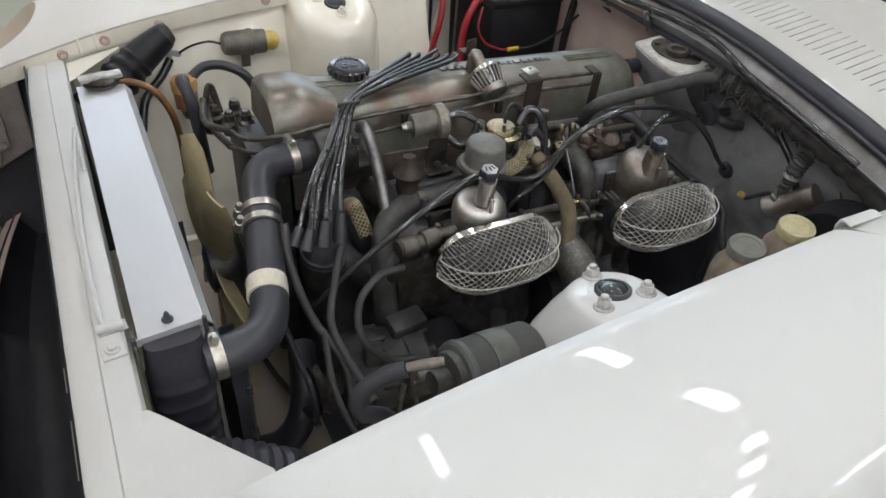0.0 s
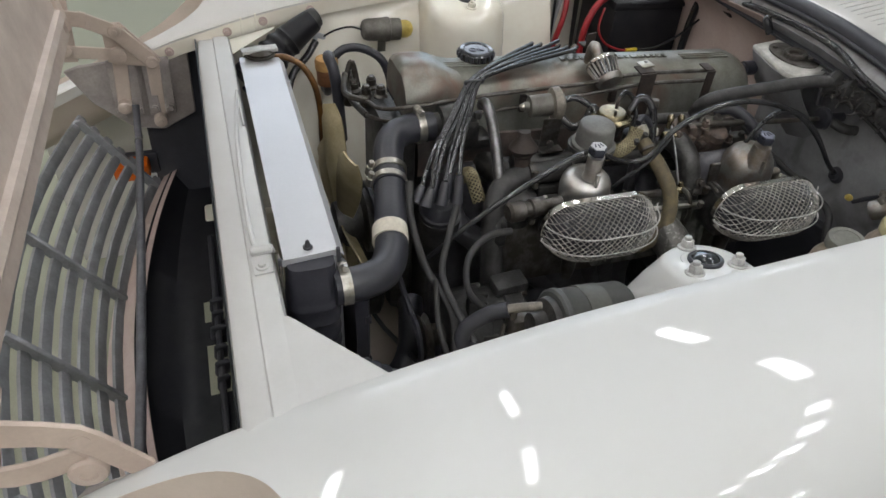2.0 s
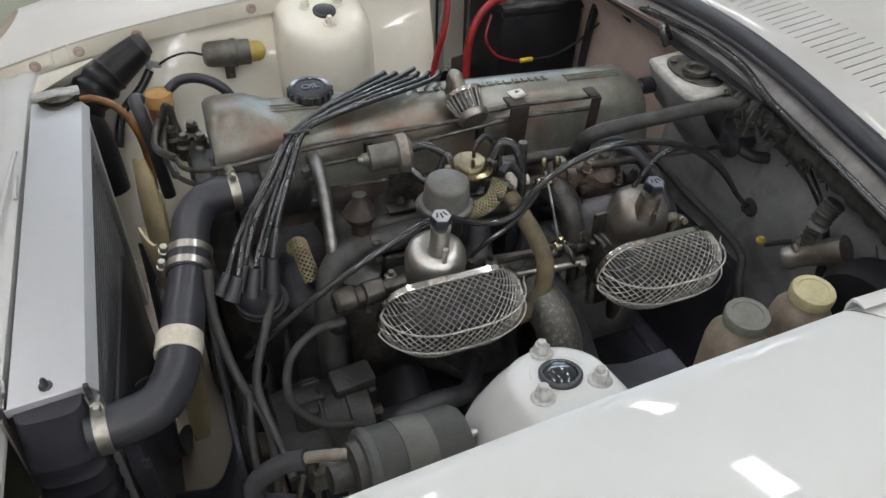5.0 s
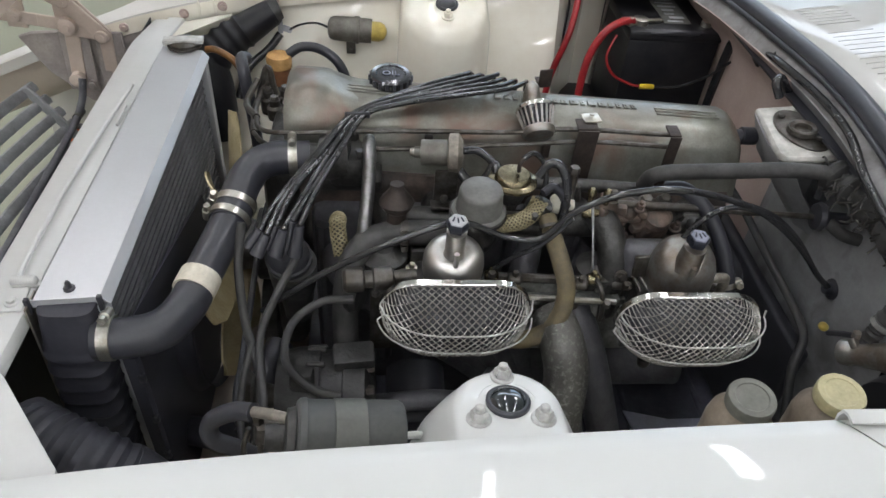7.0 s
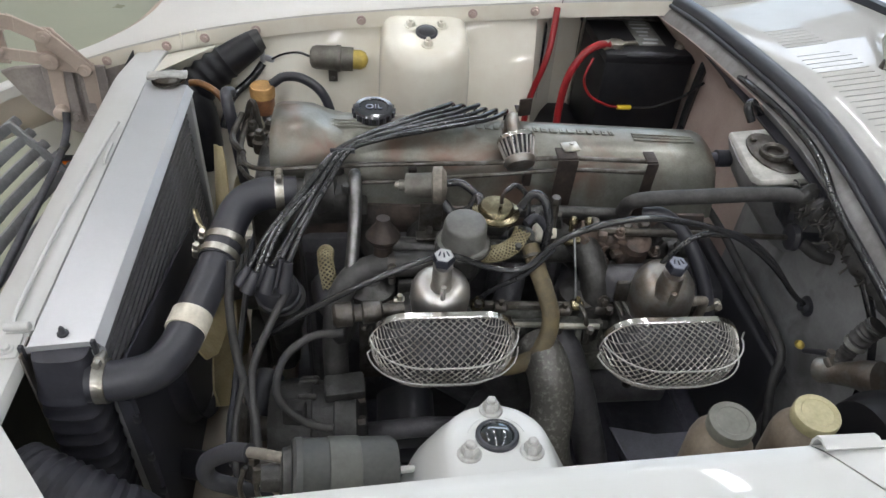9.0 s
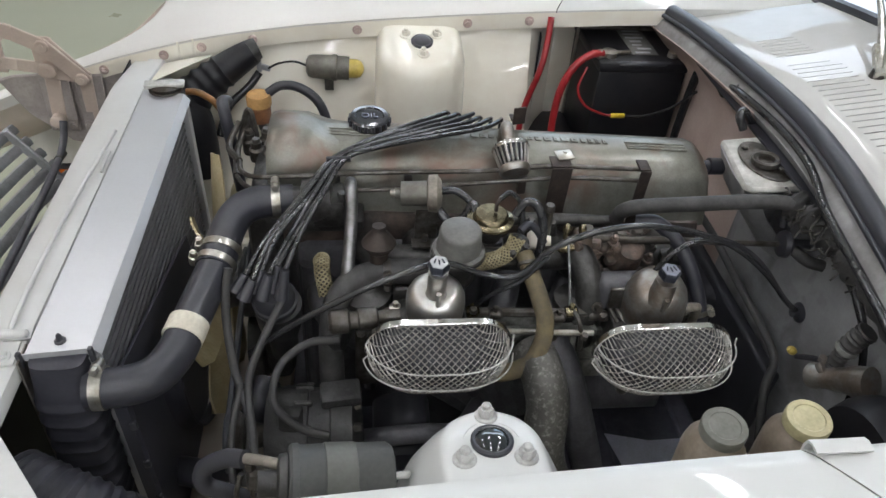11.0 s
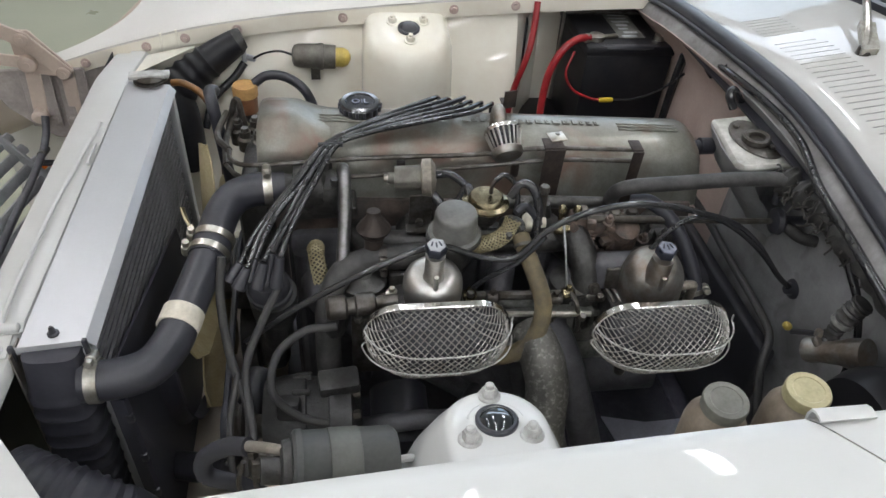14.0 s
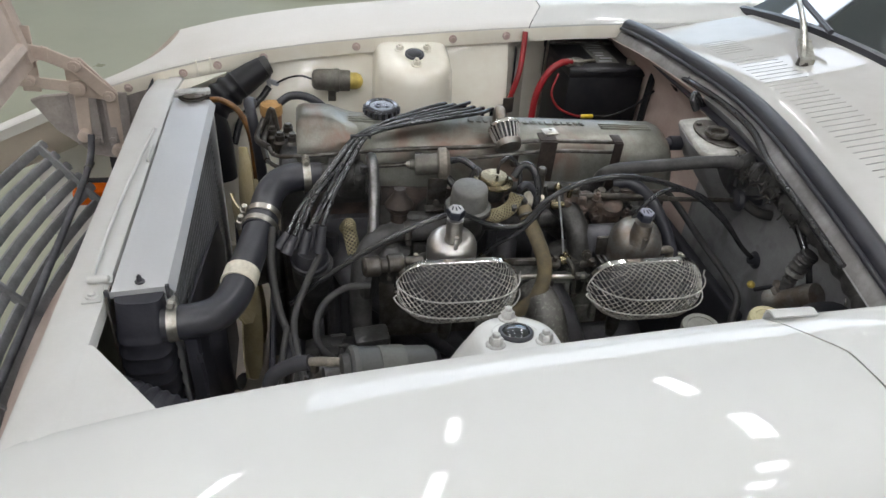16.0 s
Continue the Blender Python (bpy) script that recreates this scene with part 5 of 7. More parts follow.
def carburettor(x, y, z, dome, label, fx, fy, ftop):
    """Side-draught body with a piston dome, damper cap and float bowl."""
    t = thing("carburettor", (x, y + 0.02, z - 0.20), label, "carburettor", "carburettors")
    shape = [(0, 0.0355), (0.016, 0.0375), (0.034, 0.0388), (0.044, 0.0380), (0.0515, 0.0352), (0.0565, 0.0310), (0.0592, 0.0250), (0.0598, 0.0185), (0.0585, 0.0115), (0.0580, 0.0)]
    foot, axis, neck = V(x + 0.003, y + 0.026, z - 0.115), V(-0.03, -0.08, 1), V(x, y + 0.0105, z - 0.055)
    if dome is TARNISH:
        shape = [(0, 0.0420), (0.020, 0.0430), (0.042, 0.0420), (0.056, 0.0385), (0.066, 0.0330), (0.0725, 0.0260), (0.0758, 0.0180), (0.0770, 0.0100), (0.0775, 0.0)]
        foot, axis = V(x + 0.012, y + 0.036, z - 0.112), V(-0.10, -0.10, 1)
        part("outlet_elbow", tube(B(), [(x + 0.030, y + 0.02, z - 0.088), (x + 0.062, y + 0.022, z - 0.084), (x + 0.074, y + 0.030, z - 0.098), (x + 0.076, y + 0.034, z - 0.13)], 0.0065, 12), FLANGE, t, "stained side elbow of the dome")
    part("dome", lathe(B(), foot, axis, shape, 40), dome, t)
    part("damper_tube", lathe(B(), neck, (0, -0.10, 1), [(0, 0.0135), (0.006, 0.0122), (0.034, 0.0120), (0.040, 0.0125)] if dome is POLISH else [(0, 0.0185), (0.010, 0.0160), (0.030, 0.0145), (0.037, 0.0138)], 24), dome, t)
    kn = part("damper_cap", lathe(B(), (x, y + 0.007, z - 0.012), (0, -0.10, 1), [(0, 0.0125), (0.004, 0.0138), (0.011, 0.0138), (0.013, 0.012)], 6), BLUEMARK, t, "six-sided damper cap with a worn blue face")
    bm = B()
    for k, (dx, dy) in enumerate(((-0.005, 0.001), (0.0, -0.001), (0.005, 0.001))):
        box(bm, (x + dx, y + 0.006 + dy, z + 0.0022), (0.0021, 0.008, 0.0012), (6, 0, 20 * (k - 1)), 0.0004, 1)
    part("face", lathe(B(), (x, y + 0.0057, z + 0.0008), (0, -0.10, 1), [(0, 0.0118), (0.0012, 0.0108)], 6), PALE if dome is POLISH else CAPPRINT, kn, "worn blue-grey face")
    part("mark", bm, BLUEMARK, kn)
    part("vent_peg", tube(B(), [neck + V(0.001, -0.017, -0.006), neck + V(0.001, -0.019, 0.016)], 0.0034, 10, smooth=False), dome, t)
    bm = box(B(), (x, y + 0.03, z - 0.150), (0.095, 0.075, 0.075), bevel=0.012)
    lathe(bm, (x, y + 0.06, z - 0.150), (0, 1, 0), [(0, 0.032), (0.05, 0.032)], 24)
    box(bm, (x, y + 0.075, z - 0.150), (0.10, 0.012, 0.09), bevel=0.006)
    part("body", bm, CASTDARK, t)
    bm = lathe(B(), (x - 0.085, y + 0.075, z - 0.165), (0, 0, 1), [(0, 0.026), (0.035, 0.028), (0.038, 0.032), (0.05, 0.032), (0.055, 0.018), (0.06, 0.012)], 24)
    part("float_bowl", bm, CASTDARK, t)
    if dome is POLISH:
        part("fuel_union", lathe(B(), (x - 0.135, y - 0.004, z - 0.088), (1, 0.1, 0), [(0, 0.012), (0.004, 0.0155), (0.024, 0.0155), (0.027, 0.011), (0.036, 0.011), (0.038, 0.0145), (0.060, 0.0145), (0.063, 0.009), (0.09, 0.009)], 18), WORNSTEEL, t)
    part("fuel_union", lathe(B(), (x + 0.055, y + 0.02, z - 0.14), (1, 0, 0), [(0, 0.008), (0.03, 0.008), (0.031, 0.013), (0.046, 0.013)], 16), WORNSTEEL, t)
    for dx, dy in ((-0.06, 0.03), (0.055, 0.03), (-0.095, -0.005), (-0.045, -0.012), (0.045, -0.012)):
        part("bolt", bolt(B(), (x + dx, y + dy, z - 0.112), (0, -0.2, 1), 0.0055, 0.008), WORNSTEEL, t)
    bm = lathe(B(), (x, y + 0.02, z - 0.26), (0, 0, 1), [(0, 0.008), (0.02, 0.012), (0.06, 0.014), (0.07, 0.02)], 16)
    part("jet_tube", bm, WORNSTEEL, t)
    f = thing("air_filter", (fx, fy - 0.03, ftop - 0.091), "oval chrome wire-mesh air filter on a carburettor", "air filter", "mesh air filters")
    mesh_filter(f, fx, fy, ftop)


carburettor(-0.027, -0.210, 0.860, POLISH, "side-draught carburettor with a polished dome", -0.024, -0.238, 0.793)
carburettor(0.270, -0.212, 0.843, TARNISH, "side-draught carburettor with a tarnished dome", 0.272, -0.246, 0.782)

# ---- intake side ----
man = thing("intake_manifold", (0.12, -0.08, 0.60), "grimy cast intake manifold between head and carburettors", "intake manifold")
for x in (-0.024, 0.268):
    bm = box(B(), (x, -0.105, 0.705), (0.10, 0.03, 0.085), bevel=0.008)
    tube(bm, [(x, -0.10, 0.705), (x, -0.06, 0.71), (x, 0.01, 0.72)], 0.034, 16)
    tube(bm, [(x, -0.09, 0.705), (x - 0.05, -0.06, 0.71), (x - 0.095, 0.01, 0.72)], 0.024, 14)
    tube(bm, [(x, -0.09, 0.705), (x + 0.05, -0.06, 0.71), (x + 0.095, 0.01, 0.72)], 0.024, 14)
    for dx in (-0.038, 0.038):
        bolt(bm, (x + dx, -0.115, 0.738), (0, -1, 0.2), 0.006, 0.008)
    part("runner", bm, CASTDARK, man)
part("balance_tube", tube(B(), [(-0.09, -0.06, 0.748), (0.0, -0.07, 0.752), (0.12, -0.075, 0.75), (0.24, -0.07, 0.748), (0.36, -0.06, 0.74)], 0.017, 14), CASTDARK, man)
part("heat_shield", box(B(), (0.13, -0.15, 0.64), (0.52, 0.004, 0.11), (-14, 0, 0), 0.0015), WORNSTEEL, man, "dull steel heat shield")

# exhaust and lower side
ex = thing("exhaust_manifold", (0.1, -0.08, 0.45), "black iron exhaust manifold low beside the block", "exhaust manifold")
for k in range(6):
    part("branch", tube(B(), [(-0.18 + 0.1 * k, 0.0, 0.66), (-0.17 + 0.09 * k, -0.06, 0.63), (-0.05 + 0.04 * k, -0.09, 0.54), (0.08 + 0.015 * k, -0.09, 0.42)], 0.022, 12), IRON, ex)
dp = [(0.112, -0.200, 0.692), (0.118, -0.226, 0.692), (0.123, -0.250, 0.680), (0.128, -0.268, 0.650), (0.125, -0.297, 0.59), (0.155, -0.295, 0.50), (0.19, -0.28, 0.42)]
hose("heater_pipe", dp, 0.0295, FLAKED, "flaked grey pipe dropping below the carburettors", "pipe", 18)
hose("down_pipe", [(0.15, -0.13, 0.68), (0.175, -0.20, 0.63), (0.20, -0.24, 0.55), (0.23, -0.25, 0.45), (0.25, -0.24, 0.36)], 0.024, IRON, "dark down pipe beside the block", "pipe", 16)

# linkage rods along the carburettors
ln = thing("throttle_linkage", (0.10, -0.16, 0.70), "throttle linkage rods with yellow-plated joints", "linkage")
part("rod", tube(B(), [(-0.12, -0.158, 0.734), (0.38, -0.165, 0.718)], 0.0066, 8, smooth=False), WORNSTEEL, ln)
part("rod", tube(B(), [(0.02, -0.185, 0.72), (0.20, -0.19, 0.712)], 0.004, 8, smooth=False), STEEL, ln)
bm = box(B(), (0.140, -0.158, 0.655), (0.215, 0.010, 0.125), (-8, 0, 0), 0.003)
part("plate", bm, PLATEGREY, ln, "greenish-grey cast plate")
for px in (0.055, 0.150, 0.182, 0.235):
    part("rib", box(B(), (px, -0.168, 0.660), (0.010, 0.014, 0.105), (-8, 0, 0), 0.003), PLATEGREY, ln)
for pz in (0.625, 0.690):
    part("rib", box(B(), (0.200, -0.166, pz), (0.085, 0.010, 0.012), (-8, 0, 0), 0.003), PLATEGREY, ln)
part("ledge", box(B(), (0.13, -0.174, 0.703), (0.16, 0.020, 0.008), (-6, 0, 2), 0.002), PLATEGREY, ln)
for px, pz in ((0.07, 0.69), (0.105, 0.665), (0.15, 0.685), (0.195, 0.66)):
    part("bolt", bolt(B(), (px, -0.168, pz), (0, -1, 0.2), 0.006, 0.006, 0.009), WORNSTEEL, ln)
for x, y, z, m in ((0.030, -0.165, 0.735, GOLD), (0.062, -0.168, 0.732, WORNSTEEL), (0.170, -0.165, 0.730, GOLD), (0.205, -0.165, 0.722, WORNSTEEL), (0.150, -0.175, 0.730, WORNSTEEL), (-0.075, -0.160, 0.738, STEEL)):
    bm = lathe(B(), (x - 0.008, y, z), (1, 0, 0), [(0, 0.007), (0.004, 0.0085), (0.014, 0.0085), (0.018, 0.005)], 12)
    bolt(bm, (x, y, z + 0.006), (0, -0.2, 1), 0.0045, 0.007)
    part("joint", bm, m, ln)
part("link", tube(B(), [(0.162, -0.112, 0.822), (0.165, -0.14, 0.78), (0.168, -0.163, 0.738)], 0.0019, 6), BRIGHTPIPE, ln)
for x in (0.172, 0.225, 0.235):
    part("lever", tube(B(), [(x, -0.165, 0.735), (x + 0.006, -0.185, 0.728), (x + 0.012, -0.19, 0.70), (x + 0.016, -0.185, 0.675)], 0.0036, 8), WORNSTEEL, ln)
for x, y, z in ((0.160, -0.108, 0.836), (0.183, -0.105, 0.832)):
    bm = lathe(B(), (x, y, z - 0.02), (0, 0, 1), [(0, 0.004), (0.012, 0.0042), (0.014, 0.006), (0.020, 0.006), (0.024, 0.003)], 10)
    part("ball_joint", bm, GOLD, ln)

# charcoal-coloured filter can near the fender
can = thing("filter_canister", (-0.145, -0.44, 0.735), "dark grey cylindrical canister with a paler band", "canister")
ca, cd = V(-0.198, -0.440, 0.780), V(0.986, 0.08, -0.14)
part("shell", lathe(B(), ca, cd, [(0, 0.015), (0.001, 0.035), (0.004, 0.038), (0.010, 0.0385), (0.012, 0.0370), (0.100, 0.0370), (0.105, 0.034), (0.107, 0.023), (0.107, 0.0)], 40), CANSHELL, can)
part("band", lathe(B(), ca + cd * 0.036, cd, [(0, 0.0366), (0.0005, 0.0382), (0.031, 0.0382), (0.0315, 0.0366)], 40), CANBAND, can, "paler grey band")
bm = lathe(B(), ca, -cd, [(0, 0.030), (0.008, 0.028), (0.010, 0.014), (0.028, 0.013)], 24)
part("neck", bm, CASTDARK, can)
bm = tube(B(), [(-0.204, -0.428, 0.794), (-0.225, -0.418, 0.788), (-0.248, -0.408, 0.779)], 0.0058, 12)
part("spigot", bm, FLANGE, can)
hose("canister_hose", [(-0.240, -0.412, 0.782), (-0.262, -0.402, 0.770), (-0.288, -0.398, 0.748), (-0.290, -0.402, 0.722), (-0.262, -0.402, 0.700), (-0.235, -0.396, 0.66)], 0.0098, BLACK, "short black hose on the canister's end")
bm = box(B(), (-0.224, -0.414, 0.756), (0.036, 0.024, 0.030), (0, 8, 10), 0.006)
bolt(bm, (-0.236, -0.416, 0.770), (0, 0, 1), 0.006, 0.010)
tube(bm, [(-0.232, -0.420, 0.765), (-0.236, -0.428, 0.735), (-0.230, -0.420, 0.68)], 0.003, 6)
tube(bm, [(-0.246, -0.418, 0.765), (-0.254, -0.424, 0.73), (-0.248, -0.415, 0.66)], 0.003, 6)
solo("canister_bracket", bm, WORNSTEEL, "worn bracket and terminals beside the canister", "bracket")
part("cable", tube(B(), [(-0.088, -0.430, 0.766), (-0.076, -0.428, 0.764), (-0.068, -0.420, 0.745)], 0.004, 8), SATIN, can)

# alternator low down
alt = thing("alternator", (-0.19, -0.24, 0.50), "grimy alternator low at the front of the engine", "alternator")
bm = lathe(B(), (-0.255, -0.235, 0.57), (1, 0, 0), [(0, 0.02), (0.004, 0.062), (0.03, 0.068), (0.06, 0.068), (0.062, 0.064), (0.09, 0.064), (0.092, 0.068), (0.12, 0.066), (0.13, 0.05), (0.135, 0.02)], 32)
part("case", bm, GRIME, alt)
part("pulley", lathe(B(), (-0.295, -0.235, 0.57), (1, 0, 0), [(0, 0.02), (0.002, 0.036), (0.008, 0.030), (0.014, 0.037), (0.018, 0.02), (0.04, 0.015)], 24), WORNSTEEL, alt)
for k in range(12):
    a = 2 * math.pi * k / 12
    part("cooling_rib", box(B(), (-0.20, -0.235 + 0.067 * math.cos(a), 0.57 + 0.067 * math.sin(a)), (0.025, 0.008, 0.008), (math.degrees(a), 0, 0), 0.002, 1), CASTDARK, alt)
for k in range(5):
    a = math.radians(25 + 32 * k)
    part("through_bolt", bolt(B(), (-0.136, -0.235 + 0.056 * math.cos(a), 0.57 + 0.056 * math.sin(a)), (1, 0, 0.1), 0.0075, 0.012, 0.010), WORNSTEEL, alt)
part("terminal_block", box(B(), (-0.150, -0.225, 0.643), (0.055, 0.034, 0.022), (8, 0, 6), 0.005), GRIME, alt, "worn terminal block")
part("lug", box(B(), (-0.215, -0.262, 0.642), (0.030, 0.024, 0.030), (-12, 0, -8), 0.006), GRIME, alt)
belt = B()
pts = []
for a in np.linspace(math.pi * 0.35, math.pi * 1.35, 8):
    pts.append(V(-0.303, -0.235 + 0.037 * math.cos(a), 0.57 + 0.037 * math.sin(a)))
tube(belt, pts + [V(-0.303, 0.06, 0.35), V(-0.303, 0.15, 0.40), V(-0.303, 0.14, 0.58), V(-0.303, 0.07, 0.645)] + [pts[0]], 0.005, 6, 3)
solo("fan_belt", belt, RUBBER, "black fan belt at the engine's front", "belt")

# subframe and steering seen low through the gaps
bm = box(B(), (0.02, 0.0, 0.36), (0.12, 0.95, 0.06), bevel=0.012)
solo("crossmember", bm, IRON, "black front crossmember under the engine", "crossmember")
for s in (-1, 1):
    solo("chassis_rail", box(B(), (-0.03, CY + s * 0.40, 0.36), (1.16, 0.07, 0.09), bevel=0.01), PINK if s < 0 else CREAM, "pinkish painted chassis rail low in the engine bay", "chassis rail", "chassis rails")
solo("front_crossmember", box(B(), (-0.355, CY, 0.335), (0.21, 0.86, 0.05), bevel=0.012), SCOOP, "pinkish front crossmember below the radiator", "crossmember")
hose("steering_shaft", [(0.53, -0.30, 0.62), (0.35, -0.32, 0.52), (0.12, -0.36, 0.42)], 0.011, WORNSTEEL, "worn steering shaft low in the bay", "shaft")

# ---- hoses and cables, front ----
hose("vent_pipe", [(-0.133, -0.008, 0.838), (-0.133, -0.022, 0.848), (-0.132, -0.045, 0.840), (-0.134, -0.085, 0.805), (-0.140, -0.130, 0.762), (-0.144, -0.16, 0.725)], 0.0088, BRIGHTPIPE, "bent bare steel vent pipe beside the leads", "pipe", 14)
ch = thing("coolant_hose", (-0.172, -0.10, 0.72), "short braided yellowish hose near the distributor", "hose")
CH = [(-0.178, -0.060, 0.738), (-0.174, -0.080, 0.758), (-0.174, -0.100, 0.757), (-0.168, -0.122, 0.730)]
part("core", tube(B(), CH, 0.0098, 14), DARKCORE, ch)
for way in (1, -1):
    for bm in strands(CH, 0.0104, 8, way * 2.2):
        part("strand", bm, SLEEVE, ch, "yellowish sleeve strand")
hose("bypass_hose", [(0.0, -0.115, 0.768), (-0.05, -0.117, 0.768), (-0.105, -0.118, 0.765), (-0.142, -0.135, 0.755), (-0.160, -0.165, 0.715), (-0.162, -0.185, 0.62), (-0.155, -0.19, 0.50)], 0.0175, DRYRUBBER, "thick dull black hose bending down from the manifold", seg=16)
clamp("hose_clamp", (-0.085, -0.118, 0.767), (1, 0, 0), 0.0182, (0, -1, 0.3), "dull hose clamp on a thick hose", material=WORNSTEEL)
bm = lathe(B(), (-0.096, -0.110, 0.755), (0, 0.10, 1), [(0, 0.013), (0.040, 0.013), (0.043, 0.016), (0.047, 0.016), (0.050, 0.021), (0.055, 0.0235), (0.061, 0.020), (0.074, 0.010), (0.082, 0.009)], 26)
solo("check_valve", bm, RUST, "rust-brown check valve on a vertical pipe", "valve")
bm = box(B(), (-0.028, -0.058, 0.800), (0.032, 0.004, 0.06), (6, 0, 0), 0.001)
box(bm, (-0.028, -0.066, 0.775), (0.04, 0.02, 0.004), bevel=0.001)
bolt(bm, (-0.03, -0.062, 0.785), (0, -1, 0.2), 0.006, 0.006)
solo("solenoid_bracket", bm, WORNSTEEL, "dark steel bracket holding a solenoid", "bracket")
sol = thing("solenoid_valve", (-0.035, -0.045, 0.83), "dull cylindrical solenoid valve with a round flange", "valve")
sa = V(-0.072, -0.038, 0.843)
sd = V(0.97, -0.10, 0.06)
part("body", lathe(B(), sa, sd, [(0, 0.004), (0.0, 0.008), (0.008, 0.008), (0.009, 0.017), (0.046, 0.018), (0.048, 0.014)], 24), MOTORGREY, sol)
part("flange", lathe(B(), sa + sd * 0.046, sd, [(0, 0.018), (0.002, 0.026), (0.014, 0.027), (0.016, 0.024), (0.02, 0.018), (0.022, 0.0)], 26), FLANGE, sol, "stained beige flange ring")
part("tip", lathe(B(), sa - sd * 0.006, sd, [(0, 0.005), (0.007, 0.0065)], 12), STEEL, sol)
hose("vacuum_hose", [(-0.008, -0.05, 0.855), (0.012, -0.055, 0.858), (0.035, -0.07, 0.845), (0.045, -0.08, 0.825)], 0.0052, CABLE, "thin black vacuum hose from the solenoid")
hose("vacuum_hose", [(-0.012, -0.055, 0.826), (0.005, -0.07, 0.815), (0.022, -0.075, 0.828), (0.033, -0.072, 0.848), (0.036, -0.085, 0.842)], 0.0068, LEAD, "grey bent hose under the solenoid")

# dome-shaped valve, gold diaphragm and woven hose
dv = thing("air_control_valve", (0.008, -0.130, 0.79), "grey domed air control valve between the carburettors", "valve")
part("cover", lathe(B(), (0.008, -0.134, 0.818), (0, -0.06, 1), [(0, 0.0345), (0.003, 0.0352), (0.005, 0.0345), (0.007, 0.0298), (0.034, 0.0278), (0.0375, 0.0265), (0.039, 0.0245), (0.0395, 0.0)], 40), CAPGREY, dv)
part("base", lathe(B(), (0.008, -0.130, 0.775), (0, 0, 1), [(0, 0.026), (0.03, 0.026), (0.036, 0.037), (0.043, 0.037)], 30), CASTDARK, dv)
gd = thing("vacuum_diaphragm", (0.054, -0.098, 0.80), "gold-plated round vacuum diaphragm", "diaphragm")
part("lower_shell", lathe(B(), (0.054, -0.098, 0.812), (0, 0, 1), [(0, 0.016), (0.018, 0.022), (0.026, 0.030), (0.029, 0.0315)], 28), CASTDARK, gd)
part("upper_shell", lathe(B(), (0.054, -0.098, 0.841), (0, 0, 1), [(0, 0.0318), (0.003, 0.0318), (0.004, 0.028), (0.0055, 0.0245), (0.0105, 0.0232), (0.0130, 0.0205), (0.0135, 0.0)], 32), GOLD, gd)
part("nipple", tube(B(), [(0.060, -0.098, 0.857), (0.060, -0.098, 0.868), (0.066, -0.094, 0.876)], 0.0028, 8), RUST, gd)
hose("vacuum_hose", [(0.064, -0.095, 0.875), (0.078, -0.088, 0.879), (0.093, -0.090, 0.866), (0.098, -0.098, 0.845), (0.094, -0.106, 0.825)], 0.0035, CABLE, "thin looped vacuum hose on the gold diaphragm")
wh = thing("woven_hose", (0.06, -0.135, 0.79), "braided yellowish sleeve hose curving from the valve", "hose")
WH = [(0.032, -0.138, 0.801), (0.045, -0.138, 0.802), (0.064, -0.136, 0.806), (0.080, -0.131, 0.817), (0.088, -0.124, 0.832)]
part("core", tube(B(), WH, 0.0100, 16), DARKCORE, wh)
for way in (1, -1):
    for bm in strands(WH, 0.0106, 10, way * 1.5):
        part("strand", bm, SLEEVE, wh, "yellowish sleeve strand")
hose("vacuum_hose", [(0.088, -0.095, 0.848), (0.100, -0.092, 0.866), (0.114, -0.098, 0.866), (0.124, -0.108, 0.845), (0.124, -0.118, 0.815), (0.120, -0.125, 0.79)], 0.0062, LEAD, "looped grey hose behind the gold diaphragm")
bm = lathe(B(), (0.108, -0.103, 0.810), (1, -0.15, 0.05), [(0, 0.009), (0.004, 0.013), (0.020, 0.013), (0.022, 0.008), (0.032, 0.007)], 18)
solo("hose_connector", bm, TAPE, "white round hose connector", "connector")
bm = lathe(B(), (0.088, -0.120, 0.800), (0, 0, 1), [(0, 0.018), (0.022, 0.018), (0.026, 0.012)], 18)
bolt(bm, (0.098, -0.132, 0.818), (0, -0.5, 1), 0.005, 0.010)
bolt(bm, (0.080, -0.138, 0.812), (0, -0.5, 1), 0.005, 0.010)
solo("hose_junction", bm, CASTDARK, "grimy hose junction casting", "hose fitting")
hose("fabric_hose", [(0.098, -0.135, 0.812), (0.104, -0.164, 0.800), (0.114, -0.190, 0.778), (0.121, -0.208, 0.752), (0.116, -0.222, 0.722), (0.098, -0.230, 0.697), (0.074, -0.230, 0.682), (0.045, -0.225, 0.676)], 0.0118, TANHOSE, "tan fabric-covered hose dropping between the filters", seg=16)
clamp("hose_clamp", (0.100, -0.150, 0.808), (0.1, -0.8, -0.5), 0.0125, (1, 0, 0), "small screw clamp on the tan hose", width=0.004, material=WORNSTEEL)

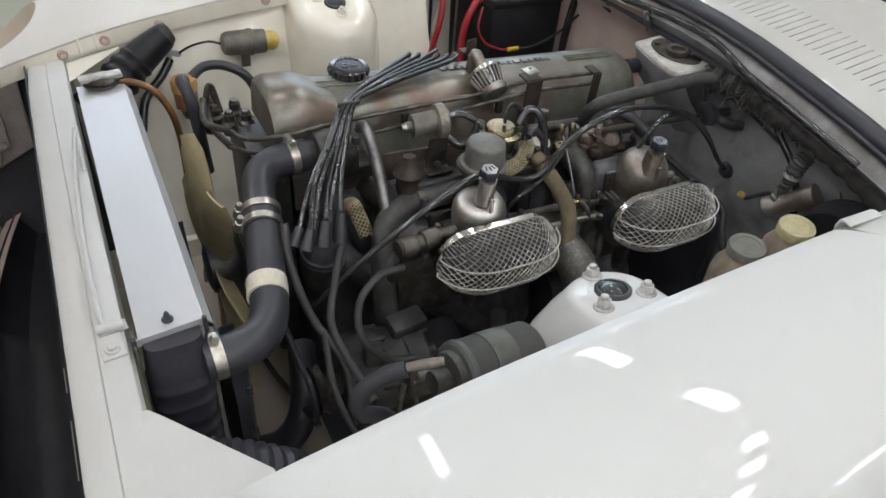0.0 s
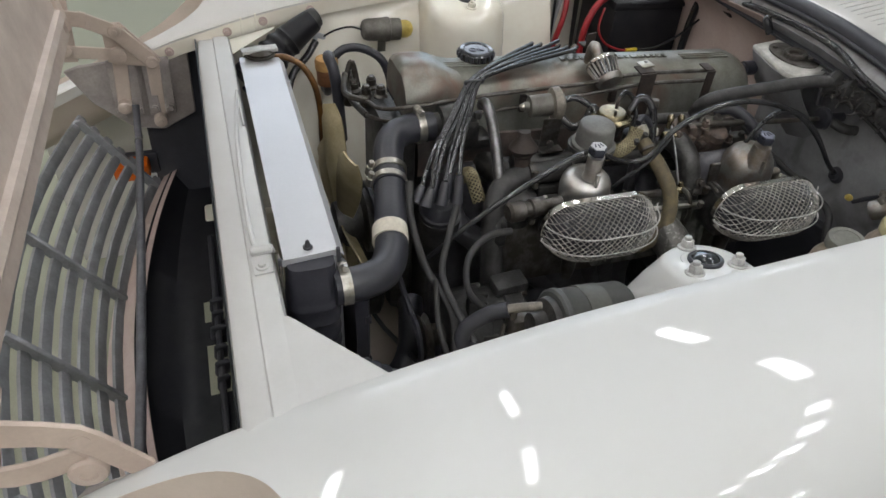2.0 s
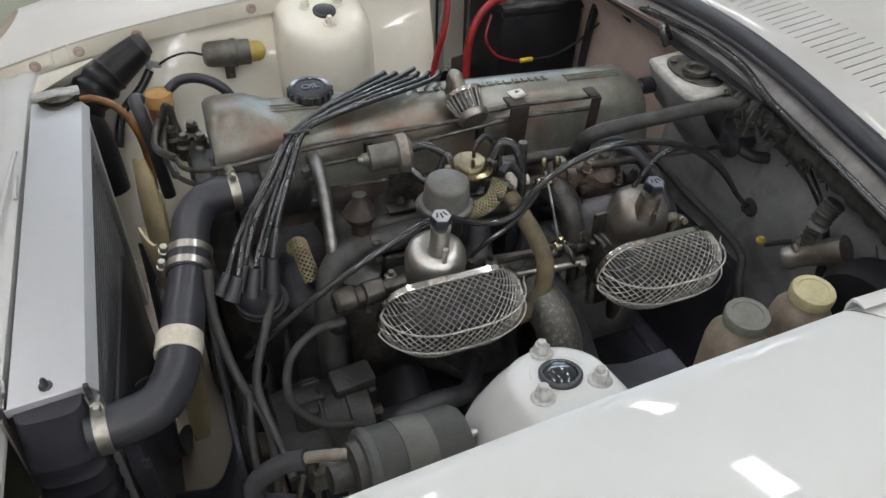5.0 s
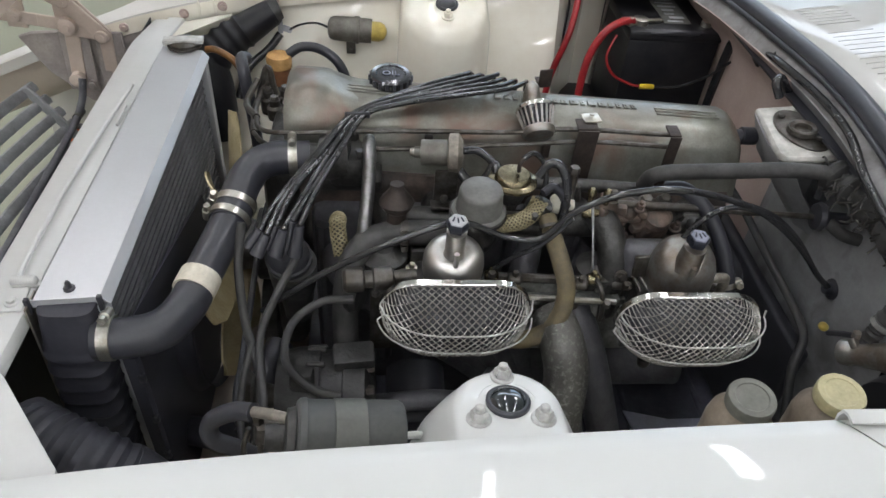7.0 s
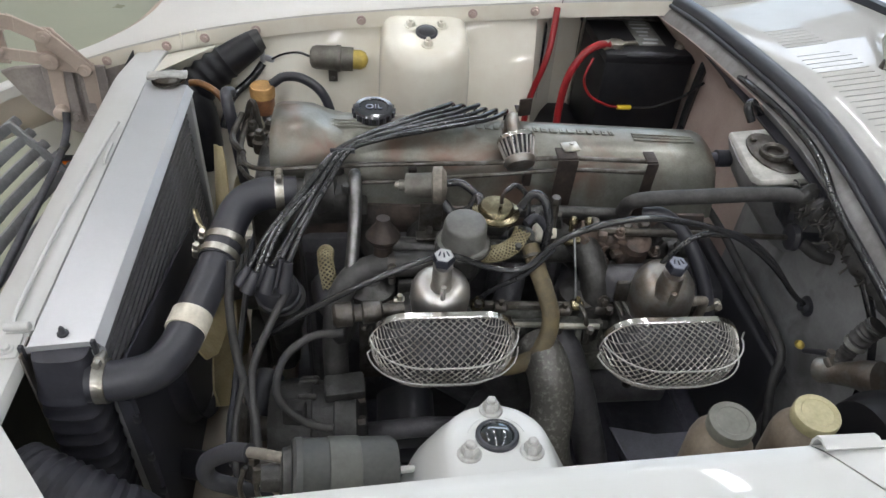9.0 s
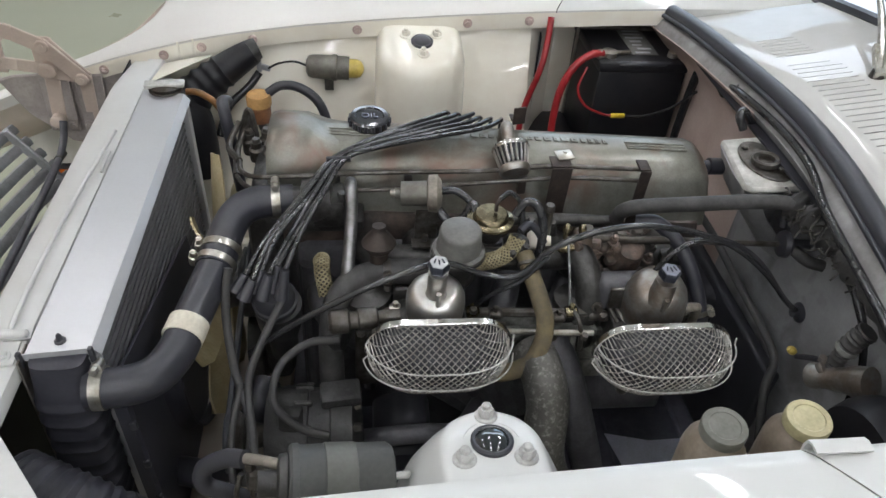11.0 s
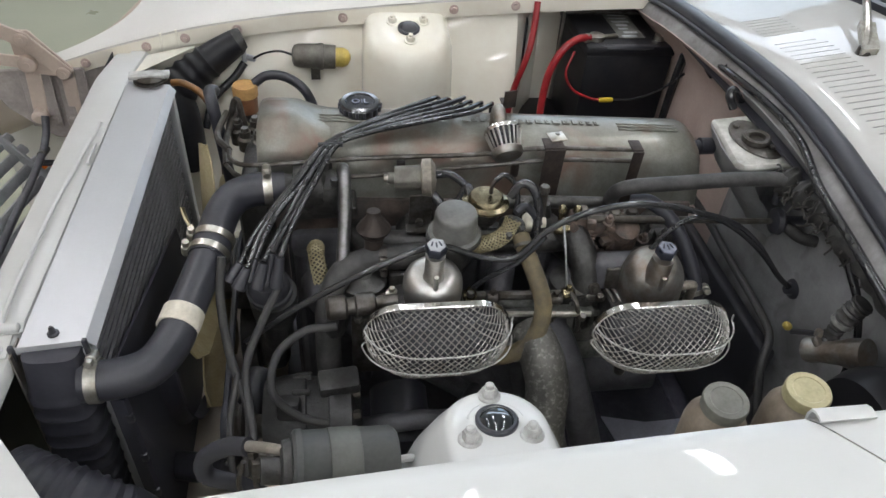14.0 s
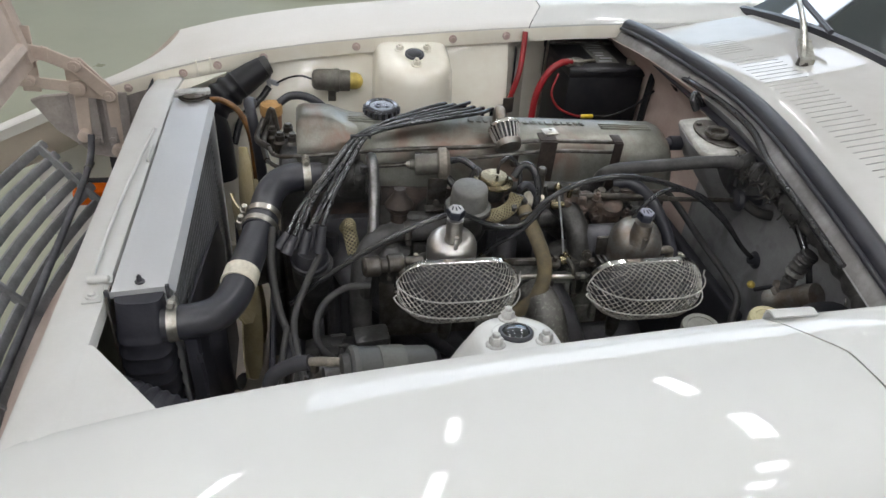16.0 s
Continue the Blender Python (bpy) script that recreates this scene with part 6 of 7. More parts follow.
bm = lathe(B(), (0.152, -0.110, 0.802), (1, -0.2, 0.1), [(0, 0.007), (0.003, 0.0085), (0.012, 0.0085), (0.014, 0.006), (0.022, 0.005)], 18)
solo("pipe_union", bm, GOLD, "small yellow-plated pipe union", "connector")
bm = tube(B(), [(0.135, -0.10, 0.79), (0.135, -0.095, 0.825), (0.136, -0.090, 0.848)], 0.006, 10)
bolt(bm, (0.136, -0.089, 0.848), (0, 0, 1), 0.0075, 0.010)
solo("stud_pillar", bm, WORNSTEEL, "dark stud pillar behind the carburettors", "stud")
for x, y, z in ((0.195, -0.095, 0.815), (0.240, -0.100, 0.812), (0.270, -0.090, 0.806)):
    solo("riser_bolt", bolt(B(), (x, y, z), (0, -0.2, 1), 0.0085, 0.009, 0.012), WORNSTEEL, "grimy hexagon bolt on the casting", "bolt", "riser bolts")
hose("riser_pipe", [(0.20, -0.105, 0.812), (0.245, -0.110, 0.815), (0.30, -0.105, 0.808), (0.36, -0.10, 0.80)], 0.0055, WORNSTEEL, "brown stained pipe over the casting", "pipe", 10)
hose("vacuum_hose", [(0.092, -0.118, 0.838), (0.105, -0.110, 0.842), (0.118, -0.112, 0.832), (0.128, -0.116, 0.815)], 0.0055, RUBBER, "short black hose beside the white connector")

# rusty heat riser by the rear intake
random.seed(21)
hr = thing("heat_riser", (0.245, -0.09, 0.74), "brown rusty crusted casting behind the rear carburettor", "casting")
bm = tube(B(), [(0.178, -0.092, 0.802), (0.205, -0.098, 0.800), (0.236, -0.096, 0.797), (0.266, -0.092, 0.792)], lambda u: 0.0150 + 0.003 * math.sin(u * 17), 14, 8)
part("log", bm, LUMP, hr)
bm = box(B(), (0.256, -0.104, 0.780), (0.046, 0.030, 0.052), (6, 0, 4), 0.010, 3)
lathe(bm, (0.256, -0.112, 0.790), (0, -0.3, 1), [(0, 0.018), (0.012, 0.018), (0.017, 0.012), (0.018, 0.0)], 18)
part("valve_body", bm, LUMP, hr)
part("ledge", box(B(), (0.258, -0.118, 0.754), (0.105, 0.032, 0.011), (-8, 0, 2), 0.004), COPPER, hr, "stained machined ledge")
for k in range(16):
    px, pz = random.uniform(0.175, 0.245), random.uniform(0.772, 0.812)
    part("crust", box(B(), (px, -0.106 - random.uniform(0, 0.010), pz), (random.uniform(0.007, 0.017), 0.012, random.uniform(0.006, 0.013)), (random.uniform(-30, 30), random.uniform(-30, 30), random.uniform(-40, 40)), 0.003), LUMP, hr)
for px, py, pz in ((0.228, -0.112, 0.812), (0.288, -0.110, 0.776), (0.216, -0.116, 0.760), (0.300, -0.118, 0.758)):
    part("stud", bolt(B(), (px, py, pz), (0, -0.3, 1), 0.0065, 0.008, 0.009, 0.006), COPPER, hr)
bm = tube(B(), [(0.176, -0.088, 0.790), (0.188, -0.118, 0.782), (0.198, -0.140, 0.755), (0.200, -0.150, 0.715), (0.198, -0.152, 0.66)], lambda u: 0.0205, 20)
solo("air_elbow", bm, CASTDARK, "dull dark rubber elbow between the carburettors", "hose")
fl = thing("intake_flange", (0.240, -0.15, 0.70), "black rounded flange of the rear intake", "casting")
part("frame", box(B(), (0.240, -0.146, 0.752), (0.072, 0.034, 0.056), (-6, 0, 0), 0.014, 3), IRON, fl)
part("face", box(B(), (0.243, -0.165, 0.755), (0.046, 0.006, 0.034), (-6, 0, 0), 0.010, 3), WORNSTEEL, fl, "greyer recessed face")
for dx, dz in ((-0.018, -0.022), (0.006, -0.030), (-0.030, -0.006)):
    part("nut", bolt(B(), (0.236 + dx, -0.168, 0.745 + dz), (0, -1, 0.4), 0.006, 0.007, 0.009), WORNSTEEL, fl)
hose("head_rail", [(0.10, -0.028, 0.788), (0.16, -0.030, 0.788), (0.22, -0.032, 0.786), (0.262, -0.034, 0.784)], 0.010, CASTDARK, "dark pipe rail along the head's foot", "pipe")
for x, y, z, a in ((0.120, -0.060, 0.800, 20), (0.150, -0.064, 0.798, -15), (0.300, -0.080, 0.770, 30), (0.330, -0.085, 0.760, -10)):
    bm = box(B(), (x, y, z), (0.020, 0.016, 0.022), (10, a, a), 0.004)
    bolt(bm, (x, y - 0.006, z + 0.010), (0, -0.3, 1), 0.0055, 0.008)
    solo("head_lug", bm, CASTDARK, "grimy bolted lug on the head", "casting", "head lugs")

# ---- long cables ----
hose("throttle_cable", [(-0.270, -0.184, 0.686), (-0.237, -0.190, 0.722), (-0.18, -0.195, 0.770), (-0.11, -0.196, 0.815), (-0.045, -0.182, 0.834), (-0.01, -0.172, 0.830), (0.04, -0.168, 0.806), (0.085, -0.170, 0.806), (0.120, -0.172, 0.850), (0.165, -0.174, 0.878), (0.225, -0.172, 0.888), (0.285, -0.166, 0.877), (0.335, -0.160, 0.859), (0.395, -0.148, 0.829), (0.45, -0.142, 0.783), (0.51, -0.137, 0.715), (0.556, -0.133, 0.675)], 0.0043, CABLE, "long black cable looping over the carburettors", "cable", 12)
hose("choke_cable", [(0.245, -0.165, 0.735), (0.258, -0.165, 0.765), (0.280, -0.165, 0.82), (0.310, -0.162, 0.850), (0.350, -0.158, 0.850), (0.395, -0.152, 0.824), (0.45, -0.145, 0.778), (0.52, -0.135, 0.705), (0.556, -0.130, 0.67)], 0.0036, CABLE, "thin black cable arching behind the rear dome", "cable", 10)
hose("choke_cable", [(0.03, -0.165, 0.745), (0.05, -0.170, 0.77), (0.09, -0.172, 0.80), (0.118, -0.174, 0.842)], 0.0032, CABLE, "thin black cable rising from the linkage", "cable", 8)
bm = lathe(B(), (0.553, -0.133, 0.682), (-1, 0, 0.1), [(0, 0.017), (0.005, 0.016), (0.008, 0.010), (0.016, 0.008)], 20)
solo("cable_grommet", bm, RUBBER, "black rubber grommet in the firewall", "grommet")
hose("wiring_cable", [(-0.29, -0.14, 0.80), (-0.295, -0.17, 0.755), (-0.285, -0.22, 0.70), (-0.262, -0.28, 0.66), (-0.27, -0.33, 0.60)], 0.0058, LOWCABLE, "black cable dropping beside the radiator hose", "cable")
hose("wiring_cable", [(-0.222, -0.165, 0.765), (-0.245, -0.20, 0.735), (-0.265, -0.24, 0.695), (-0.255, -0.31, 0.665), (-0.25, -0.35, 0.66)], 0.0052, LOWCABLE, "black cable from the distributor to the canister", "cable")
hose("wiring_cable", [(-0.15, -0.21, 0.735), (-0.19, -0.215, 0.735), (-0.225, -0.235, 0.715), (-0.232, -0.265, 0.68), (-0.20, -0.28, 0.645), (-0.165, -0.285, 0.635)], 0.0052, LOWCABLE, "black cable looping over the alternator", "cable")
hose("wiring_cable", [(-0.275, -0.24, 0.69), (-0.285, -0.29, 0.655), (-0.28, -0.34, 0.62), (-0.255, -0.37, 0.58)], 0.0045, LOWCABLE, "thin black cable down by the canister", "cable")
hose("lower_hose", [(-0.40, -0.20, 0.44), (-0.34, -0.22, 0.46), (-0.30, -0.20, 0.50), (-0.27, -0.10, 0.52)], 0.022, RUBBER, "black lower radiator hose", seg=16)

# ---- far side of the bay ----
ow = thing("air_duct", (-0.40, 0.45, 0.70), "black corrugated air duct beside the radiator", "air duct")
part("duct", tube(B(), [(-0.475, 0.425, 0.705), (-0.435, 0.447, 0.732), (-0.397, 0.468, 0.757), (-0.358, 0.485, 0.780), (-0.326, 0.497, 0.797)], lambda u: 0.042 - 0.017 * u + 0.0022 * math.sin(u * 55) * (u > 0.15) * (u < 0.6), 22, 16), BATTERY, ow)
part("mouth_frill", tube(B(), [(-0.332, 0.495, 0.793), (-0.322, 0.499, 0.800), (-0.314, 0.502, 0.803)], lambda u: 0.026 - 0.006 * u, 14, 4), DRYRUBBER, ow, "frayed end of the duct")
# black tube added in place of the shade on the wing below the duct
part("shade_tube", tube(B(), [(-0.455, 0.432, 0.712), (-0.440, 0.420, 0.685), (-0.432, 0.405, 0.64), (-0.428, 0.395, 0.58)], lambda u: 0.040 - 0.008 * u, 22, 6), BATTERY, ow)
ad = thing("air_duct", (-0.40, -0.41, 0.60), "black corrugated air duct low beside the radiator", "air duct")
part("duct", tube(B(), [(-0.500, -0.380, 0.700), (-0.465, -0.396, 0.696), (-0.425, -0.409, 0.682), (-0.388, -0.418, 0.655), (-0.358, -0.424, 0.61), (-0.342, -0.425, 0.54)], lambda u: 0.043 + 0.0017 * math.sin(u * 120) * (u < 0.55), 22, 16), MATTBLACK, ad)
part("collar", tube(B(), [(-0.396, -0.4164, 0.662), (-0.388, -0.418, 0.655), (-0.3765, -0.4206, 0.641)], 0.0455, 24, 4), RUBBER, ad, "smooth rubber collar on the duct")
hose("overflow_tube", [(-0.425, 0.345, 0.790), (-0.405, 0.343, 0.790), (-0.375, 0.332, 0.775), (-0.355, 0.318, 0.740), (-0.348, 0.305, 0.69), (-0.35, 0.29, 0.62)], lambda u: 0.0062, AMBERHOSE, "amber-brown overflow tube from the filler neck", "hose")
bt = thing("washer_bottle", (-0.31, 0.42, 0.68), "small fluid bottle with a yellowed cap", "bottle")
part("cap", lathe(B(), (-0.312, 0.425, 0.722), (0, 0, 1), [(0, 0.024), (0.016, 0.0245), (0.022, 0.022), (0.024, 0.0)], 26), OCHRE, bt, "yellowed plastic cap")
part("body", lathe(B(), (-0.312, 0.425, 0.684), (0, 0, 1), [(0, 0.013), (0.004, 0.021), (0.034, 0.022), (0.038, 0.018)], 26), FLUID, bt)
part("bracket", tube(B(), [(-0.312, 0.425, 0.69), (-0.31, 0.44, 0.66), (-0.31, 0.49, 0.65), (-0.31, 0.54, 0.65)], 0.009, 10), PLASTIC, bt)
hose("vapour_hose", [(-0.295, 0.432, 0.742), (-0.270, 0.437, 0.756), (-0.235, 0.430, 0.757), (-0.200, 0.412, 0.740), (-0.182, 0.402, 0.700), (-0.18, 0.395, 0.65)], 0.0092, RUBBER, "black hose curving from the small bottle")
hm = thing("washer_motor", (-0.17, 0.50, 0.73), "grey barrel motor with a yellow end cap on the wing", "motor")
ma, md = V(-0.222, 0.492, 0.772), V(1, -0.02, -0.04)
part("barrel", lathe(B(), ma, md, [(0, 0.012), (0.004, 0.020), (0.012, 0.023), (0.05, 0.0245), (0.052, 0.026), (0.060, 0.026), (0.062, 0.0235), (0.085, 0.023)], 28), MOTORGREY, hm)
part("end_cap", lathe(B(), ma + md * 0.085, md, [(0, 0.019), (0.015, 0.019), (0.024, 0.015), (0.029, 0.006), (0.03, 0.0)], 24), BULB, hm, "yellow translucent end cap")
bm = box(B(), (-0.178, 0.487, 0.742), (0.018, 0.003, 0.045), (10, 0, 0), 0.001)
bolt(bm, (-0.178, 0.485, 0.732), (0, -1, 0), 0.004, 0.004)
part("strap", bm, MOTORGREY, hm)
hose("motor_wire", [(-0.220, 0.492, 0.772), (-0.245, 0.497, 0.778), (-0.275, 0.510, 0.768), (-0.300, 0.520, 0.752)], 0.0024, CABLE, "thin wire to the barrel motor", "wire", 6)
bm = box(B(), (-0.305, 0.521, 0.752), (0.020, 0.006, 0.012), (0, 20, 0), 0.002)
box(bm, (-0.318, 0.521, 0.758), (0.010, 0.006, 0.030), bevel=0.002)
solo("wire_clip", bm, PALE, "pale wire clip on the inner wing", "clip")
hose("wing_harness", [(-0.318, 0.515, 0.745), (-0.34, 0.50, 0.72), (-0.38, 0.47, 0.69), (-0.40, 0.44, 0.64)], 0.008, CABLE, "black harness going down behind the duct", "cable")
vf = thing("vacuum_fittings", (-0.30, 0.17, 0.72), "cluster of small dark pipes and valves at the head's front", "fittings")
for a, b, c in (((-0.315, 0.205, 0.81), (-0.325, 0.15, 0.80), (-0.30, 0.085, 0.815)), ((-0.300, 0.23, 0.80), (-0.315, 0.17, 0.785), (-0.305, 0.075, 0.795)), ((-0.318, 0.21, 0.77), (-0.300, 0.22, 0.825), (-0.29, 0.21, 0.78))):
    part("pipe", tube(B(), [a, b, c], 0.0055, 8), WORNSTEEL, vf)
for x, y, z in ((-0.30, 0.20, 0.79), (-0.285, 0.165, 0.795), (-0.27, 0.19, 0.80), (-0.305, 0.225, 0.77), (-0.262, 0.15, 0.80)):
    part("valve", bolt(lathe(B(), (x, y, z - 0.03), (0, 0, 1), [(0, 0.012), (0.02, 0.013), (0.024, 0.009), (0.034, 0.009)], 12), (x, y, z), (0, 0, 1), 0.007, 0.008), WORNSTEEL, vf)
hose("coolant_return", [(-0.335, 0.24, 0.83), (-0.34, 0.225, 0.836), (-0.335, 0.205, 0.82), (-0.33, 0.20, 0.77), (-0.325, 0.20, 0.68)], 0.010, RUBBER, "black hose bent over at the engine's front")

bat = thing("battery", (0.455, 0.555, 0.60), "black car battery with a worn label on top", "battery")
part("case", box(B(), (0.458, 0.548, 0.695), (0.185, 0.21, 0.20), bevel=0.006), BATTERY, bat)
part("lid", box(B(), (0.458, 0.548, 0.803), (0.192, 0.216, 0.022), bevel=0.006), BATTERY, bat)
random.seed(3)
lf = part("label_field", box(B(), (0.47, 0.545, 0.8142), (0.055, 0.13, 0.001), bevel=0), CAPGREY, bat, "worn grey label on the lid")
for j in range(7):
    part("bar", box(B(), (0.47 + random.uniform(-0.006, 0.006), 0.49 + 0.018 * j, 0.8150), (random.uniform(0.02, 0.042), random.choice((0.004, 0.007, 0.009)), 0.0006), bevel=0), PALE, lf)
part("handle_strap", tube(B(), [(0.37, 0.452, 0.806), (0.45, 0.442, 0.812), (0.546, 0.452, 0.806)], 0.006, 8), PLASTIC, bat)
for x in (0.390, 0.525):
    part("terminal", lathe(B(), (x, 0.475, 0.812), (0, 0, 1), [(0, 0.011), (0.012, 0.010), (0.0125, 0.0)], 16), STEEL, bat)
tm = thing("terminal_clamp", (0.392, 0.478, 0.813), "bright terminal clamp on the battery post", "clamp")
bm = lathe(B(), (0.390, 0.475, 0.814), (0, 0, 1), [(0, 0.016), (0.010, 0.016), (0.011, 0.012)], 18)
box(bm, (0.372, 0.468, 0.819), (0.03, 0.018, 0.010), (0, 0, 25), 0.002)
bolt(bm, (0.365, 0.463, 0.822), (0, 0, 1), 0.006, 0.007)
box(bm, (0.42, 0.482, 0.818), (0.035, 0.010, 0.007), (0, 0, 10), 0.002)
part("lug", bm, STEEL, tm)
hd = thing("battery_hold_down", (0.33, 0.56, 0.80), "thin bright battery hold-down bolt and bar", "bracket")
part("bolt", tube(B(), [(0.352, 0.585, 0.62), (0.352, 0.585, 0.835)], 0.0035, 8, smooth=False), STEEL, hd)
part("bar", tube(B(), [(0.352, 0.585, 0.826), (0.45, 0.59, 0.824), (0.555, 0.59, 0.822)], 0.005, 8), WORNSTEEL, hd)
hose("battery_cable", [(0.372, 0.466, 0.822), (0.345, 0.455, 0.824), (0.315, 0.447, 0.805), (0.292, 0.440, 0.76), (0.283, 0.430, 0.70), (0.28, 0.41, 0.62)], 0.0078, REDCABLE, "thick red battery cable arching to the terminal", "cable", 14)
hose("battery_cable", [(0.268, 0.515, 0.875), (0.264, 0.500, 0.842), (0.256, 0.480, 0.800), (0.246, 0.470, 0.765), (0.234, 0.470, 0.720), (0.226, 0.470, 0.672), (0.222, 0.465, 0.60)], 0.0066, REDCABLE, "second red cable dropping beside the strut tower", "cable", 14)
hose("sense_wire", [(0.34, 0.45, 0.80), (0.325, 0.435, 0.76), (0.345, 0.43, 0.725), (0.385, 0.43, 0.705), (0.41, 0.428, 0.702)], 0.0028, REDCABLE, "thin red wire looping below the terminal", "wire", 8)
bm = lathe(B(), (0.405, 0.428, 0.702), (1, 0, 0.0), [(0, 0.004), (0.002, 0.0052), (0.028, 0.0052), (0.03, 0.004)], 12)
solo("wire_connector", bm, YELLOW, "yellow crimp connector on a thin wire", "connector")
hose("sense_wire", [(0.435, 0.428, 0.702), (0.48, 0.425, 0.705), (0.52, 0.40, 0.74), (0.545, 0.37, 0.79)], 0.0028, CABLE, "thin black wire past the battery", "wire", 8)
bm = tube(B(), [(0.555, 0.42, 0.58), (0.552, 0.415, 0.70), (0.548, 0.40, 0.79), (0.545, 0.385, 0.835)], 0.009, 8)
solo("ground_strap", bm, CABLE, "black cable rising beside the battery", "cable")
hose("wing_trim", [(0.272, 0.53, 0.86), (0.275, 0.545, 0.80), (0.262, 0.55, 0.72)], 0.006, PALE, "pale vertical seam sealer behind the strut tower", "sealer", 8)

# black panels added round the battery, in place of the recess's shade
bb = thing("dark_recess", (0.41, 0.57, 0.45), "added black panels that darken the recess behind the strut tower", "battery tray")
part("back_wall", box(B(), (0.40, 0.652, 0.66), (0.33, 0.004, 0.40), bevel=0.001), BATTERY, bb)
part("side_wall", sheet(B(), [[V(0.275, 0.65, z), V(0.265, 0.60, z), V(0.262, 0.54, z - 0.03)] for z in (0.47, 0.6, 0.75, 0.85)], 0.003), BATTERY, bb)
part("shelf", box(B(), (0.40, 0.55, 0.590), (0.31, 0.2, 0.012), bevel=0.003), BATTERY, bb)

# ---- firewall things ----
lt_ = thing("bonnet_lock", (0.49, 0.03, 0.80), "white bonnet lock plate with an oval striker hole", "bonnet lock")
bm = B()
slab(bm, [V(0.446, 0.084, 0.846), V(0.438, -0.028, 0.836), V(0.446, -0.042, 0.836), V(0.536, -0.050, 0.847), V(0.540, 0.0, 0.850), V(0.537, 0.084, 0.855)], 0.011, (-0.1, 0, 1), 0.004)
part("plate", bm, LOCKWHITE, lt_)
part("bracket", slab(B(), [V(0.455, 0.02, 0.838), V(0.52, 0.02, 0.845), V(0.556, 0.02, 0.83), V(0.556, 0.02, 0.70), V(0.53, 0.02, 0.72)], 0.003, (0, 1, 0), 0.0008), DUSTY, lt_, "dusty support below the lock plate")
part("flap", sheet(B(), [[V(0.446, 0.078, 0.850), V(0.470, 0.074, 0.79), V(0.552, 0.068, 0.70)], [V(0.441, 0.02, 0.843), V(0.470, 0.02, 0.78), V(0.552, 0.015, 0.68)], [V(0.441, -0.030, 0.840), V(0.475, -0.030, 0.78), V(0.555, -0.03, 0.69)], [V(0.455, -0.042, 0.842), V(0.49, -0.045, 0.79), V(0.56, -0.05, 0.71)]], 0.002), DUSTY, lt_, "dusty flap below the lock plate")
part("lock_web", sheet(B(), [[V(0.53, 0.075, 0.862), V(0.545, 0.07, 0.868)], [V(0.532, 0.02, 0.860), V(0.547, 0.02, 0.866)], [V(0.528, -0.05, 0.856), V(0.548, -0.06, 0.862)], [V(0.530, -0.075, 0.850), V(0.550, -0.085, 0.852)]], 0.002), CHANNEL, lt_, "grey web joining plate and firewall")
bm = B()
slab(bm, [V(0.489 + 0.033 * math.cos(a) - 0.008 * math.sin(a), 0.018 + 0.050 * math.sin(a), 0.8565 + 0.1 * 0.029 * math.cos(a) + 0.0035 * math.sin(a)) for a in np.linspace(0, 2 * math.pi, 25)[:-1]], 0.003, (-0.1, 0, 1), 0.0005)
part("grease_plate", bm, WORNSTEEL, lt_, "dark greasy oval plate")
part("striker_ring", lathe(B(), (0.487, 0.014, 0.8595), (-0.1, 0, 1), [(0.0, 0.022), (0.007, 0.021), (0.008, 0.018), (0.006, 0.013), (-0.002, 0.011), (-0.002, 0.0)], 26), WORNSTEEL, lt_)
for p in ((0.470, 0.050, 0.8595), (0.50, -0.012, 0.860)):
    part("screw", bolt(B(), p, (-0.1, 0, 1), 0.005, 0.004), WORNSTEEL, lt_)
lt_.location = lt_.location + V(0.009, 0.002, 0)
hose("lock_cable", [(0.485, 0.085, 0.875), (0.475, 0.092, 0.895), (0.488, 0.105, 0.897), (0.515, 0.12, 0.87), (0.535, 0.14, 0.86), (0.532, 0.17, 0.885), (0.522, 0.2, 0.89)], 0.0065, CABLE, "black cable looping from the bonnet lock", "cable")
bm = box(B(), (0.545, 0.285, 0.85), (0.02, 0.05, 0.025), (10, 0, 0), 0.004)
box(bm, (0.535, 0.255, 0.857), (0.012, 0.03, 0.012), (0, 0, 20), 0.003)
bolt(bm, (0.533, 0.29, 0.856), (-1, 0, 0.2), 0.005, 0.006)
solo("harness_clip", bm, RUST, "dark rusty harness clip on the firewall", "clip")
hose("firewall_harness", [(0.526, 0.27, 0.868), (0.517, 0.20, 0.886), (0.515, 0.166, 0.892), (0.520, 0.084, 0.897), (0.521, 0.01, 0.899), (0.515, -0.06, 0.897), (0.499, -0.13, 0.888), (0.490, -0.18, 0.885), (0.480, -0.27, 0.878), (0.466, -0.39, 0.866)], 0.0062, CABLE, "black harness along the firewall's top", "cable")
hose("heater_hose", [(0.255, -0.045, 0.80), (0.255, -0.06, 0.826), (0.270, -0.072, 0.842), (0.305, -0.078, 0.849), (0.36, -0.080, 0.853), (0.43, -0.083, 0.858), (0.485, -0.086, 0.856), (0.515, -0.10, 0.84)], 0.0108, DRYRUBBER, "weathered grey heater hose to the firewall", seg=14)
hose("heater_hose", [(0.275, -0.07, 0.815), (0.30, -0.085, 0.822), (0.33, -0.11, 0.80), (0.355, -0.14, 0.755), (0.365, -0.165, 0.715), (0.366, -0.175, 0.69)], 0.0105, RUBBER, "black hose bending behind the rear carburettor", seg=14)
clamp("hose_clamp", (0.364, -0.163, 0.718), (0.3, -0.5, -0.8), 0.011, (1, -0.2, 0.3), "small screw clamp at a hose end", width=0.007)
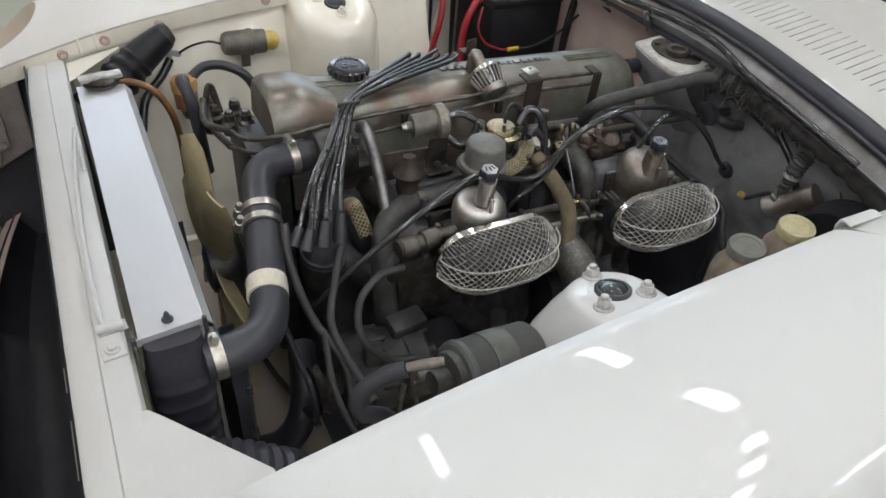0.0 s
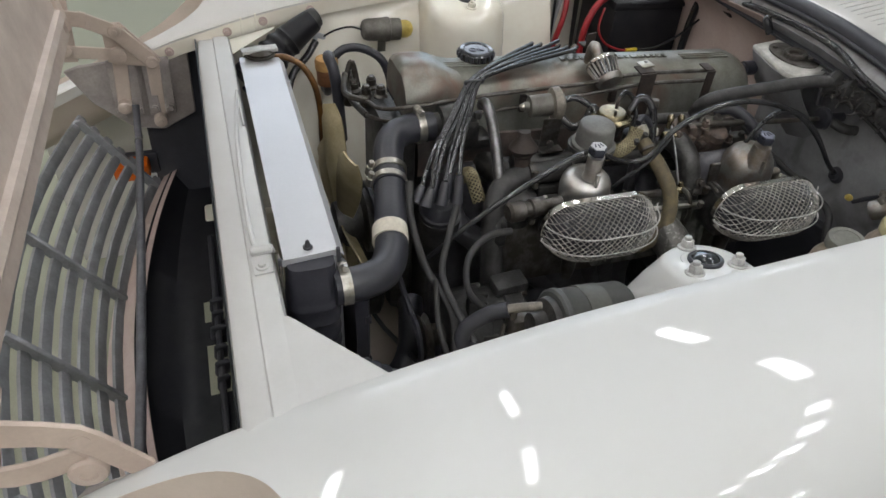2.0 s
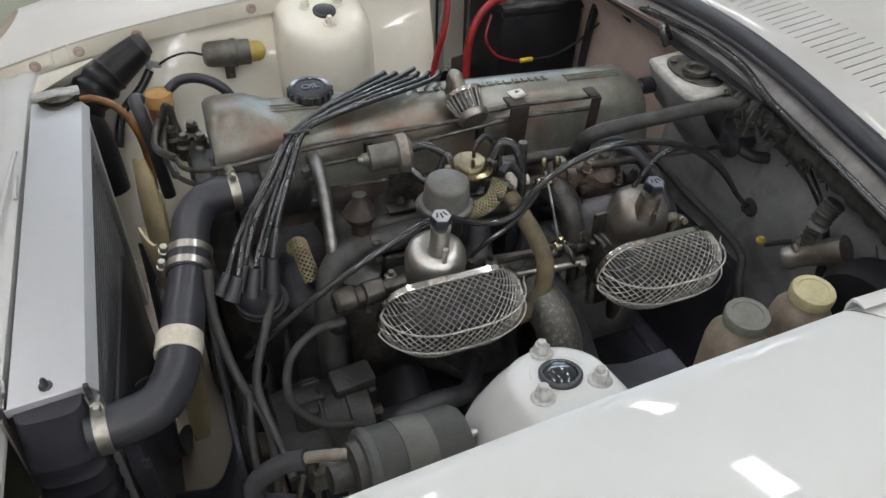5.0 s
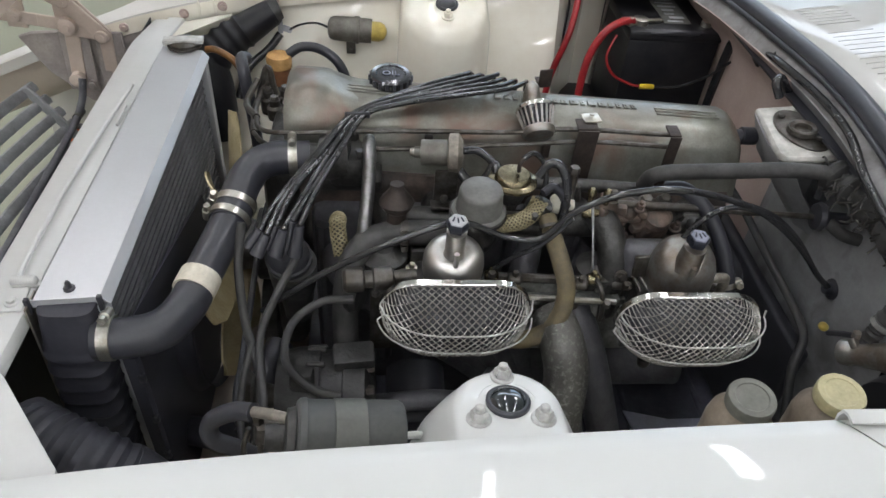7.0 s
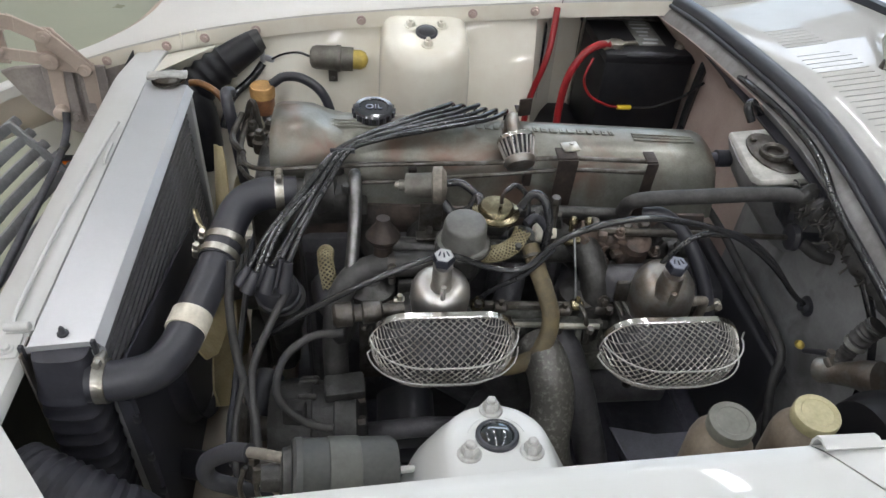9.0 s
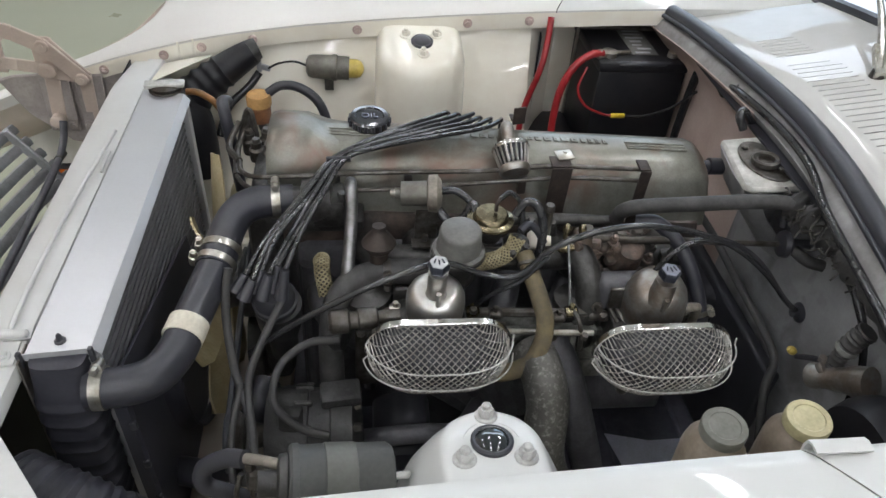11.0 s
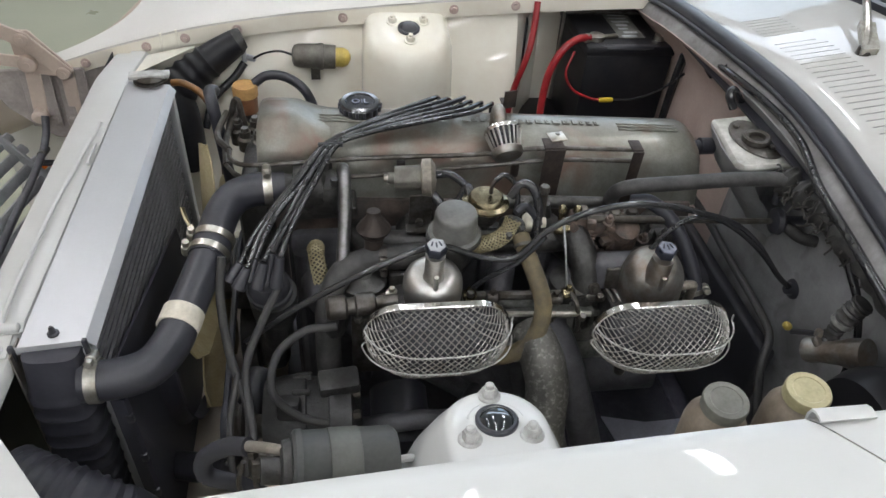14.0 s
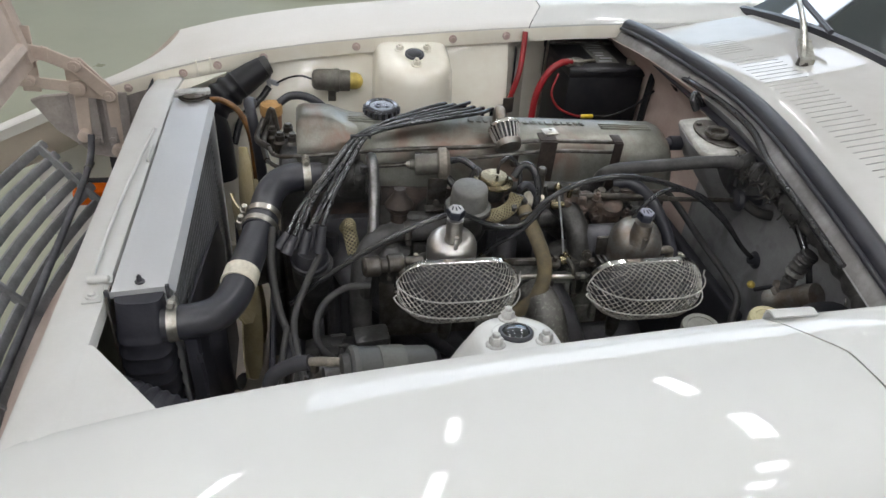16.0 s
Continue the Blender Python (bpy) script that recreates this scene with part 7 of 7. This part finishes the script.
hose("brake_pipe", [(0.265, -0.09, 0.792), (0.32, -0.092, 0.796), (0.40, -0.093, 0.792), (0.50, -0.090, 0.784)], 0.0042, WORNSTEEL, "thin metal pipe to the firewall valve", "pipe", 8)
vv = thing("heater_valve", (0.53, -0.10, 0.77), "small dark heater valve on the firewall", "valve")
part("disc", lathe(B(), (0.495, -0.090, 0.785), (1, -0.1, 0), [(0, 0.006), (0.003, 0.019), (0.010, 0.021), (0.014, 0.019), (0.016, 0.009), (0.05, 0.009)], 22), PLASTIC, vv)
part("lever", tube(B(), [(0.505, -0.068, 0.80), (0.508, -0.060, 0.825), (0.512, -0.05, 0.84)], 0.005, 8), PLASTIC, vv)
part("port", tube(B(), [(0.515, -0.10, 0.782), (0.53, -0.12, 0.776), (0.55, -0.13, 0.775)], 0.009, 10), DRYRUBBER, vv)
random.seed(12)
hn = thing("wiring_loom", (0.52, -0.2, 0.80), "thick frayed wiring loom clipped along the firewall", "wiring loom")
part("core", tube(B(), [(0.497, -0.075, 0.852), (0.510, -0.105, 0.848), (0.520, -0.145, 0.846), (0.524, -0.20, 0.842), (0.522, -0.28, 0.838), (0.515, -0.37, 0.828), (0.50, -0.46, 0.81)], lambda u: 0.019 + 0.004 * math.sin(u * 40) * (u < 0.6) + 0.002 * math.sin(u * 97), 16, 14), DRYRUBBER, hn)
bm = B()
for k in range(330):
    u = random.random() * 2.3
    p = V(0.497 + 0.028 * u, -0.075 - 0.13 * u, 0.852 - 0.008 * u)
    p = p + V(random.uniform(-0.014, 0.004), 0, random.uniform(-0.014, 0.016))
    q = p + V(random.uniform(-0.014, 0.003), random.uniform(-0.016, 0.016), random.uniform(-0.018, 0.008))
    tube(bm, [p, (p + q) / 2 + V(0, random.uniform(-0.004, 0.004), random.uniform(-0.005, 0.005)), q], 0.0014, 5, 3)
part("frayed_wrap", bm, FRAY, hn)
hose("loom_branch", [(0.535, -0.185, 0.835), (0.540, -0.215, 0.80), (0.545, -0.255, 0.765), (0.545, -0.285, 0.72), (0.54, -0.30, 0.67), (0.53, -0.33, 0.64)], 0.0062, CABLE, "black loom branch hanging on the firewall", "cable")
hose("brake_pipe", [(0.522, -0.065, 0.825), (0.535, -0.11, 0.815), (0.545, -0.165, 0.80), (0.548, -0.215, 0.785)], 0.0030, DRYRUBBER, "thin pipe slanting along the firewall", "pipe", 8)
# black block added where the gap before the firewall lies in the dark
bh = thing("dark_gap_block", (0.53, 0.02, 0.35), "added black block for the dark gap below the firewall", "gearbox")
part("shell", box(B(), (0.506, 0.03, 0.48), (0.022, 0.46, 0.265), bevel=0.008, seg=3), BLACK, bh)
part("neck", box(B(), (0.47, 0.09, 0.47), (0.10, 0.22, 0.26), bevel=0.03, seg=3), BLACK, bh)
hose("brake_pipe", [(0.47, 0.14, 0.70), (0.490, 0.06, 0.678), (0.494, -0.05, 0.664), (0.492, -0.15, 0.660), (0.488, -0.20, 0.650), (0.47, -0.23, 0.62), (0.46, -0.28, 0.56)], 0.0065, LOWCABLE, "black pipe falling beside the firewall", "pipe")
cs = thing("pedal_switch", (0.50, -0.30, 0.70), "silver clutch fitting with a dark rubber boot on the firewall", "switch")
fa, fb = V(0.474, -0.280, 0.716), V(0.502, -0.338, 0.768)
part("fitting", lathe(B(), fa, fb - fa, [(0.004, 0.010), (0, 0.0125), (0.002, 0.0165), (0.012, 0.0175), (0.018, 0.0150), (0.050, 0.0165), (0.062, 0.020), (0.084, 0.021)], 24), TARNISH, cs, "dull silver open-ended fitting")
part("bore", lathe(B(), fa, fb - fa, [(-0.0004, 0.0118), (0.006, 0.0)], 20), RUBBER, cs)
part("lug", bolt(box(B(), (0.480, -0.288, 0.742), (0.026, 0.014, 0.010), (30, 10, 20), 0.003), (0.476, -0.284, 0.747), (-0.2, 0, 1), 0.006, 0.008), TARNISH, cs)
part("boot", tube(B(), [(0.487, -0.290, 0.745), (0.489, -0.292, 0.772), (0.494, -0.294, 0.800), (0.500, -0.297, 0.818)], lambda u: 0.0100 + 0.0035 * (u > 0.45) + 0.0012 * math.sin(u * 60), 14, 8), DRYRUBBER, cs, "ribbed dark rubber boot")
part("boot_collar", lathe(B(), (0.489, -0.293, 0.778), (0.1, -0.1, 1), [(0, 0.0125), (0.003, 0.0150), (0.008, 0.0125)], 18), CAPGREY, cs)
part("knob", lathe(B(), (0.482, -0.232, 0.705), (-0.5, 0.3, 0.3), [(0, 0.004), (0.003, 0.0060), (0.008, 0.0060), (0.011, 0.004)], 14), BULB, cs, "small yellowed knob")
part("stalk", tube(B(), [(0.484, -0.236, 0.702), (0.486, -0.256, 0.722), (0.490, -0.280, 0.742)], 0.0042, 8), PLASTIC, cs)
part("spring_wire", tube(B(), [(0.545, -0.345, 0.775), (0.535, -0.365, 0.760), (0.542, -0.350, 0.735), (0.533, -0.372, 0.718)], 0.0016, 6, smooth=False), WORNSTEEL, cs)


def reservoir(x, y, z, lid, label):
    t = thing("fluid_reservoir", (x, y, z - 0.14), label, "reservoir", "fluid reservoirs")
    part("body", lathe(B(), (x, y, z - 0.135), (0, 0, 1), [(0, 0.030), (0.003, 0.034), (0.080, 0.0365), (0.094, 0.0345), (0.106, 0.0270), (0.114, 0.0225), (0.118, 0.022)], 32), BOTTLE, t)
    part("lid", lathe(B(), (x, y, z - 0.020), (-0.08, -0.06, 1), [(0, 0.023), (0.002, 0.0255), (0.014, 0.0260), (0.0170, 0.0245), (0.0175, 0.018), (0.0165, 0.017), (0.0165, 0.0)], 32), lid, t, "round screw lid")
    part("outlet", tube(B(), [(x, y, z - 0.135), (x + 0.01, y + 0.01, z - 0.17), (x + 0.03, y + 0.03, z - 0.22)], 0.010, 10), PLASTIC, t)


reservoir(0.281, -0.400, 0.789, LIDGREY, "milky brake fluid reservoir with a grey-green lid")
reservoir(0.383, -0.396, 0.791, LIDYELLOW, "milky clutch fluid reservoir with a pale yellow lid")
bm = lathe(B(), (0.44, -0.43, 0.725), (1, 0, 0.05), [(0, 0.03), (0.005, 0.075), (0.03, 0.085), (0.05, 0.085), (0.06, 0.07), (0.09, 0.03)], 30)
bs = solo("brake_servo", bm, BATTERY, "black round brake servo in the bay's corner", "brake servo")
bm = box(B(), (0.475, -0.440, 0.8085), (0.018, 0.02, 0.004), (0, 0, 0), 0.002)
solo("warning_label", bm, mat("red_label", (0.35, 0.03, 0.03), 0.5, bump=0.0), "small red label on the brake servo", "label")

tab = B()
rows = [[V(x, -0.494, 0.872), V(x, -0.492, 0.886), V(x, -0.494, 0.8945), V(x, -0.500, 0.8975), V(x, -0.510, 0.8965)] for x in (0.283, 0.290, 0.332, 0.339)]
sheet(tab, rows, 0.0025)
solo("bonnet_rest", tab, SATIN, "folded white bonnet rest at the fender's rear corner", "bracket")

# added tray low under the engine: hides the pale floor, so the void reads dark
tray = B()
slab(tray, [V(-0.36, -0.36, 0.33), V(0.10, -0.36, 0.33), V(0.10, -0.22, 0.33), V(0.27, -0.22, 0.33), V(0.27, -0.36, 0.33), V(0.55, -0.36, 0.33), V(0.55, 0.40, 0.33), V(-0.36, 0.40, 0.33)], 0.004)
# added plate, its violet imitating the bluish light low in the bay
solo("bluish_floor_patch", slab(B(), [V(0.34, -0.20, 0.343), V(0.44, -0.185, 0.343), V(0.58, -0.20, 0.343), V(0.57, -0.12, 0.343), V(0.40, -0.125, 0.343), V(0.32, -0.105, 0.343)], 0.004), VIOLET, "added violet-grey plate for the bluish patch low below the carburettors", "plate")
ut = thing("void_tray", (0.09, 0.02, 0.33), "added bluish tray with ribs that keeps the void below the engine dark", "undertray")
part("tray", tray, TRAY, ut)
for x in (-0.20, -0.05, 0.33, 0.47):
    part("stiffening_rib", tube(B(), [(x, -0.34, 0.336), (x, 0.0, 0.336), (x, 0.38, 0.336)], 0.006, 8), TRAY, ut)
hose("starter_motor", [(0.20, -0.09, 0.47), (0.28, -0.09, 0.47), (0.38, -0.09, 0.47)], 0.042, IRON, "black starter motor low beside the block", "starter motor", 20)
sc = lathe(B(), (-0.06, -0.13, 0.50), (0, -1, -0.3), [(0, 0.035), (0.004, 0.045), (0.09, 0.046), (0.10, 0.04), (0.105, 0.02)], 28)
solo("oil_filter", sc, RUBBER, "black oil filter on the block's side", "oil filter")
hose("lower_pipe", [(-0.14, -0.20, 0.50), (-0.10, -0.24, 0.56), (-0.04, -0.25, 0.58), (0.02, -0.22, 0.54), (0.06, -0.16, 0.52)], 0.014, IRON, "dark curved pipe low under the front filter", "pipe", 14)
